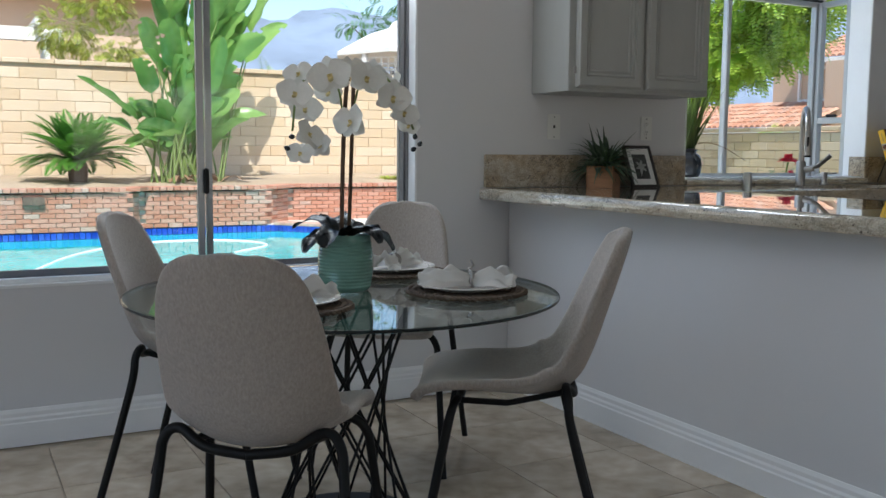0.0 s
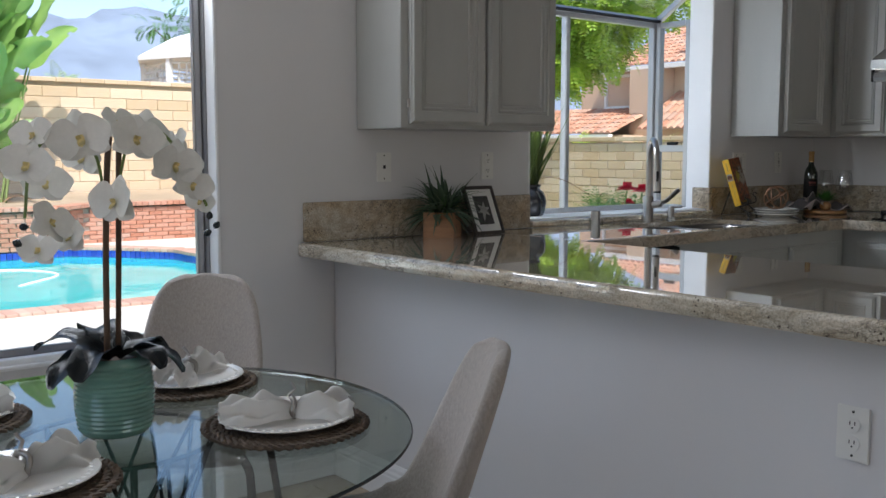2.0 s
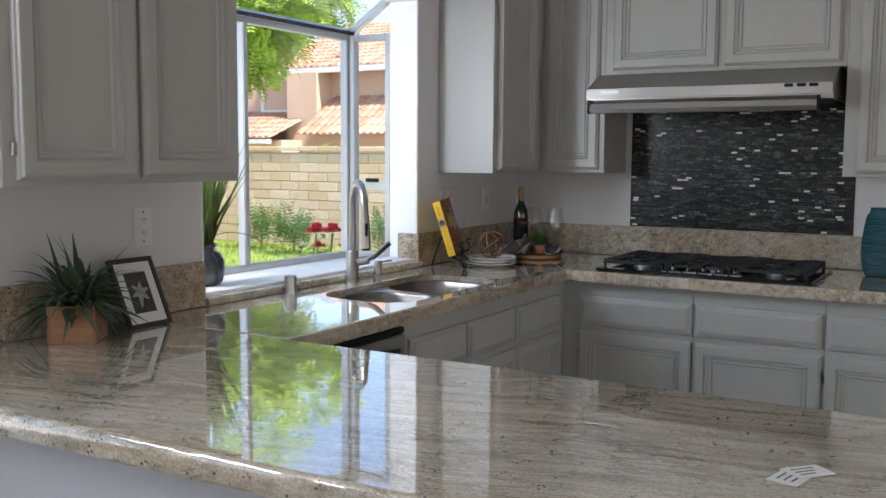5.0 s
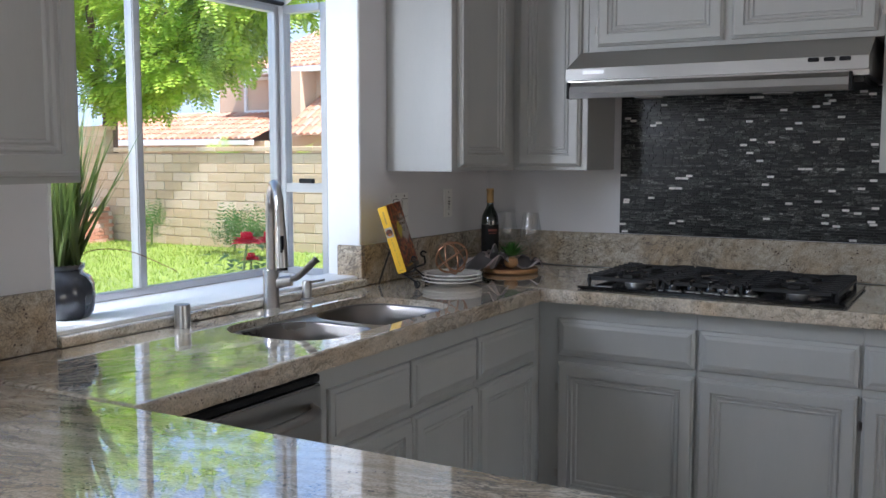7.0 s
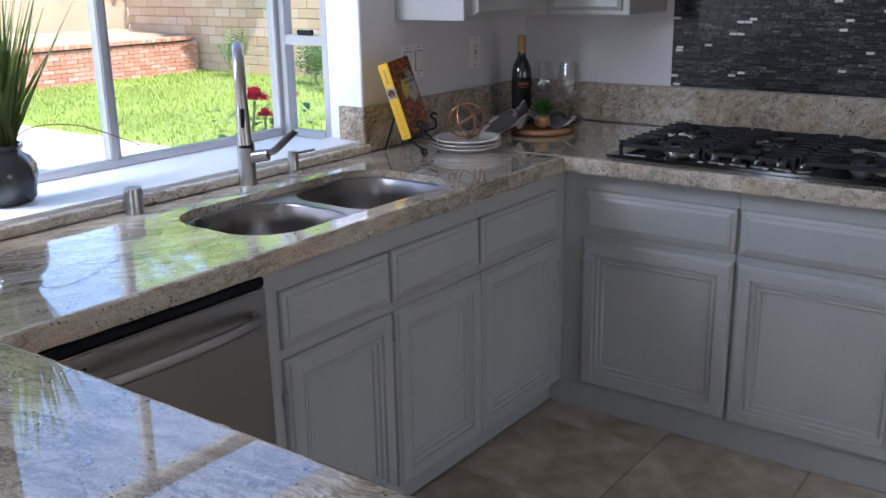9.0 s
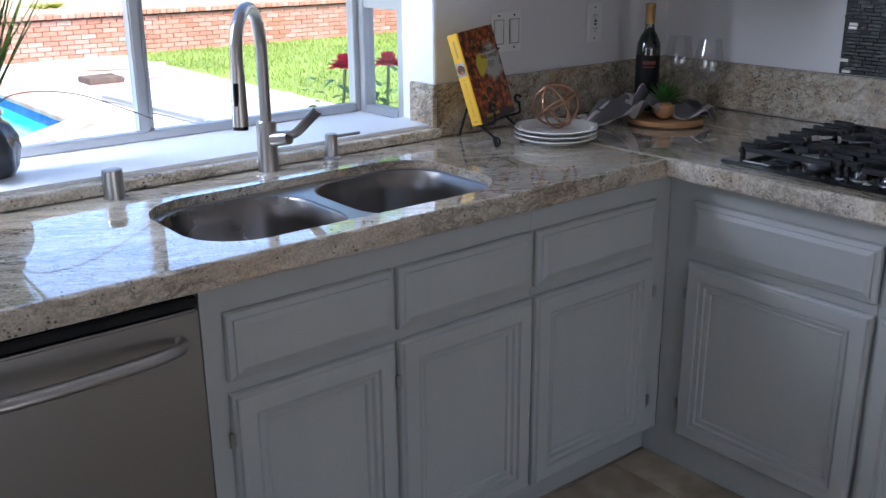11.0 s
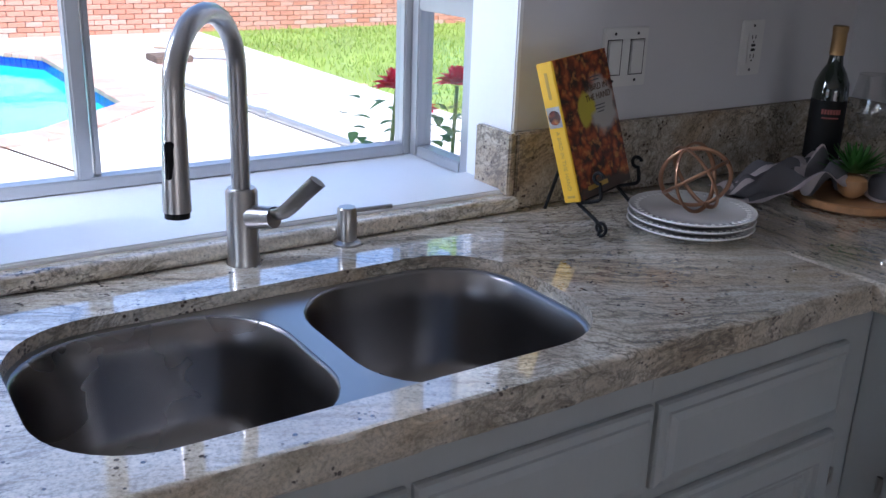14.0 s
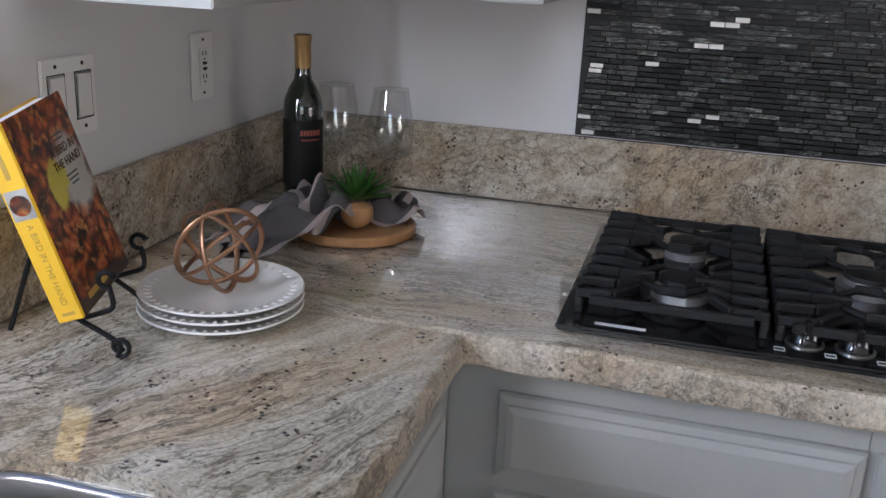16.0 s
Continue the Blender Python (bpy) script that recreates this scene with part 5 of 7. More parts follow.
def paddle(bm, base, direction, length, width, droop, twist, tears=4):
    """A broad oblong leaf with a grooved midrib, a wavy edge and a few torn slits."""
    d = Vector(direction).normalized()
    side = d.cross(Vector((0, 0, 1)))
    side = side.normalized() if side.length > 0.01 else Vector((1, 0, 0))
    side = Matrix.Rotation(twist, 3, d) @ side
    p, rows, seg = Vector(base), [], 14
    fold, phase = rng.uniform(0.15, 0.55), rng.uniform(0, 6)
    for i in range(seg + 1):
        f = i / seg
        w = width * min(1.0, (f / 0.16) ** 0.7) * math.sqrt(max(0.0, 1 - max(0.0, (f - 0.45) / 0.56) ** 2.6)) + 0.004
        nrm = side.cross(d).normalized()
        wave = 0.10 * w * math.sin(f * 17 + phase)
        rows.append([bm.verts.new(p + side * w * k + nrm * (abs(k) ** 1.3 * w * fold + (wave if abs(k) == 1 else 0) * (1 if k > 0 else -1))) for k in (-1, -0.5, 0, 0.5, 1)])
        d = (d + Vector((0, 0, -droop / seg))).normalized()
        p = p + d * (length / seg)
    torn = {(rng.randrange(3, seg - 1), rng.choice((0, 3))) for _ in range(rng.randrange(0, tears))}
    for i, (a, b) in enumerate(zip(rows, rows[1:])):
        for j in range(4):
            if (i, j) not in torn:
                bm.faces.new((a[j], a[j + 1], b[j + 1], b[j]))


# tall paddle-leaved clump
ban = thing("banana_plant", "tall clump of green paddle-leaved tropical plants against the wall", "plant", at=pose(3.8, 15.7, 0.5))
bm_t, bm_l = bmesh.new(), bmesh.new()
for i in range(64):
    a = rng.uniform(0, 6.28)
    r0 = rng.uniform(0.05, 0.45)
    base = Vector((r0 * math.cos(a) * 1.5 - 0.1, r0 * math.sin(a) * 0.6, 0))
    low = i % 3 == 0
    tall = rng.uniform(0.45, 1.1) if low else rng.uniform(1.3, 2.6)
    lean = rng.choice((-1.1, -0.8, -0.4, 0.3, 0.7)) if low else rng.uniform(-0.45, 0.75)
    top = base + Vector((lean * tall * 0.42, rng.uniform(-0.35, 0.2) * tall * 0.5, tall))
    pts = branch_points(base, top, (lean * -0.1, 0, 0.1), 6)
    join(bm_t, tube(pts, rng.uniform(0.018, 0.028), 6, r1=0.01))
    dv = (Vector(pts[-1]) - Vector(pts[-2])).normalized() + Vector((lean * 0.35, rng.uniform(-0.45, 0.1), 0.1))
    paddle(bm_l, pts[-1], dv, rng.uniform(0.6, 1.1), rng.uniform(0.12, 0.21), rng.uniform(0.2, 1.3), rng.uniform(-1.5, 1.5))
part("stalk", bm_t, "stalk", ban, smooth=60)
part("foliage", bm_l, "bigleaf", ban, smooth=80)
bm = bmesh.new()
for i in range(26):
    a = rng.uniform(0, 6.28)
    blade(bm, (rng.uniform(-0.5, 0.5), rng.uniform(-0.3, 0.2), 0.02), (math.cos(a) * 0.6, math.sin(a) * 0.6, 0.8), rng.uniform(0.3, 0.7), 0.04, 1.6, 5, 0.1)
part("dry_thatch", bm, "dryleaf", ban, "dry brown leaf bases")

sago = thing("sago_palm", "low dark green sago palm in the planting bed", "palm", at=pose(1.95, 15.6, 0.55))
part("trunk", lathe([(0.13, -0.05), (0.15, 0.1), (0.14, 0.25), (0.1, 0.33)], 12), "stem", sago, "shaggy brown trunk")
bm = bmesh.new()
for i in range(95):
    a, e = rng.uniform(0, 6.28), rng.uniform(0.15, 1.3)
    frond(bm, (0.06 * math.cos(a), 0.06 * math.sin(a), 0.3), (math.cos(a) * math.cos(e), math.sin(a) * math.cos(e), math.sin(e)), rng.uniform(0.75, 1.0), 28, 0.17, 0.02, rng.uniform(0.7, 1.1))
part("frond_crown", bm, "sagoleaf", sago)


def leafy_tree(name, label, at, trunk, limbs, clumps, leaf_mat, per, size, group=""):
    tr = thing(name, label, "tree", group, at=at)
    bm = tube(trunk[0], trunk[1], 10, r1=trunk[2])
    part("trunk", bm, "bark", tr, smooth=60)
    for pts, r in limbs:
        part("limb", tube(pts, r, 8, r1=r * 0.3), "bark", tr, smooth=60)
    bm = bmesh.new()
    for c, rad in clumps:
        for i in range(per):
            d = Vector((rng.gauss(0, 1), rng.gauss(0, 1), rng.gauss(0, 0.7))).normalized()
            p = Vector(c) + Vector((d.x * rad[0], d.y * rad[1], d.z * rad[2])) * rng.uniform(0.45, 1.0)
            out = (d + Vector((rng.uniform(-0.6, 0.6), rng.uniform(-0.6, 0.6), rng.uniform(-0.5, 0.3)))).normalized()
            frond(bm, p, out, size * rng.uniform(0.7, 1.2), 7, size * 0.3, size * 0.062, 0.9)
    part("crown", bm, leaf_mat, tr)
    return tr


leafy_tree("shade_tree", "spreading feathery-leaved tree behind the side wall", pose(14.6, 16.5, -0.45),
           ([(0, 0, 0), (0.05, 0.1, 1.2), (0.0, 0.0, 2.2), (-0.25, -0.35, 3.0)], 0.2, 0.13),
           [(branch_points((-0.1, -0.2, 2.6), (-1.2, -3.4, 4.6), (0, 0, 0.4)), 0.1), (branch_points((-0.2, -0.3, 2.9), (-0.8, 1.8, 5.2), (0, 0.2, 0.3)), 0.1), (branch_points((0, 0, 2.4), (-1.5, -1.2, 5.6), (-0.2, 0, 0.3)), 0.1), (branch_points((-0.2, -0.3, 2.9), (0.6, -2.0, 6.0), (0, 0, 0.3)), 0.09)],
           [((-0.9, -2.6, 4.3), (1.0, 1.3, 0.9)), ((-0.6, -3.5, 3.9), (0.8, 0.9, 0.7)), ((-0.8, -1.0, 5.2), (1.2, 1.4, 1.0)), ((-0.6, 0.8, 5.0), (1.2, 1.4, 1.0)), ((-0.4, 2.2, 4.6), (1.0, 1.2, 1.0)), ((0.2, -2.0, 6.2), (1.3, 1.8, 1.0)), ((-0.2, 0.6, 6.6), (1.3, 1.8, 0.9)), ((-0.9, -1.7, 3.1), (0.7, 0.8, 0.45)), ((-0.5, 2.4, 3.2), (0.6, 0.9, 0.6)), ((-1.1, -3.0, 3.4), (0.7, 0.9, 0.5)), ((-1.0, -4.1, 4.4), (0.7, 0.7, 0.7)), ((-1.0, 0.1, 4.0), (0.8, 0.9, 0.6)), ((-0.7, -4.9, 4.7), (0.8, 0.8, 0.7))],
           "treeleaf", 400, 0.48)
leafy_tree("shrub", "loose yellow-green shrub behind the yard wall", pose(2.6, 18.2, -0.45),
           ([(0, 0, 0), (0, 0, 2.2)], 0.06, 0.03), [(branch_points((0, 0, 1.6), (0.7, 0, 3.3), (0, 0, 0.2)), 0.03), (branch_points((0, 0, 1.6), (-0.7, 0, 3.2), (0, 0, 0.2)), 0.03)],
           [((0.2, 0, 3.3), (0.75, 0.5, 0.6)), ((-0.5, 0, 3.6), (0.5, 0.5, 0.5)), ((0.5, 0, 2.9), (0.6, 0.5, 0.4)), ((0.1, 0, 4.1), (0.6, 0.4, 0.4))], "yellowleaf", 230, 0.24)
leafy_tree("far_tree", "thin dark green tree rising beyond the gazebo", pose(14.0, 30, -0.45),
           ([(0, 0, 0), (0, 0, 5.5)], 0.15, 0.05), [(branch_points((0, 0, 4), (-1.6, 0, 5.6), (0, 0, 0.2)), 0.05)],
           [((-1.2, 0, 5.7), (1.0, 0.8, 0.4)), ((0.3, 0, 6.6), (1.3, 0.8, 0.6)), ((-0.2, 0, 5.0), (0.9, 0.6, 0.3))], "sagoleaf", 60, 0.5)
for x, y, s in ((7.3, 26.0, 1.0), (8.6, 27.0, 1.2), (23.0, 21.5, 0.9), (22.8, 18.6, 0.9), (18.0, 22.0, 1.0)):
    pt = thing("fan_palm", "small green palm beyond the yard wall", "palm", "palms beyond the wall", at=pose(x, y, -0.45))
    hgt = 2.6 * s if x < 15 else 1.6
    part("trunk", tube([(0, 0, 0), (0, 0.03, hgt)], 0.12, 8), "bark", pt)
    bm = bmesh.new()
    for i in range(26):
        a, e = rng.uniform(0, 6.28), rng.uniform(-0.1, 1.3)
        frond(bm, (0, 0, hgt), (math.cos(a) * math.cos(e), math.sin(a) * math.cos(e), math.sin(e)), rng.uniform(0.9, 1.3), 16, 0.22, 0.014, 1.1)
    part("frond_crown", bm, "treeleaf", pt)

# roses below the garden window
def rose_bush(x, y, blooms, spread, n_leaf, label):
    ob = thing("rose_bush", label, "rose bush", "roses below the window", at=pose(x, y, GZ))
    for bxx, by, bz, r in blooms:
        part("cane", tube(branch_points((rng.uniform(-0.08, 0.08), 0.1, 0), (bxx, by, bz), (0.02, 0.05, 0)), 0.006, 6), "stalk", ob)
        bm = bmesh.new()
        for i in range(34):
            a, e, k = i * 2.4, 0.25 + 1.2 * (i / 34), 0.35 + 0.65 * (1 - i / 34)
            d = Vector((math.cos(a) * math.cos(e), math.sin(a) * math.cos(e), math.sin(e)))
            blade(bm, Vector((bxx, by, bz)) + d * r * 0.15, d, r * (0.55 + 0.45 * k), r * 0.42, -0.6 if i > 14 else 0.5, 4, 0.35, 0.6)
        part("bloom", bm, "rose", ob, "red rose bloom", smooth=70)
    bm = bmesh.new()
    for i in range(n_leaf):
        p = Vector((rng.gauss(0, spread), rng.gauss(0.08, spread * 0.5), rng.uniform(0.45, 1.08)))
        a = rng.uniform(0, 6.28)
        blade(bm, p, (math.cos(a), math.sin(a), rng.uniform(-0.3, 0.6)), rng.uniform(0.04, 0.065), 0.016, 0.5, 4, 0.2)
    part("foliage", bm, "roseleaf", ob, smooth=70)


rose_bush(4.90, 4.42, [(0.0, -0.09, 1.12, 0.062)], 0.05, 46, "red rose in bloom outside the garden window")
rose_bush(5.12, 4.42, [(0.03, 0.0, 1.10, 0.062), (-0.06, 0.03, 1.03, 0.04)], 0.10, 120, "leafy red rose bush outside the garden window")
for x, y, n in ((12.3, 10.6, 90), (12.7, 11.6, 70), (12.8, 9.2, 80), (12.9, 13.6, 30)):
    sh = thing("border_shrub", "feathery green shrub at the foot of the side wall", "shrub", "border shrubs", at=pose(x, y, GZ))
    part("stem", tube([(0, 0, 0), (0.02, 0, 0.35)], 0.02, 6), "stalk", sh)
    bm = bmesh.new()
    for i in range(n):
        a, e = rng.uniform(0, 6.28), rng.uniform(0.3, 1.5)
        frond(bm, (rng.uniform(-0.15, 0.15), rng.uniform(-0.25, 0.25), rng.uniform(0.1, 0.4)), (math.cos(a) * math.cos(e), math.sin(a) * math.cos(e), math.sin(e)), rng.uniform(0.35, 0.6), 9, 0.09, 0.012, 0.8)
    part("foliage", bm, "shrubleaf", sh)
tuft = thing("weed_tuft", "small yellow-green weed tuft in the dry bed", "plant", at=pose(7.4, 15.9, 0.52))
bm = bmesh.new()
for i in range(60):
    a = rng.uniform(0, 6.28)
    blade(bm, (rng.uniform(-0.2, 0.2), rng.uniform(-0.1, 0.1), 0), (math.cos(a) * 0.7, math.sin(a) * 0.7, 0.8), rng.uniform(0.1, 0.25), 0.02, 0.9, 4)
part("foliage", bm, "yellowleaf", tuft)

# ---------- pool things ----------
hose = thing("pool_hose", "white floating pool cleaner hose on the water", "hose")
part("tube", tube(spline([(0.62, 9.7, WATER), (0.95, 10.8, WATER), (1.6, 12.3, WATER), (2.6, 13.3, WATER), (3.6, 13.2, WATER), (3.95, 12.4, WATER), (3.3, 11.6, WATER)], 8), 0.016, 8), "whitewood", hose)
pole = thing("pool_pole", "long grey aluminium pool pole lying on the deck", "pole")
part("pole", tube([(6.45, 11.2, GZ + 0.03), (6.75, 7.85, GZ + 0.03)], 0.03, 8), "alu", pole)
part("joint", tube([(6.62, 9.35, GZ + 0.03), (6.63, 9.2, GZ + 0.03)], 0.04, 8), "alu", pole, "plastic pole joint")
plank = thing("plank", "weathered tan board leaning on a low stack", "board", at=pose(6.95, 12.5, GZ))
part("board", bx(-0.05, 0.05, -0.45, 0.45, 0.0, 0.03, 0.004), "stucco", plank, at=pose(0.25, 0, 0.14, 0, -38, 60))
part("stack", bx(-0.25, 0.15, -0.2, 0.2, 0.0, 0.07, 0.01), "bark", plank, "dark low stack")
pot_ob = thing("spout_block", "dark water spout set in the brick planter", "spout", at=pose(1.18, 14.05, 0.33))
part("block", bx(-0.14, 0.14, -0.06, 0.05, -0.06, 0.06, 0.01), "bark", pot_ob)

# ---------- wall plates ----------
def wall_plate(label, m, w, h, kind):
    ob = thing("wall_plate", label, "wall plate", "", at=m)
    part("plate", bx(-w / 2, w / 2, -0.006, 0, -h / 2, h / 2, 0.002), "plastic", ob)
    xs = (-w / 4, w / 4) if kind == "switch" else (0,)
    for x in xs:
        for z in (-h / 2 + 0.012, h / 2 - 0.012):
            part("screw", lathe([(0.003, 0), (0.003, 0.0012)], 8), "slot", ob, at=pose(x, -0.006, z, 90, 0, 0))
        if kind == "switch":
            part("rocker", bx(x - 0.017, x + 0.017, -0.009, -0.006, -0.033, 0.033, 0.002), "plastic", ob)
            part("rocker_gap", rect_frame(x - 0.0195, x + 0.0195, -0.0355, 0.0355, -0.0068, -0.0058, 0.0015, 0), "slot", ob)
        elif kind == "jack":
            part("socket", bx(-0.006, 0.006, -0.0075, -0.0058, -0.006, 0.008, 0.001), "slot", ob)
        elif kind == "gfci":
            part("face", bx(-0.0165, 0.0165, -0.0085, -0.006, -0.034, 0.034, 0.002), "plastic", ob)
            for z in (-0.004, 0.006):
                part("button", bx(-0.007, 0.007, -0.0105, -0.0085, z - 0.003, z + 0.003, 0.001), "slot", ob, "small test button")
        if kind in ("duplex", "gfci"):
            for z in (-0.0205, 0.0205):
                if kind == "duplex":
                    part("face", lathe([(0.0165, 0), (0.0165, 0.0025)], 16), "plastic", ob, at=pose(0, -0.006, z, 90, 0, 0))
                for dx in (-0.0055, 0.0055):
                    part("slot", bx(dx - 0.001, dx + 0.001, -0.0092, -0.0084, z - 0.001, z + 0.007), "slot", ob)
                part("slot", lathe([(0.0022, 0), (0.0022, 0.0008)], 8), "slot", ob, at=pose(0, -0.0084, z - 0.007, 90, 0, 0))
    return ob


wall_plate("white plastic phone jack plate on the wall", pose(2.615, WN - 0.001, 1.19), 0.07, 0.115, "jack")
wall_plate("white duplex power outlet above the backsplash", pose(3.157, WN - 0.001, 1.192), 0.07, 0.115, "duplex")
wall_plate("white double rocker light switch plate", pose(5.012, WN - 0.001, 1.19), 0.122, 0.117, "switch")
wall_plate("white ground-fault power outlet above the backsplash", pose(5.393, WN - 0.001, 1.193), 0.072, 0.12, "gfci")
wall_plate("white duplex power outlet on the peninsula wall", pose(PX - 0.001, 1.553, 0.645, 0, 0, -90), 0.074, 0.12, "duplex")

# ---------- peninsula and sill ----------
box = thing("wooden_planter", "small wooden box planter with artificial grey-green plant", "planter", at=pose(2.80, 3.492, CT + 0.001, 0, 0, 36))
for x0, x1, y0, y1 in ((-0.062, 0.062, -0.062, -0.054), (-0.062, 0.062, 0.054, 0.062), (-0.062, -0.054, -0.0535, 0.0535), (0.054, 0.062, -0.0535, 0.0535)):
    part("side_board", bx(x0, x1, y0, y1, 0.0, 0.1, 0.0015), "boxwood", box)
part("filling", bx(-0.0535, 0.0535, -0.0535, 0.0535, 0.0, 0.09), "stem", box, "dark filling")
bm, bm2 = bmesh.new(), bmesh.new()
rs = random.Random(21)
for i in range(150):
    a, e = rs.uniform(0, 6.28), rs.uniform(0.15, 1.45)
    blade(bm, (rs.uniform(-0.035, 0.035), rs.uniform(-0.035, 0.035), 0.088), (math.cos(a) * math.cos(e), math.sin(a) * math.cos(e), math.sin(e)), rs.uniform(0.11, 0.22), rs.uniform(0.006, 0.0115), rs.uniform(0.6, 2.0), 7, 0.3, 0.75, rs.uniform(-0.5, 0.5))
for i in range(120):
    a, r = rs.uniform(0, 6.28), rs.uniform(0.02, 0.075)
    blade(bm2, (r * math.cos(a), r * math.sin(a), 0.095 + rs.uniform(0, 0.03)), (math.cos(a), math.sin(a), rs.uniform(-0.2, 0.8)), rs.uniform(0.012, 0.022), 0.006, 0.6, 3, 0.2)
for i in range(9):
    a = i * 0.7
    frond(bm2, (0.02 * math.cos(a), 0.02 * math.sin(a), 0.09), (math.cos(a) * 0.6, math.sin(a) * 0.6, 0.9), 0.17, 12, 0.012, 0.003, 0.9)
part("foliage", bm, "herb", box)
part("foliage", bm2, "shrubleaf", box, "small light green sprigs")

frame_ob = thing("picture_frame", "dark framed flower photograph leaning on the backsplash", "picture frame", at=pose(2.967, 3.478, CT + 0.001, -24, 0, 1))
fw, fh = 0.165, 0.215
part("frame", rect_frame(0, fw, 0, fh, 0, 0.016, 0.014, 0.002), "framewood", frame_ob)
part("mat_board", bx(0.013, fw - 0.013, 0.006, 0.009, 0.013, fh - 0.013), "paper", frame_ob, "white mat board")
part("photo", bx(0.042, fw - 0.042, 0.0045, 0.006, 0.045, fh - 0.045), "photo", frame_ob, "dark photograph")
bm = bmesh.new()
for i in range(6):
    a = i * math.pi / 3 + 0.3
    blade(bm, (fw / 2, 0.0035, fh * 0.5), (math.cos(a), 0, math.sin(a)), 0.036 if i != 4 else 0.05, 0.008, 0.0, 4, 0.0, 0.8, math.pi / 2)
part("flower_print", bm, "photolight", frame_ob, "pale printed flower")
part("easel_back", bx(0.03, 0.13, 0.0165, 0.02, 0.01, fh - 0.02), "framewood", frame_ob)

pot = thing("reed_pot", "tall green artificial reeds in a dark grey faceted pot", "potted plant", at=pose(3.575, 3.815, 0.936))
bm = lathe([(0.058, 0), (0.064, 0.004), (0.080, 0.03), (0.088, 0.075), (0.086, 0.105), (0.074, 0.128), (0.060, 0.138), (0.058, 0.146), (0.064, 0.152), (0.064, 0.162), (0.057, 0.162), (0.053, 0.15)], 70)
for v in bm.verts:
    a = math.atan2(v.co.y, v.co.x)
    if 0.01 < v.co.z < 0.13:
        k = 1.0 + 0.11 * (abs(math.cos(4.5 * (a + v.co.z * 4))) - 0.6)
        v.co.x *= k
        v.co.y *= k
part("pot", bm, "potgrey", pot, smooth=50)
bm = bmesh.new()
for i in range(150):
    a, e = rs.uniform(0, 6.28), rs.uniform(1.0, 1.54)
    blade(bm, (rs.uniform(-0.035, 0.035), rs.uniform(-0.035, 0.035), 0.13), (math.cos(a) * math.cos(e), math.sin(a) * math.cos(e) * 0.8, math.sin(e)), rs.uniform(0.28, 0.50), rs.uniform(0.0045, 0.0085), rs.uniform(0.05, 0.35), 7, 0.45, 0.55, rs.uniform(-0.6, 0.6))
part("reed_clump", bm, "reed", pot)
part("stray_reed", tube(spline([(0.02, 0, 0.14), (0.09, -0.01, 0.19), (0.22, -0.02, 0.18), (0.36, -0.03, 0.12), (0.40, -0.03, 0.10)], 6), 0.0015, 5), "dryleaf", pot, "thin dry stray stalk")

for k, (x, y, w) in enumerate(((2.665, 1.618, 0.082), (2.70, 1.60, 0.072))):
    card = thing("card", "small white printed card lying on the granite", "card", "cards on the peninsula", at=pose(x, y, CT + 0.001 + k * 0.0012, 0, 0, -12 - 28 * k))
    part("sheet", bx(-w / 2, w / 2, -0.025, 0.025, 0, 0.0006), "paper", card)
    for j in range(3):
        part("print_line", bx(-w * 0.32, w * (0.3 - 0.1 * j), 0.012 - j * 0.012, 0.0155 - j * 0.012, 0.0006, 0.0009), "ink", card)

# ---------- corner of the worktop ----------
BL, BR, TL = Vector((4.745, 3.43, 0.976)), Vector((4.90, 3.474, 0.986)), Vector((4.70, 3.494, 1.216))
ax = (BR - BL).normalized()
ay = ((TL - BL) - ax * (TL - BL).dot(ax)).normalized()
az = ax.cross(ay)
book_m = Matrix((ax, ay, az)).transposed().to_4x4()
book_m.translation = BL
book = thing("cookbook", "thick cookbook with yellow spine standing on the easel", "book", at=book_m)
bw, bh, bt = 0.172, 0.25, 0.034
part("pages", bx(0.004, bw - 0.004, 0.003, bh - 0.003, -bt + 0.003, -0.003), "paper", book, "white page block")
part("front_cover", bx(0.004, bw, 0, bh, -0.0029, 0, 0.001), "cover", book, "glossy food photograph cover")
part("back_cover", bx(0.002, bw, 0, bh, -bt, -bt + 0.003, 0.001), "yellow", book)
part("spine", bx(-0.001, 0.0038, 0, bh, -bt, 0.0, 0.0015), "yellow", book, "yellow spine")
part("spine_picture", bx(-0.0016, -0.0011, 0.135, 0.172, -bt + 0.003, -0.003), "photolight", book, "small picture on the spine")
part("spine_dish", lathe([(0.013, 0), (0.012, 0.0006)], 16), "cover", book, at=pose(-0.0017, 0.153, -bt / 2, 0, -90, 0))


def writing(text, size, material, parent, m, label=""):
    c = bpy.data.curves.new("writing", "FONT")
    c.body, c.size, c.extrude, c.align_x, c.align_y = text, size, 0.0002, "CENTER", "CENTER"
    ob = new("writing", c)
    dg = bpy.context.evaluated_depsgraph_get()
    me = bpy.data.meshes.new_from_object(ob.evaluated_get(dg))
    bpy.data.objects.remove(ob)
    me.materials.clear()
    me.materials.append(M[material])
    out = new("lettering", me)
    out.parent = parent
    out.matrix_basis = m
    if label:
        tagged(out, label)
    return out


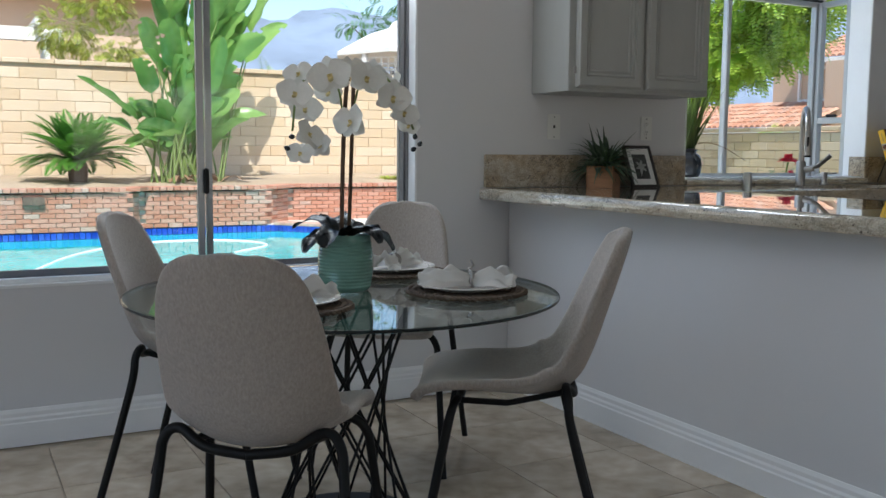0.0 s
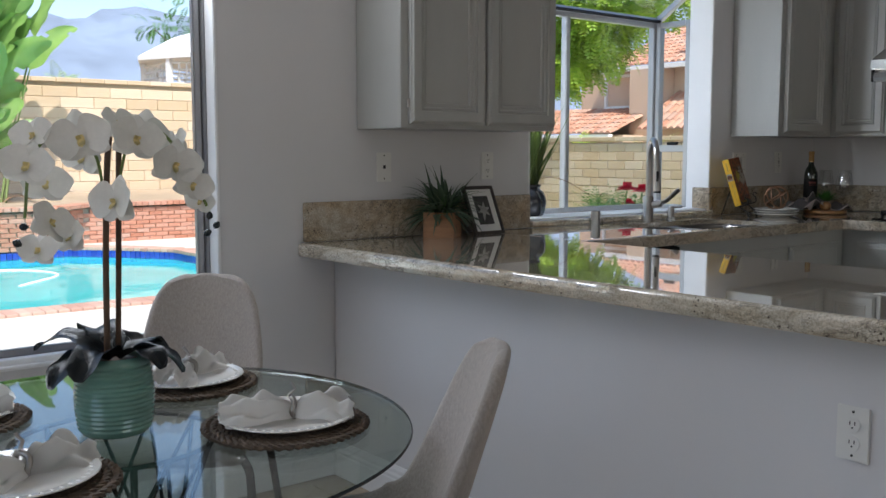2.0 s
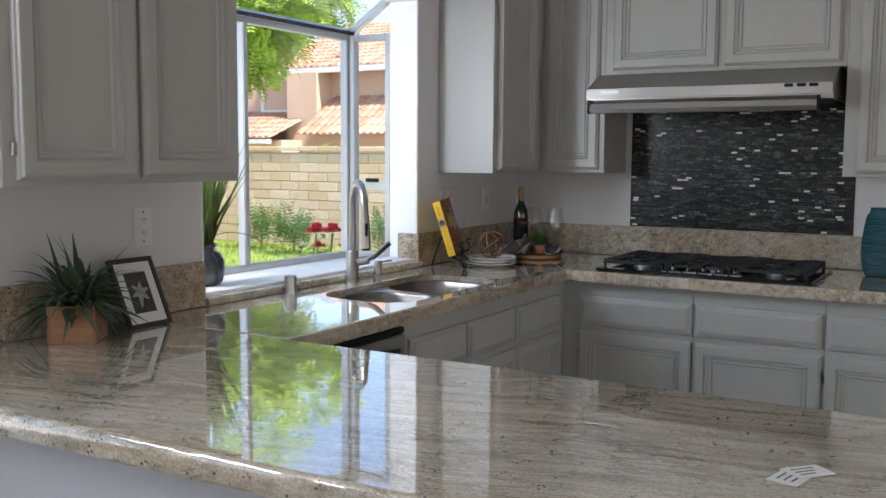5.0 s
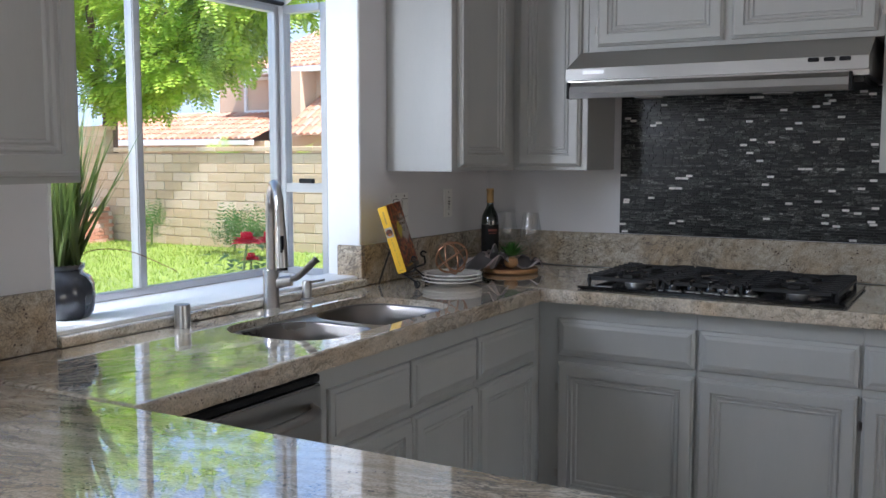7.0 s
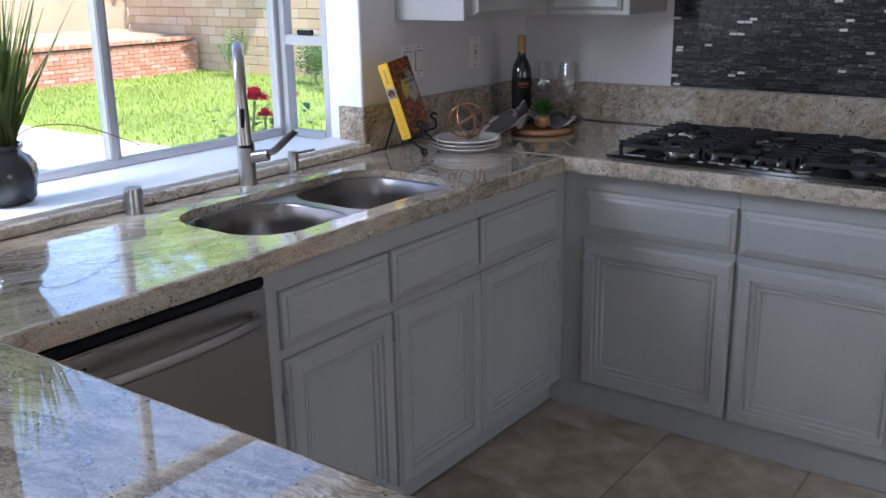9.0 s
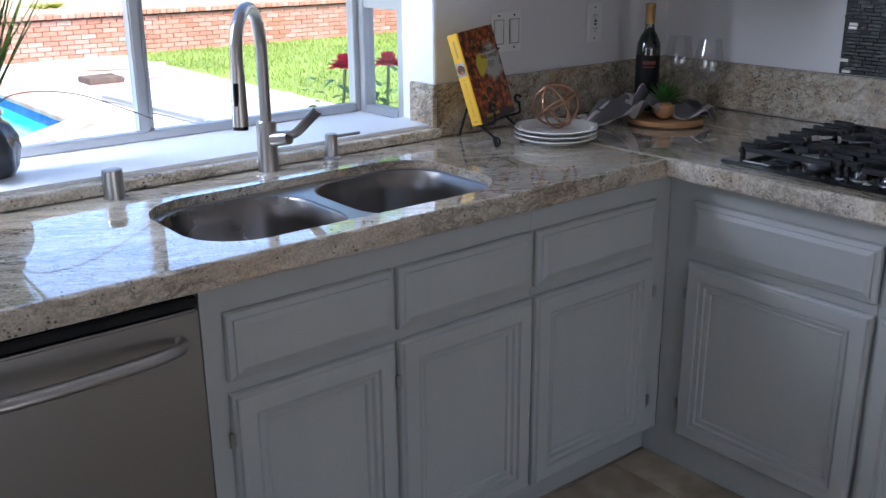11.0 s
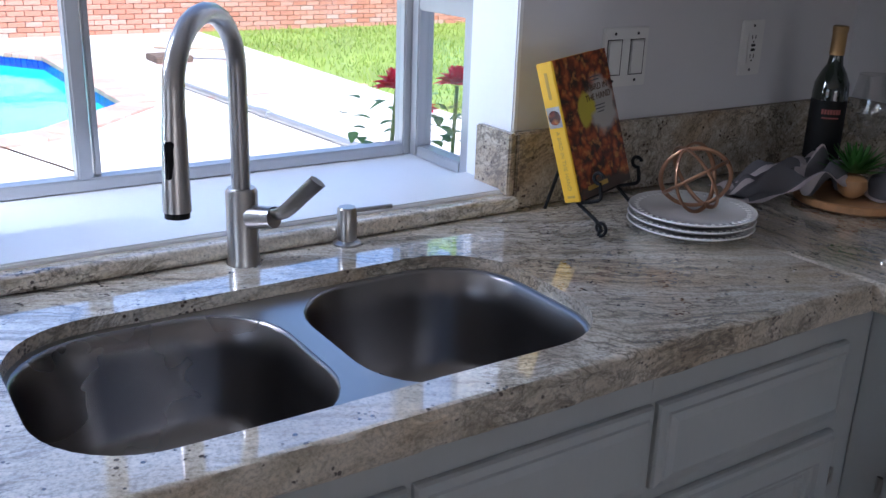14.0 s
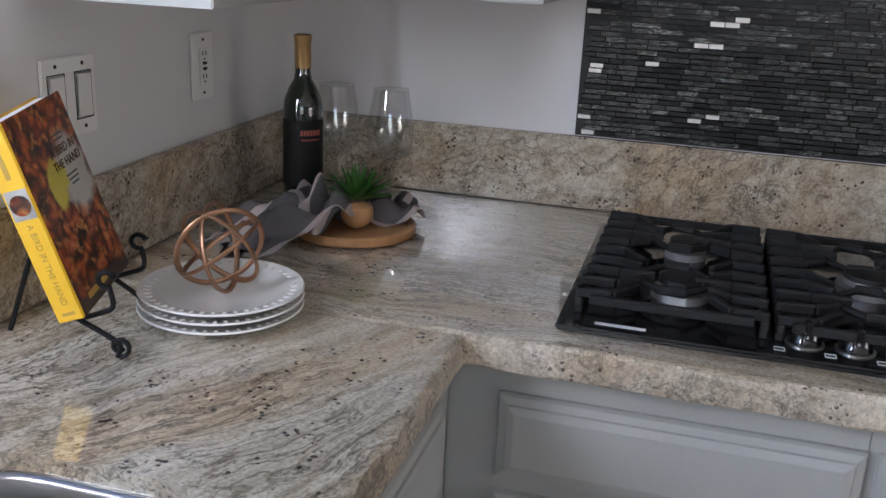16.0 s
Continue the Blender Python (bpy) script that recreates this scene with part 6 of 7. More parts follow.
writing("A BIRD IN", 0.0165, "brownprint", book, pose(0.118, 0.186, 0.0006), "dark printed title")
writing("THE HAND", 0.0165, "brownprint", book, pose(0.118, 0.169, 0.0006), "dark printed title")
for j, (w, y) in enumerate(((0.03, 0.205), (0.026, 0.199), (0.034, 0.153), (0.03, 0.147), (0.022, 0.141))):
    part("print_line", bx(0.118 - w / 2, 0.118 + w / 2, y - 0.001, y + 0.001, 0.0002, 0.0005), "ink", book)
part("print_line", bx(0.03, 0.095, 0.012, 0.020, 0.0002, 0.0006), "gold", book, "author line as a gold bar")
writing("A BIRD IN THE HAND", 0.011, "gold", book, pose(-0.0014, 0.075, -bt / 2, 0, -90, 0) @ pose(0, 0, 0, 0, 0, -90), "gold spine title")
part("print_line", bx(-0.0016, -0.0011, 0.185, 0.232, -bt / 2 - 0.003, -bt / 2 + 0.003), "gold", book, "author line as a gold bar")
part("print_line", bx(-0.0016, -0.0011, 0.008, 0.012, -bt / 2 - 0.008, -bt / 2 + 0.008), "gold", book)

easel = thing("book_easel", "black wrought-iron book easel with scrolled feet", "easel", at=pose(0, 0, 0))


def scroll(base, out_dir, r):
    """A little spiral in the upright plane of out_dir."""
    o = Vector(out_dir).normalized()
    return [Vector(base) + o * (r * (1 - a / 620) * math.sin(radians(a)) + r * 0.2) + Vector((0, 0, r + -r * (1 - a / 620) * math.cos(radians(a)))) for a in range(0, 430, 30)]


fwd = Vector((az.x, az.y, 0)).normalized()
for base in (BL + ax * 0.02, BL + ax * 0.15):
    foot = Vector((base.x, base.y, CT + 0.004)) + fwd * 0.03
    up = base + ay * 0.12 - az * (bt + 0.006)
    low = base - ay * 0.006 - az * (bt * 0.6)
    part("leg", tube(spline([up, base - az * (bt + 0.006) + ay * 0.02, low, foot + Vector((0, 0, 0.02)), foot], 6), 0.0035, 8), "black", easel, smooth=60)
    part("foot_scroll", tube(scroll(foot, fwd * 1.0, 0.014), 0.0032, 8), "black", easel, smooth=60)
    lip = base - ay * 0.006
    part("lip", tube(spline([low, lip + az * 0.006, lip + az * 0.028 + ay * 0.004, lip + az * 0.034 + ay * 0.03], 6) + [lip + az * (0.034 - 0.010 * math.sin(radians(a))) + ay * (0.03 + 0.010 - 0.010 * math.cos(radians(a))) for a in range(30, 300, 30)], 0.0035, 8), "black", easel, smooth=60)
part("cross_bar", tube([BL + ax * 0.02 - az * (bt * 0.6) - ay * 0.006, BL + ax * 0.15 - az * (bt * 0.6) - ay * 0.006], 0.003, 8), "black", easel)
part("back_leg", tube([BL + ax * 0.085 + ay * 0.12 - az * (bt + 0.007), (4.795, 3.585, CT + 0.004)], 0.0035, 8), "black", easel)
part("cross_bar", tube([BL + ax * 0.02 + ay * 0.12 - az * (bt + 0.007), BL + ax * 0.15 + ay * 0.12 - az * (bt + 0.007)], 0.003, 8), "black", easel)


def plate_at(m, r, label, group):
    p = thing("dinner_plate", label, "plate", group, at=m)
    part("dish", lathe([(r * 0.6, 0), (r * 0.62, 0.003), (r * 0.75, 0.006), (r * 0.98, 0.0145), (r, 0.0165), (r * 0.985, 0.0185), (r * 0.74, 0.0105), (r * 0.66, 0.0065), (r * 0.3, 0.005), (0.002, 0.005)], 64), "white_china", p, smooth=50)
    bm = bmesh.new()
    for i in range(44):
        a = 2 * math.pi * i / 44
        s = lathe([(0.0035, 0), (0.003, 0.0015), (0.0008, 0.0022)], 6)
        join(bm, s, pose(r * 0.885 * math.cos(a), r * 0.885 * math.sin(a), 0.0148, 0, 0, math.degrees(a)) @ Matrix.Diagonal((1.9, 1, 1, 1)))
    tagged(part("beading", bm, "white_china", p), "small raised beads round the rim", kind="stuff")
    return p


p0 = plate_at(pose(4.956, 3.362, CT + 0.001), 0.116, "white china plate with beaded rim, stacked", "stacked plates")
for k in (1, 2):
    copy_thing(p0, pose(4.956 + 0.001 * k, 3.362, CT + 0.001 + 0.0125 * k, 0, 0, 7 * k))
orb = thing("wire_orb", "antique copper wire orb lying on the stacked plates", "ornament", at=pose(4.956, 3.362, CT + 0.038 + 0.062))
R = 0.062
for k, (rx, rz) in enumerate(((78, 10), (62, 75), (70, 140), (35, 200))):
    m = pose(0, 0, 0, rx, 0, rz)
    part("ring", tube([m @ Vector((R * math.cos(a * math.pi / 20), R * math.sin(a * math.pi / 20), 0)) for a in range(40)], 0.0042, 8, True, flat=0.7), "copper", orb, smooth=60)

tray = thing("round_tray", "round pale wooden serving tray on the granite", "tray", at=pose(5.405, 3.335, CT + 0.001))
part("board", lathe([(0.108, 0), (0.114, 0.004), (0.114, 0.016), (0.110, 0.019), (0.103, 0.018), (0.1, 0.014)], 48), "bamboo", tray, smooth=40)
bottle = thing("wine_bottle", "dark green wine bottle with copper foil and dark label", "bottle", at=pose(5.462, 3.462, CT + 0.016))
part("glass", lathe([(0.034, 0), (0.037, 0.004), (0.037, 0.19), (0.035, 0.21), (0.026, 0.232), (0.0165, 0.248), (0.0145, 0.262), (0.0142, 0.315), (0.0155, 0.317), (0.0155, 0.325), (0.013, 0.327)], 36), "bottle", bottle, smooth=45)
part("foil", lathe([(0.0152, 0.268), (0.0150, 0.314), (0.0162, 0.316), (0.0162, 0.327), (0.0135, 0.3285), (0.001, 0.3285)], 32, False), "foil", bottle, "copper foil capsule", smooth=45)
part("label", lathe([(0.0374, 0.05), (0.0374, 0.175)], 36, False), "labeldark", bottle, "dark wine label", smooth=45)
bm = bmesh.new()
for k in range(7):
    a = radians(200 + k * 9)
    join(bm, bx(-0.0022, 0.0022, -0.0005, 0.0005, -0.005, 0.005), pose(0.0378 * math.cos(a), 0.0378 * math.sin(a), 0.152, 0, 0, math.degrees(a) - 90))
for k in range(9):
    a = radians(202 + k * 6)
    join(bm, bx(-0.0015, 0.0015, -0.0005, 0.0005, -0.0015, 0.0015), pose(0.0378 * math.cos(a), 0.0378 * math.sin(a), 0.139, 0, 0, math.degrees(a) - 90))
part("label_print", bm, "labelred", bottle, "faded red maker print as bars")


def wine_glass(m):
    g = thing("wine_glass", "clear stemmed wine glass on the worktop", "wine glass", "wine glasses", at=m)
    prof = [(0.033, 0), (0.033, 0.002), (0.012, 0.006), (0.0042, 0.014), (0.0036, 0.082), (0.006, 0.090), (0.024, 0.099), (0.040, 0.118), (0.047, 0.142), (0.0455, 0.17), (0.039, 0.205), (0.034, 0.235)]
    part("bowl_and_stem", lathe(prof, 36, False), "wineglass", g, smooth=60)
    part("rim", tube([(0.034 * math.cos(a * math.pi / 18), 0.034 * math.sin(a * math.pi / 18), 0.235) for a in range(36)], 0.0008, 6, True), "wineglass", g)
    return g


g0 = wine_glass(pose(5.600, 3.335, CT + 0.001))
copy_thing(g0, pose(5.600, 3.450, CT + 0.001, 0, 0, 40))

succ = thing("succulent", "small spiky green artificial succulent in a woven ball pot", "succulent", at=pose(5.375, 3.318, CT + 0.02))
part("pot", lathe([(0.012, 0), (0.024, 0.008), (0.03, 0.022), (0.027, 0.038), (0.016, 0.046)], 16), "bamboo", succ, "woven straw ball", smooth=40)
for i in range(46):
    bm = bmesh.new()
    a, e = i * 2.4, 0.1 + 1.4 * (i / 46)
    blade(bm, (0.006 * math.cos(a), 0.006 * math.sin(a), 0.05), (math.cos(a) * math.cos(e), math.sin(a) * math.cos(e), math.sin(e)), 0.078 - 0.02 * i / 46, 0.009, -0.2, 5, 0.5, 0.45)
    part("leaf", bm, "succulent", succ, smooth=70)


def cloth(name_part, parent, material, nx, ny, fn, label=""):
    """A sheet of cloth from a function of (u, v), with its own thickness and uv."""
    bm = bmesh.new()
    uv = bm.loops.layers.uv.new("uv")
    g = [[bm.verts.new(fn(i / (nx - 1), j / (ny - 1))) for j in range(ny)] for i in range(nx)]
    for i in range(nx - 1):
        for j in range(ny - 1):
            f = bm.faces.new((g[i][j], g[i + 1][j], g[i + 1][j + 1], g[i][j + 1]))
            for lp, (a, b) in zip(f.loops, ((i, j), (i + 1, j), (i + 1, j + 1), (i, j + 1))):
                lp[uv].uv = (a / (nx - 1), b / (ny - 1))
    bmesh.ops.solidify(bm, geom=bm.faces[:], thickness=0.0015)
    return part(name_part, bm, material, parent, label, smooth=70)


towel = thing("kitchen_towel", "crumpled grey kitchen towel with white stripes on the tray", "towel", at=pose(5.37, 3.375, CT + 0.003, 0, 0, -32))


def towel_fn(u, v):
    x, y = (u - 0.52) * 0.40, (v - 0.5) * 0.15
    ridge_h = 0.052 * math.exp(-(((u - 0.42) / 0.26) ** 2)) + 0.020 * math.exp(-(((u - 0.9) / 0.12) ** 2))
    fold = 0.020 * math.sin(u * 23 + v * 9) + 0.018 * math.sin(v * 17 - u * 13) + 0.026 * smooth_noise(u * 9, v * 6, 2.0) + 0.012 * math.sin(u * 41 + v * 19) * math.sin(v * 13 + u * 7)
    z = 0.018 + ridge_h + (0.55 + ridge_h * 10) * fold * (0.4 + 0.6 * math.sin(math.pi * v))
    edge_drop = max(0.0, 0.25 - u) * 0.11 + max(0.0, abs(v - 0.5) - 0.32) * 0.05
    return (x + 0.014 * math.sin(v * 11 + u * 4), y + 0.018 * math.sin(u * 13), max(0.0025 if u < 0.22 or v < 0.12 else 0.020, z - edge_drop))


cloth("cloth", towel, "towel", 60, 34, towel_fn)

jar = thing("ribbed_jar", "tall teal ribbed ceramic jar on the worktop", "jar", at=pose(5.56, 1.80, CT))
prof = [(0.05, 0), (0.058, 0.004)]
for i in range(46):
    z = 0.012 + 0.24 * i / 45
    r = 0.058 + 0.018 * math.sin(math.pi * min(1, z / 0.26) ** 0.8)
    prof.append((r + (0.002 if i % 2 else -0.001), z))
prof += [(0.048, 0.272), (0.044, 0.285), (0.047, 0.292), (0.04, 0.292), (0.036, 0.28)]
part("body", lathe(prof, 36), "teal", jar, smooth=30)

# ---------- table setting ----------
rt = random.Random(5)


def placemat(m):
    pm = thing("placemat", "round dark woven rattan placemat on the glass", "placemat", "placemats", at=m)
    part("backing", lathe([(0.155, 0.0), (0.157, 0.002), (0.155, 0.003)], 40), "rattan", pm)
    for k in range(9):
        r = 0.03 + k * 0.0165
        n = int(26 + k * 11)
        for ph in (0, 1):
            pts = [((r + 0.006 * math.sin(a * 2 * math.pi / n * (n // 4) + ph * math.pi) + rt.uniform(-0.001, 0.001)) * math.cos(2 * math.pi * a / n), (r + 0.006 * math.sin(a * 2 * math.pi / n * (n // 4) + ph * math.pi)) * math.sin(2 * math.pi * a / n), 0.006 + 0.003 * math.cos(a * 2 * math.pi / n * (n // 4) + ph * math.pi)) for a in range(n)]
            part("strand", tube(pts, 0.0045, 5, True), "rattan", pm)
    return pm


def napkin(m):
    nk = thing("napkin", "white fringed linen napkin gathered in a metal ring", "napkin", "napkins", at=m)

    def fn(u, v):
        s = (u - 0.56) / (0.56 if u < 0.56 else 0.44)
        q = abs(s)
        w = v * 2 - 1
        wide = 0.014 + 0.072 * q ** 0.75 * (1 - 0.22 * q ** 5)
        puff = 0.018 + 0.022 * math.sin(math.pi * min(1, q * 0.9) ** 0.7)
        crown = max(0.0, 1 - abs(w) ** 2.4)
        pleat = 0.011 * min(1, q * 2.5) * math.sin(w * 11 + 3 * smooth_noise(u * 4, v * 3, 7.0)) * (0.15 + 0.85 * crown)
        soft = 0.024 * min(1, q * 2) * smooth_noise(u * 6 + 2, v * 5, 4.0) + 0.009 * q * smooth_noise(u * 14, v * 10, 1.0)
        ragged = 0.016 * smooth_noise(v * 24, 0.3 * u, 2.0) * q ** 6 * (1 if s > 0 else -1)
        x = (u - 0.5) * 0.27 + ragged - 0.012 * s * w * w
        return (x, wide * w, max(0.004, 0.006 + puff * crown + pleat + soft * (0.25 + 0.75 * crown)))
    cloth("linen", nk, "napkin", 48, 56, fn)
    part("ring", tube([(0.0135 + 0.003 * math.sin(a), 0.021 * math.cos(a * math.pi / 10), 0.024 + 0.02 * math.sin(a * math.pi / 10)) for a in range(20)], 0.0055, 8, True), "nickel", nk, "twisted metal napkin ring", smooth=60)
    part("twig", tube([(0.004, -0.01, 0.05), (0.02, 0.004, 0.06), (0.012, 0.012, 0.074)], 0.0035, 6), "nickel", nk, smooth=60)
    return nk


SETS = [(1.385, 2.24, -26), (1.37, 2.70, 40), (0.85, 2.20, 20), (0.835, 2.69, -12)]
for k, (x, y, a) in enumerate(SETS):
    if k == 0:
        pm0 = placemat(pose(x, y, TZ + 0.001, 0, 0, a))
        pl0 = plate_at(pose(x, y, TZ + 0.011, 0, 0, a), 0.137, "white china plate with beaded rim on a placemat", "table plates")
        nk0 = napkin(pose(x, y, TZ + 0.017, 0, 0, a))
    else:
        copy_thing(pm0, pose(x, y, TZ + 0.001, 0, 0, a))
        copy_thing(pl0, pose(x, y, TZ + 0.011, 0, 0, a))
        copy_thing(nk0, pose(x, y, TZ + 0.017, 0, 0, a))

# ---------- orchid ----------
orch = thing("orchid", "white artificial orchid in a celadon green ribbed vase", "orchid", at=pose(1.10, 2.425, TZ + 0.001))
prof = [(0.06, 0), (0.066, 0.004)]
for i in range(30):
    z = 0.01 + 0.135 * i / 29
    prof.append((0.069 + 0.008 * math.sin(math.pi * min(1.0, z / 0.15)) + (0.0016 if i % 2 else 0), z))
prof += [(0.070, 0.152), (0.066, 0.158), (0.062, 0.155), (0.06, 0.14)]
vase = part("vase", lathe(prof, 40), "celadon", orch, "celadon green glazed ribbed vase", smooth=35)
part("moss", lathe([(0.058, 0.13), (0.05, 0.145), (0.02, 0.15), (0.002, 0.15)], 20), "stem", orch, "brown bark chips")
for a, ln, e, tw in ((195, 0.125, 0.75, 0), (345, 0.12, 0.7, 0), (25, 0.11, 0.9, 0.3), (150, 0.13, 1.1, -0.3), (222, 0.11, 0.85, 0), (300, 0.10, 0.9, 0), (90, 0.13, 1.1, 0)):
    bm = bmesh.new()
    paddle(bm, (0.02 * math.cos(radians(a)), 0.02 * math.sin(radians(a)), 0.15), (math.cos(radians(a)) * math.cos(e), math.sin(radians(a)) * math.cos(e), math.sin(e)), ln * 1.15, 0.031, 2.2, tw, 1)
    bmesh.ops.solidify(bm, geom=bm.faces[:], thickness=0.003)
    part("leaf", bm, "darkleaf", orch, "glossy blackish leaf", smooth=70)
stem_a = spline([(-0.012, 0, 0.14), (-0.008, 0.0, 0.35), (0.0, 0.0, 0.52), (0.008, 0.0, 0.60)], 6)
stem_b = spline([(0.014, 0.012, 0.14), (0.022, 0.012, 0.36), (0.028, 0.012, 0.54), (0.032, 0.01, 0.64)], 6)
part("stake", tube(stem_a, 0.0065, 8), "stem", orch, smooth=60)
part("stake", tube(stem_b, 0.006, 8), "stem", orch, smooth=60)
spray_a = spline([(-0.004, 0.0, 0.45), (-0.03, -0.02, 0.56), (-0.09, -0.03, 0.60), (-0.15, -0.04, 0.55), (-0.17, -0.05, 0.44)], 6)
spray_b = spline([(0.026, 0.01, 0.50), (0.05, -0.01, 0.60), (0.10, -0.03, 0.60), (0.15, -0.04, 0.53), (0.185, -0.05, 0.45)], 6)
part("spray", tube(spray_a, 0.003, 6), "stalk", orch, smooth=60)
part("spray", tube(spray_b, 0.003, 6), "stalk", orch, smooth=60)


def petal(bm, d, side, nrm, length, width, cup):
    rows = []
    for i in range(7):
        f = i / 6
        w = width * math.sin(math.pi * (0.10 + 0.86 * f ** 0.9))
        c = d * length * f + nrm * cup * f * f
        rows.append([bm.verts.new(c + side * w * s + nrm * (0.22 * w * s * s)) for s in (-1, -0.5, 0, 0.5, 1)])
    for a, b in zip(rows, rows[1:]):
        for j in range(4):
            bm.faces.new((a[j], a[j + 1], b[j + 1], b[j]))


def blossom(m, s, parent):
    bm = bmesh.new()
    for ang, ln, wd in ((90, 0.9, 0.42), (215, 0.85, 0.40), (325, 0.85, 0.40), (12, 1.0, 0.62), (168, 1.0, 0.62)):
        d = Vector((math.cos(radians(ang)), 0, math.sin(radians(ang))))
        side = Vector((-d.z, 0, d.x))
        petal(bm, d, side, Vector((0, -1 if ln == 1.0 else 0.6, 0)), s * ln, s * wd, s * 0.26)
    fl = part("blossom", bm, "petal", parent, "white orchid blossom", smooth=80, at=m)
    bm = bmesh.new()
    for ang, ln in ((250, 0.32), (290, 0.32), (270, 0.36), (40, 0.2), (140, 0.2)):
        d = Vector((math.cos(radians(ang)) * 0.8, -0.5, math.sin(radians(ang)) * 0.8)).normalized()
        petal(bm, d, Vector((-d.z, 0, d.x)).normalized(), Vector((0, -1, 0)), s * ln * 0.85, s * 0.09, s * 0.05)
    part("throat", bm, "petalwarm", fl, "yellow speckled throat", smooth=80)


SPOTS = [(-0.165, -0.06, 0.535, 0.052), (-0.125, -0.05, 0.43, 0.05), (-0.07, -0.07, 0.585, 0.062), (-0.012, -0.075, 0.465, 0.06), (0.045, -0.04, 0.585, 0.056), (0.11, -0.07, 0.535, 0.056), (0.15, -0.06, 0.495, 0.046), (-0.115, 0.01, 0.50, 0.05), (0.085, 0.02, 0.60, 0.052), (-0.14, -0.02, 0.59, 0.045), (-0.035, 0.03, 0.55, 0.05), (0.175, -0.04, 0.46, 0.034), (-0.15, -0.055, 0.38, 0.04), (0.13, -0.03, 0.575, 0.044), (-0.09, -0.05, 0.40, 0.042), (0.02, -0.01, 0.615, 0.046)]
for k, (x, y, z, s) in enumerate(SPOTS):
    blossom(pose(x, y, z, rt.uniform(-30, 18), rt.uniform(-25, 25), -22 + rt.uniform(-50, 50)), s, orch)
for k, (x, y, z) in enumerate(((0.19, -0.05, 0.43), (0.205, -0.05, 0.41), (0.185, -0.05, 0.395), (-0.175, -0.06, 0.425), (-0.185, -0.05, 0.395))):
    part("bud", lathe([(0.002, -0.008), (0.007, -0.003), (0.007, 0.003), (0.002, 0.009)], 10), "darkleaf", orch, "small dark bud", at=pose(x, y, z, 20, 30 * k, 0), smooth=60)

# ---------- pieces of walls and pavements ----------
brick_me = piece_mesh("brick", 0.196, 0.04, 0.058, 0.004, "brick")
cap_me = piece_mesh("cap_brick", 0.095, 0.30, 0.06, 0.006, "brick")
half_me = piece_mesh("brick_end", 0.092, 0.04, 0.058, 0.004, "brick")
tile_me = piece_mesh("pool_tile", 0.070, 0.02, 0.10, 0.003, "pooltile")
face_ob = setting(new("planter_face"), "red brick face of the raised planter beside the pool", "brick wall")
joined = bmesh.new()
count = 0


def along(p, q, step):
    d = math.dist(p, q)
    k = max(1, int(round(d / step)))
    turn = math.degrees(math.atan2(q[1] - p[1], q[0] - p[0]))
    return k, turn, [(p[0] + (q[0] - p[0]) * (i + 0.5) / k, p[1] + (q[1] - p[1]) * (i + 0.5) / k) for i in range(k)]


for p, q in zip(FACE, FACE[1:]):
    for row in range(8):
        z = -0.075 + row * 0.0655
        k, turn, spots = along(p, q, 0.206)
        for x, y in spots:
            x += (0.1 if row % 2 and k > 8 else 0.0) * math.cos(radians(turn))
            if x > 13.25 or x < -3:
                continue
            if 3.2 < x < 8.6 and count < 300:
                place_piece("brick", brick_me, face_ob, x, y, z, turn)
                count += 1
            else:
                b = bx(-0.098, 0.098, -0.02, 0.02, -0.029, 0.029)
                join(joined, b, pose(x, y, z, 0, 0, turn + rng.uniform(-0.3, 0.3)))
    k, turn, spots = along(p, q, 0.10)
    for x, y in spots:
        if -2 < x < 13.2:
            join(joined, bx(-0.046, 0.046, -0.15, 0.13, -0.03, 0.03, 0.006, 1), pose(x - 0.08 * math.sin(radians(turn)) * -1, y + 0.08, 0.475, 0, 0, turn))
tagged(part("bricks", joined, "brick", face_ob), "further red bricks and cap course", kind="stuff")
# waterline tiles, then coping
band = setting(new("waterline_band"), "band of blue glazed waterline tiles", "tile band")
edge = [(POOL[i], POOL[i + 1]) for i in range(3, len(POOL) - 1)]
n_t = 0
for p, q in edge:
    k, turn, spots = along(p, q, 0.076)
    for x, y in spots:
        if x > -0.6 and n_t < 300:
            off = Vector((math.sin(radians(turn)), -math.cos(radians(turn)))) * -0.012
            place_piece("tile", tile_me, band, x + off.x * 1.0, y + off.y, GZ - 0.068, turn)
            n_t += 1
cope = setting(new("pool_coping"), "pinkish brick coping round the pool", "coping")
cope_me = piece_mesh("coping_brick", 0.098, 0.30, 0.05, 0.006, "coping")
for p, q in [(POOL[i], POOL[i + 1]) for i in range(0, 6)]:
    k, turn, spots = along(p, q, 0.103)
    for x, y in spots:
        if x > 0.1:
            place_piece("coping_brick", cope_me, cope, x + 0.12 * math.sin(radians(turn)), y - 0.12 * math.cos(radians(turn)), GZ + 0.003, turn)
bands = setting(new("deck_band"), "brick bands set in the deck", "brick band")
for p, q in (((5.95, 10.15), (8.1, 10.35)), ((5.95, 12.2), (8.1, 12.35))):
    k, turn, spots = along(p, q, 0.205)
    for x, y in spots:
        place_piece("band_brick", cope_me, bands, x, y, GZ - 0.02, turn + 90)
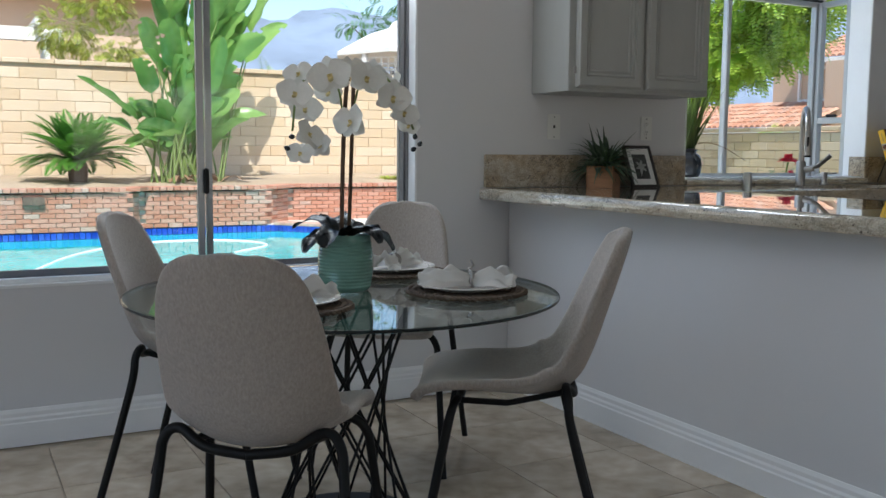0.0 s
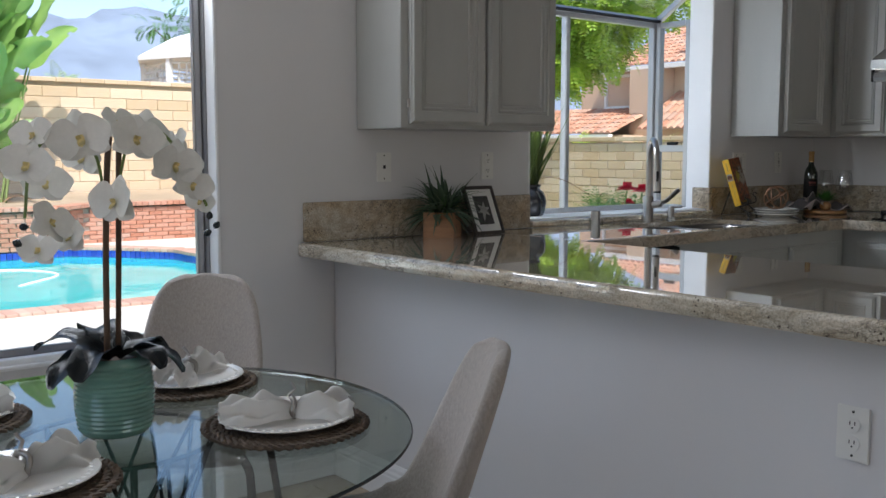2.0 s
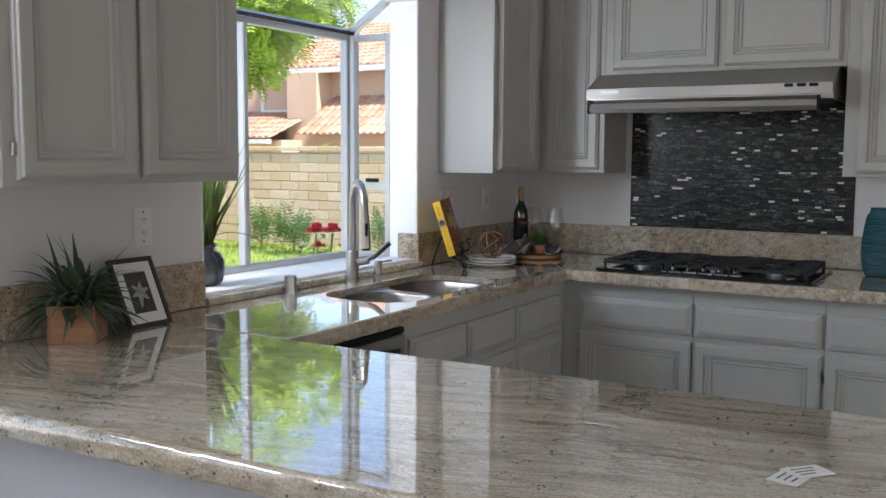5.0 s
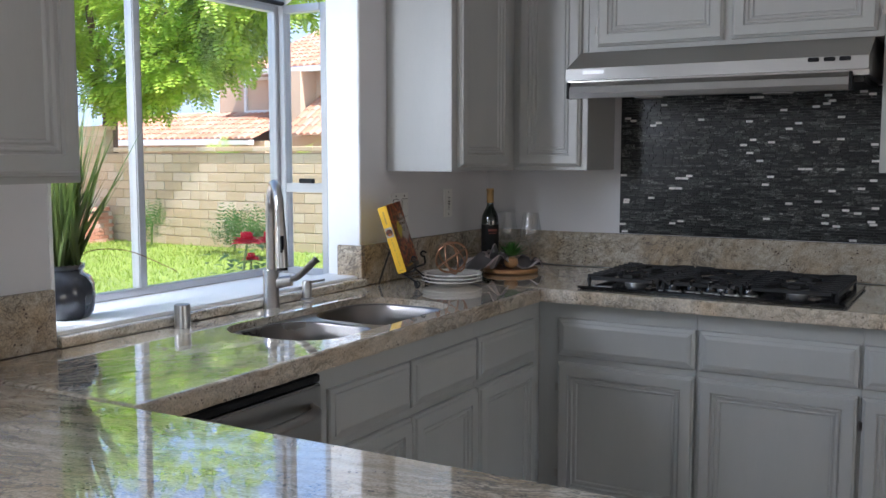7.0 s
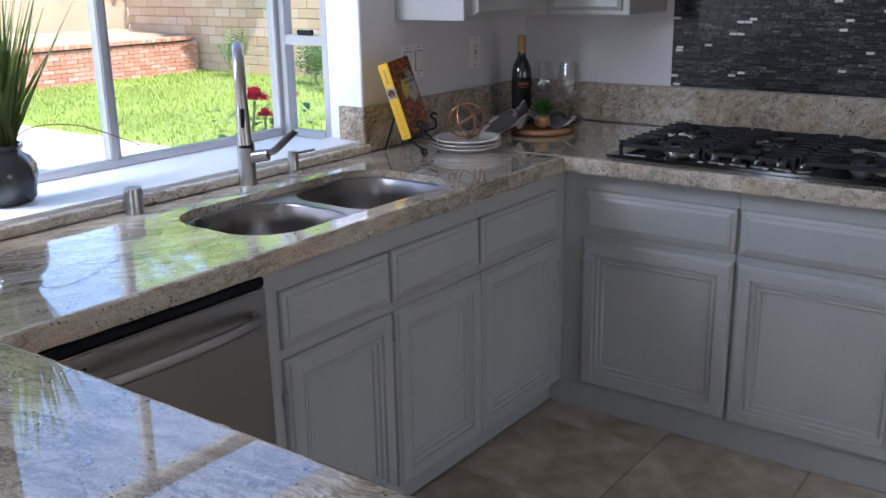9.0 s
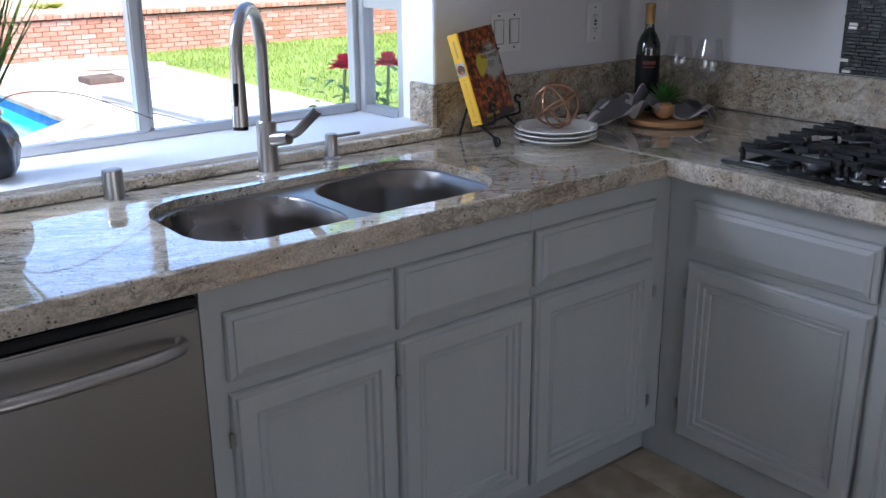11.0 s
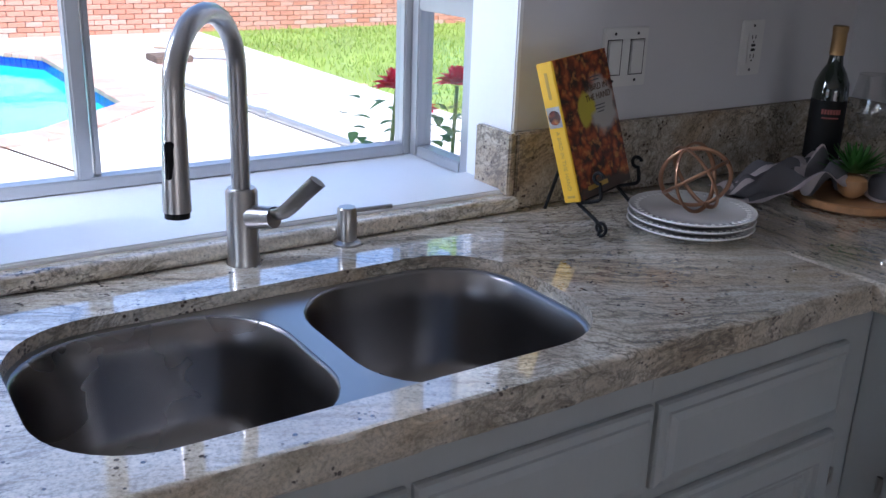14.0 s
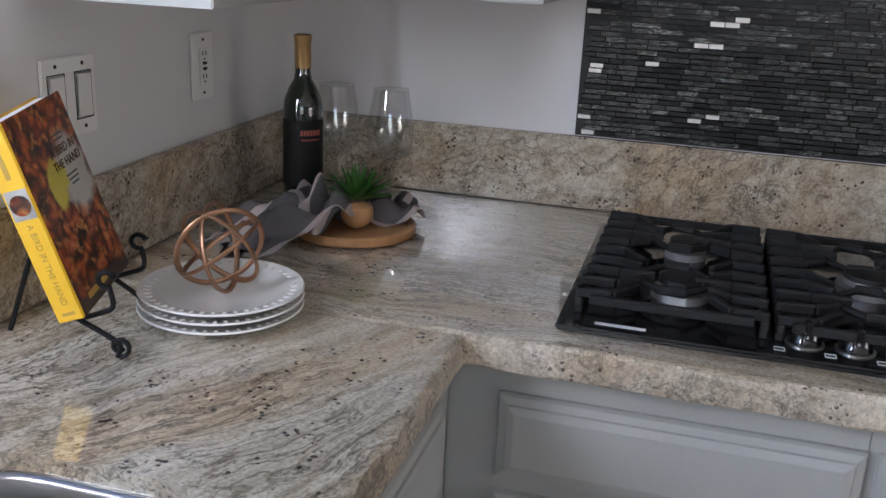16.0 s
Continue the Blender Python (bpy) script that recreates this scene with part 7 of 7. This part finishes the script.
# block walls
block_me = piece_mesh("block", 0.392, 0.14, 0.146, 0.008, "block")
long_me = piece_mesh("block", 0.553, 0.14, 0.172, 0.007, "block")
cap2_me = piece_mesh("cap_block", 0.395, 0.22, 0.075, 0.008, "block")
nw = setting(new("yard_wall_north"), "tan concrete block wall behind the planting bed", "block wall")
part("core", bx(-8, 13.4, 17.02, 17.14, -0.4, 2.44), "wallmortar", nw)
for row in range(11):
    z = 0.50 + row * 0.1775
    for i in range(18):
        x = -0.7 + i * 0.56 + (0.28 if row % 2 else 0)
        if x < 8.95:
            place_piece("block", long_me, nw, x, 17.07, z, 0)
for i in range(36):
    place_piece("cap_block", cap2_me, nw, -0.8 + i * 0.4, 17.08, 2.47, 0)
ew = setting(new("yard_wall_east"), "weathered tan concrete block wall along the lawn", "block wall")
part("core", bx(13.42, 13.55, 3.8, 17.0, -0.4, 1.44), "wallmortar", ew)
for row in range(10):
    z = -0.03 + row * 0.153
    for i in range(27):
        y = 6.4 + i * 0.4 + (0.2 if row % 2 else 0)
        if z < 1.44:
            place_piece("block", block_me, ew, 13.47, y, z, 90)
for i in range(23):
    place_piece("cap_block", cap2_me, ew, 13.48, 6.0 + i * 0.4, 1.50, 90)
for row in range(3):
    for i in range(3):
        place_piece("block", block_me, ew, 13.47, 15.46 + i * 0.4 + (0.06 if row % 2 else 0), 1.50 + row * 0.153, 90)
for y0, y1, top in ((15.25, 16.55, 1.92), (16.56, 16.80, 2.13), (16.81, 16.98, 2.33)):
    part("raised_end", bx(13.425, 13.60, y0, y1, -0.4, top - 0.07, 0.008), "wallmortar", ew, "stepped block end of the wall")
    part("cap_block", bx(13.37, 13.66, y0 - 0.02, y1 - 0.03, top - 0.068, top, 0.008), "block", ew)
# floor tiles
SIZE = 0.457
tile2 = piece_mesh("floor_tile", SIZE - 0.003, SIZE - 0.003, 0.012, 0.0015, "travertine")
for i in range(17):
    for j in range(15):
        x, y = WW + 0.12 + SIZE * (i + 0.5), WN - 0.07 - SIZE * (j + 0.5)
        if x < WE - 0.1 and y > WS + 0.1:
            ob = new("floor_tile", tile2)
            ob.parent = floor
            ob.matrix_basis = pose(x, y, -0.006, 0, 0, rng.choice((0, 90, 180, 270)))
# mosaic behind the cooktop
mos = setting(new("mosaic_panel"), "dark slate and glass strip mosaic behind the cooktop", "tile panel")
part("backing", bx(WE - 0.005, WE - 0.001, 1.936, 2.99, ST + 0.002, 1.655), "dark", mos)
strip = [[piece_mesh("strip", w, 0.008, 0.0088, 0.0009, m) for w in (0.026, 0.04, 0.056)] for m in ("slate", "slate_b", "slate_c", "accent")]
rest = {0: bmesh.new(), 1: bmesh.new(), 2: bmesh.new(), 3: bmesh.new()}
made = 0
z = ST + 0.011
while z < 1.65:
    y = 2.988 - rng.uniform(0, 0.02)
    while y > 1.945:
        wi = rng.choice((0, 1, 1, 2))
        w = (0.026, 0.04, 0.056)[wi]
        kind = 3 if (rng.random() < 0.19 and wi == 0) else rng.choice((0, 0, 1, 1, 2))
        yy = y - w / 2
        if yy - w / 2 < 1.938:
            break
        if y > 2.45 and z < 1.26 and made < 300:
            ob = new("strip", strip[kind][wi])
            ob.parent = mos
            ob.matrix_basis = pose(WE - 0.009 - (0.002 if kind == 3 else rng.uniform(0, 0.0015)), yy, z, 0, 0, 90)
            made += 1
        else:
            bx(WE - 0.014, WE - 0.0045, yy - w / 2, yy + w / 2, z - 0.0044, z + 0.0044, bm=rest[kind])
        y -= w + 0.0018
    z += 0.0104
for k, m in ((0, "slate"), (1, "slate_b"), (2, "slate_c"), (3, "accent")):
    tagged(part("strips", rest[k], m, mos), "further mosaic strips", kind="stuff")
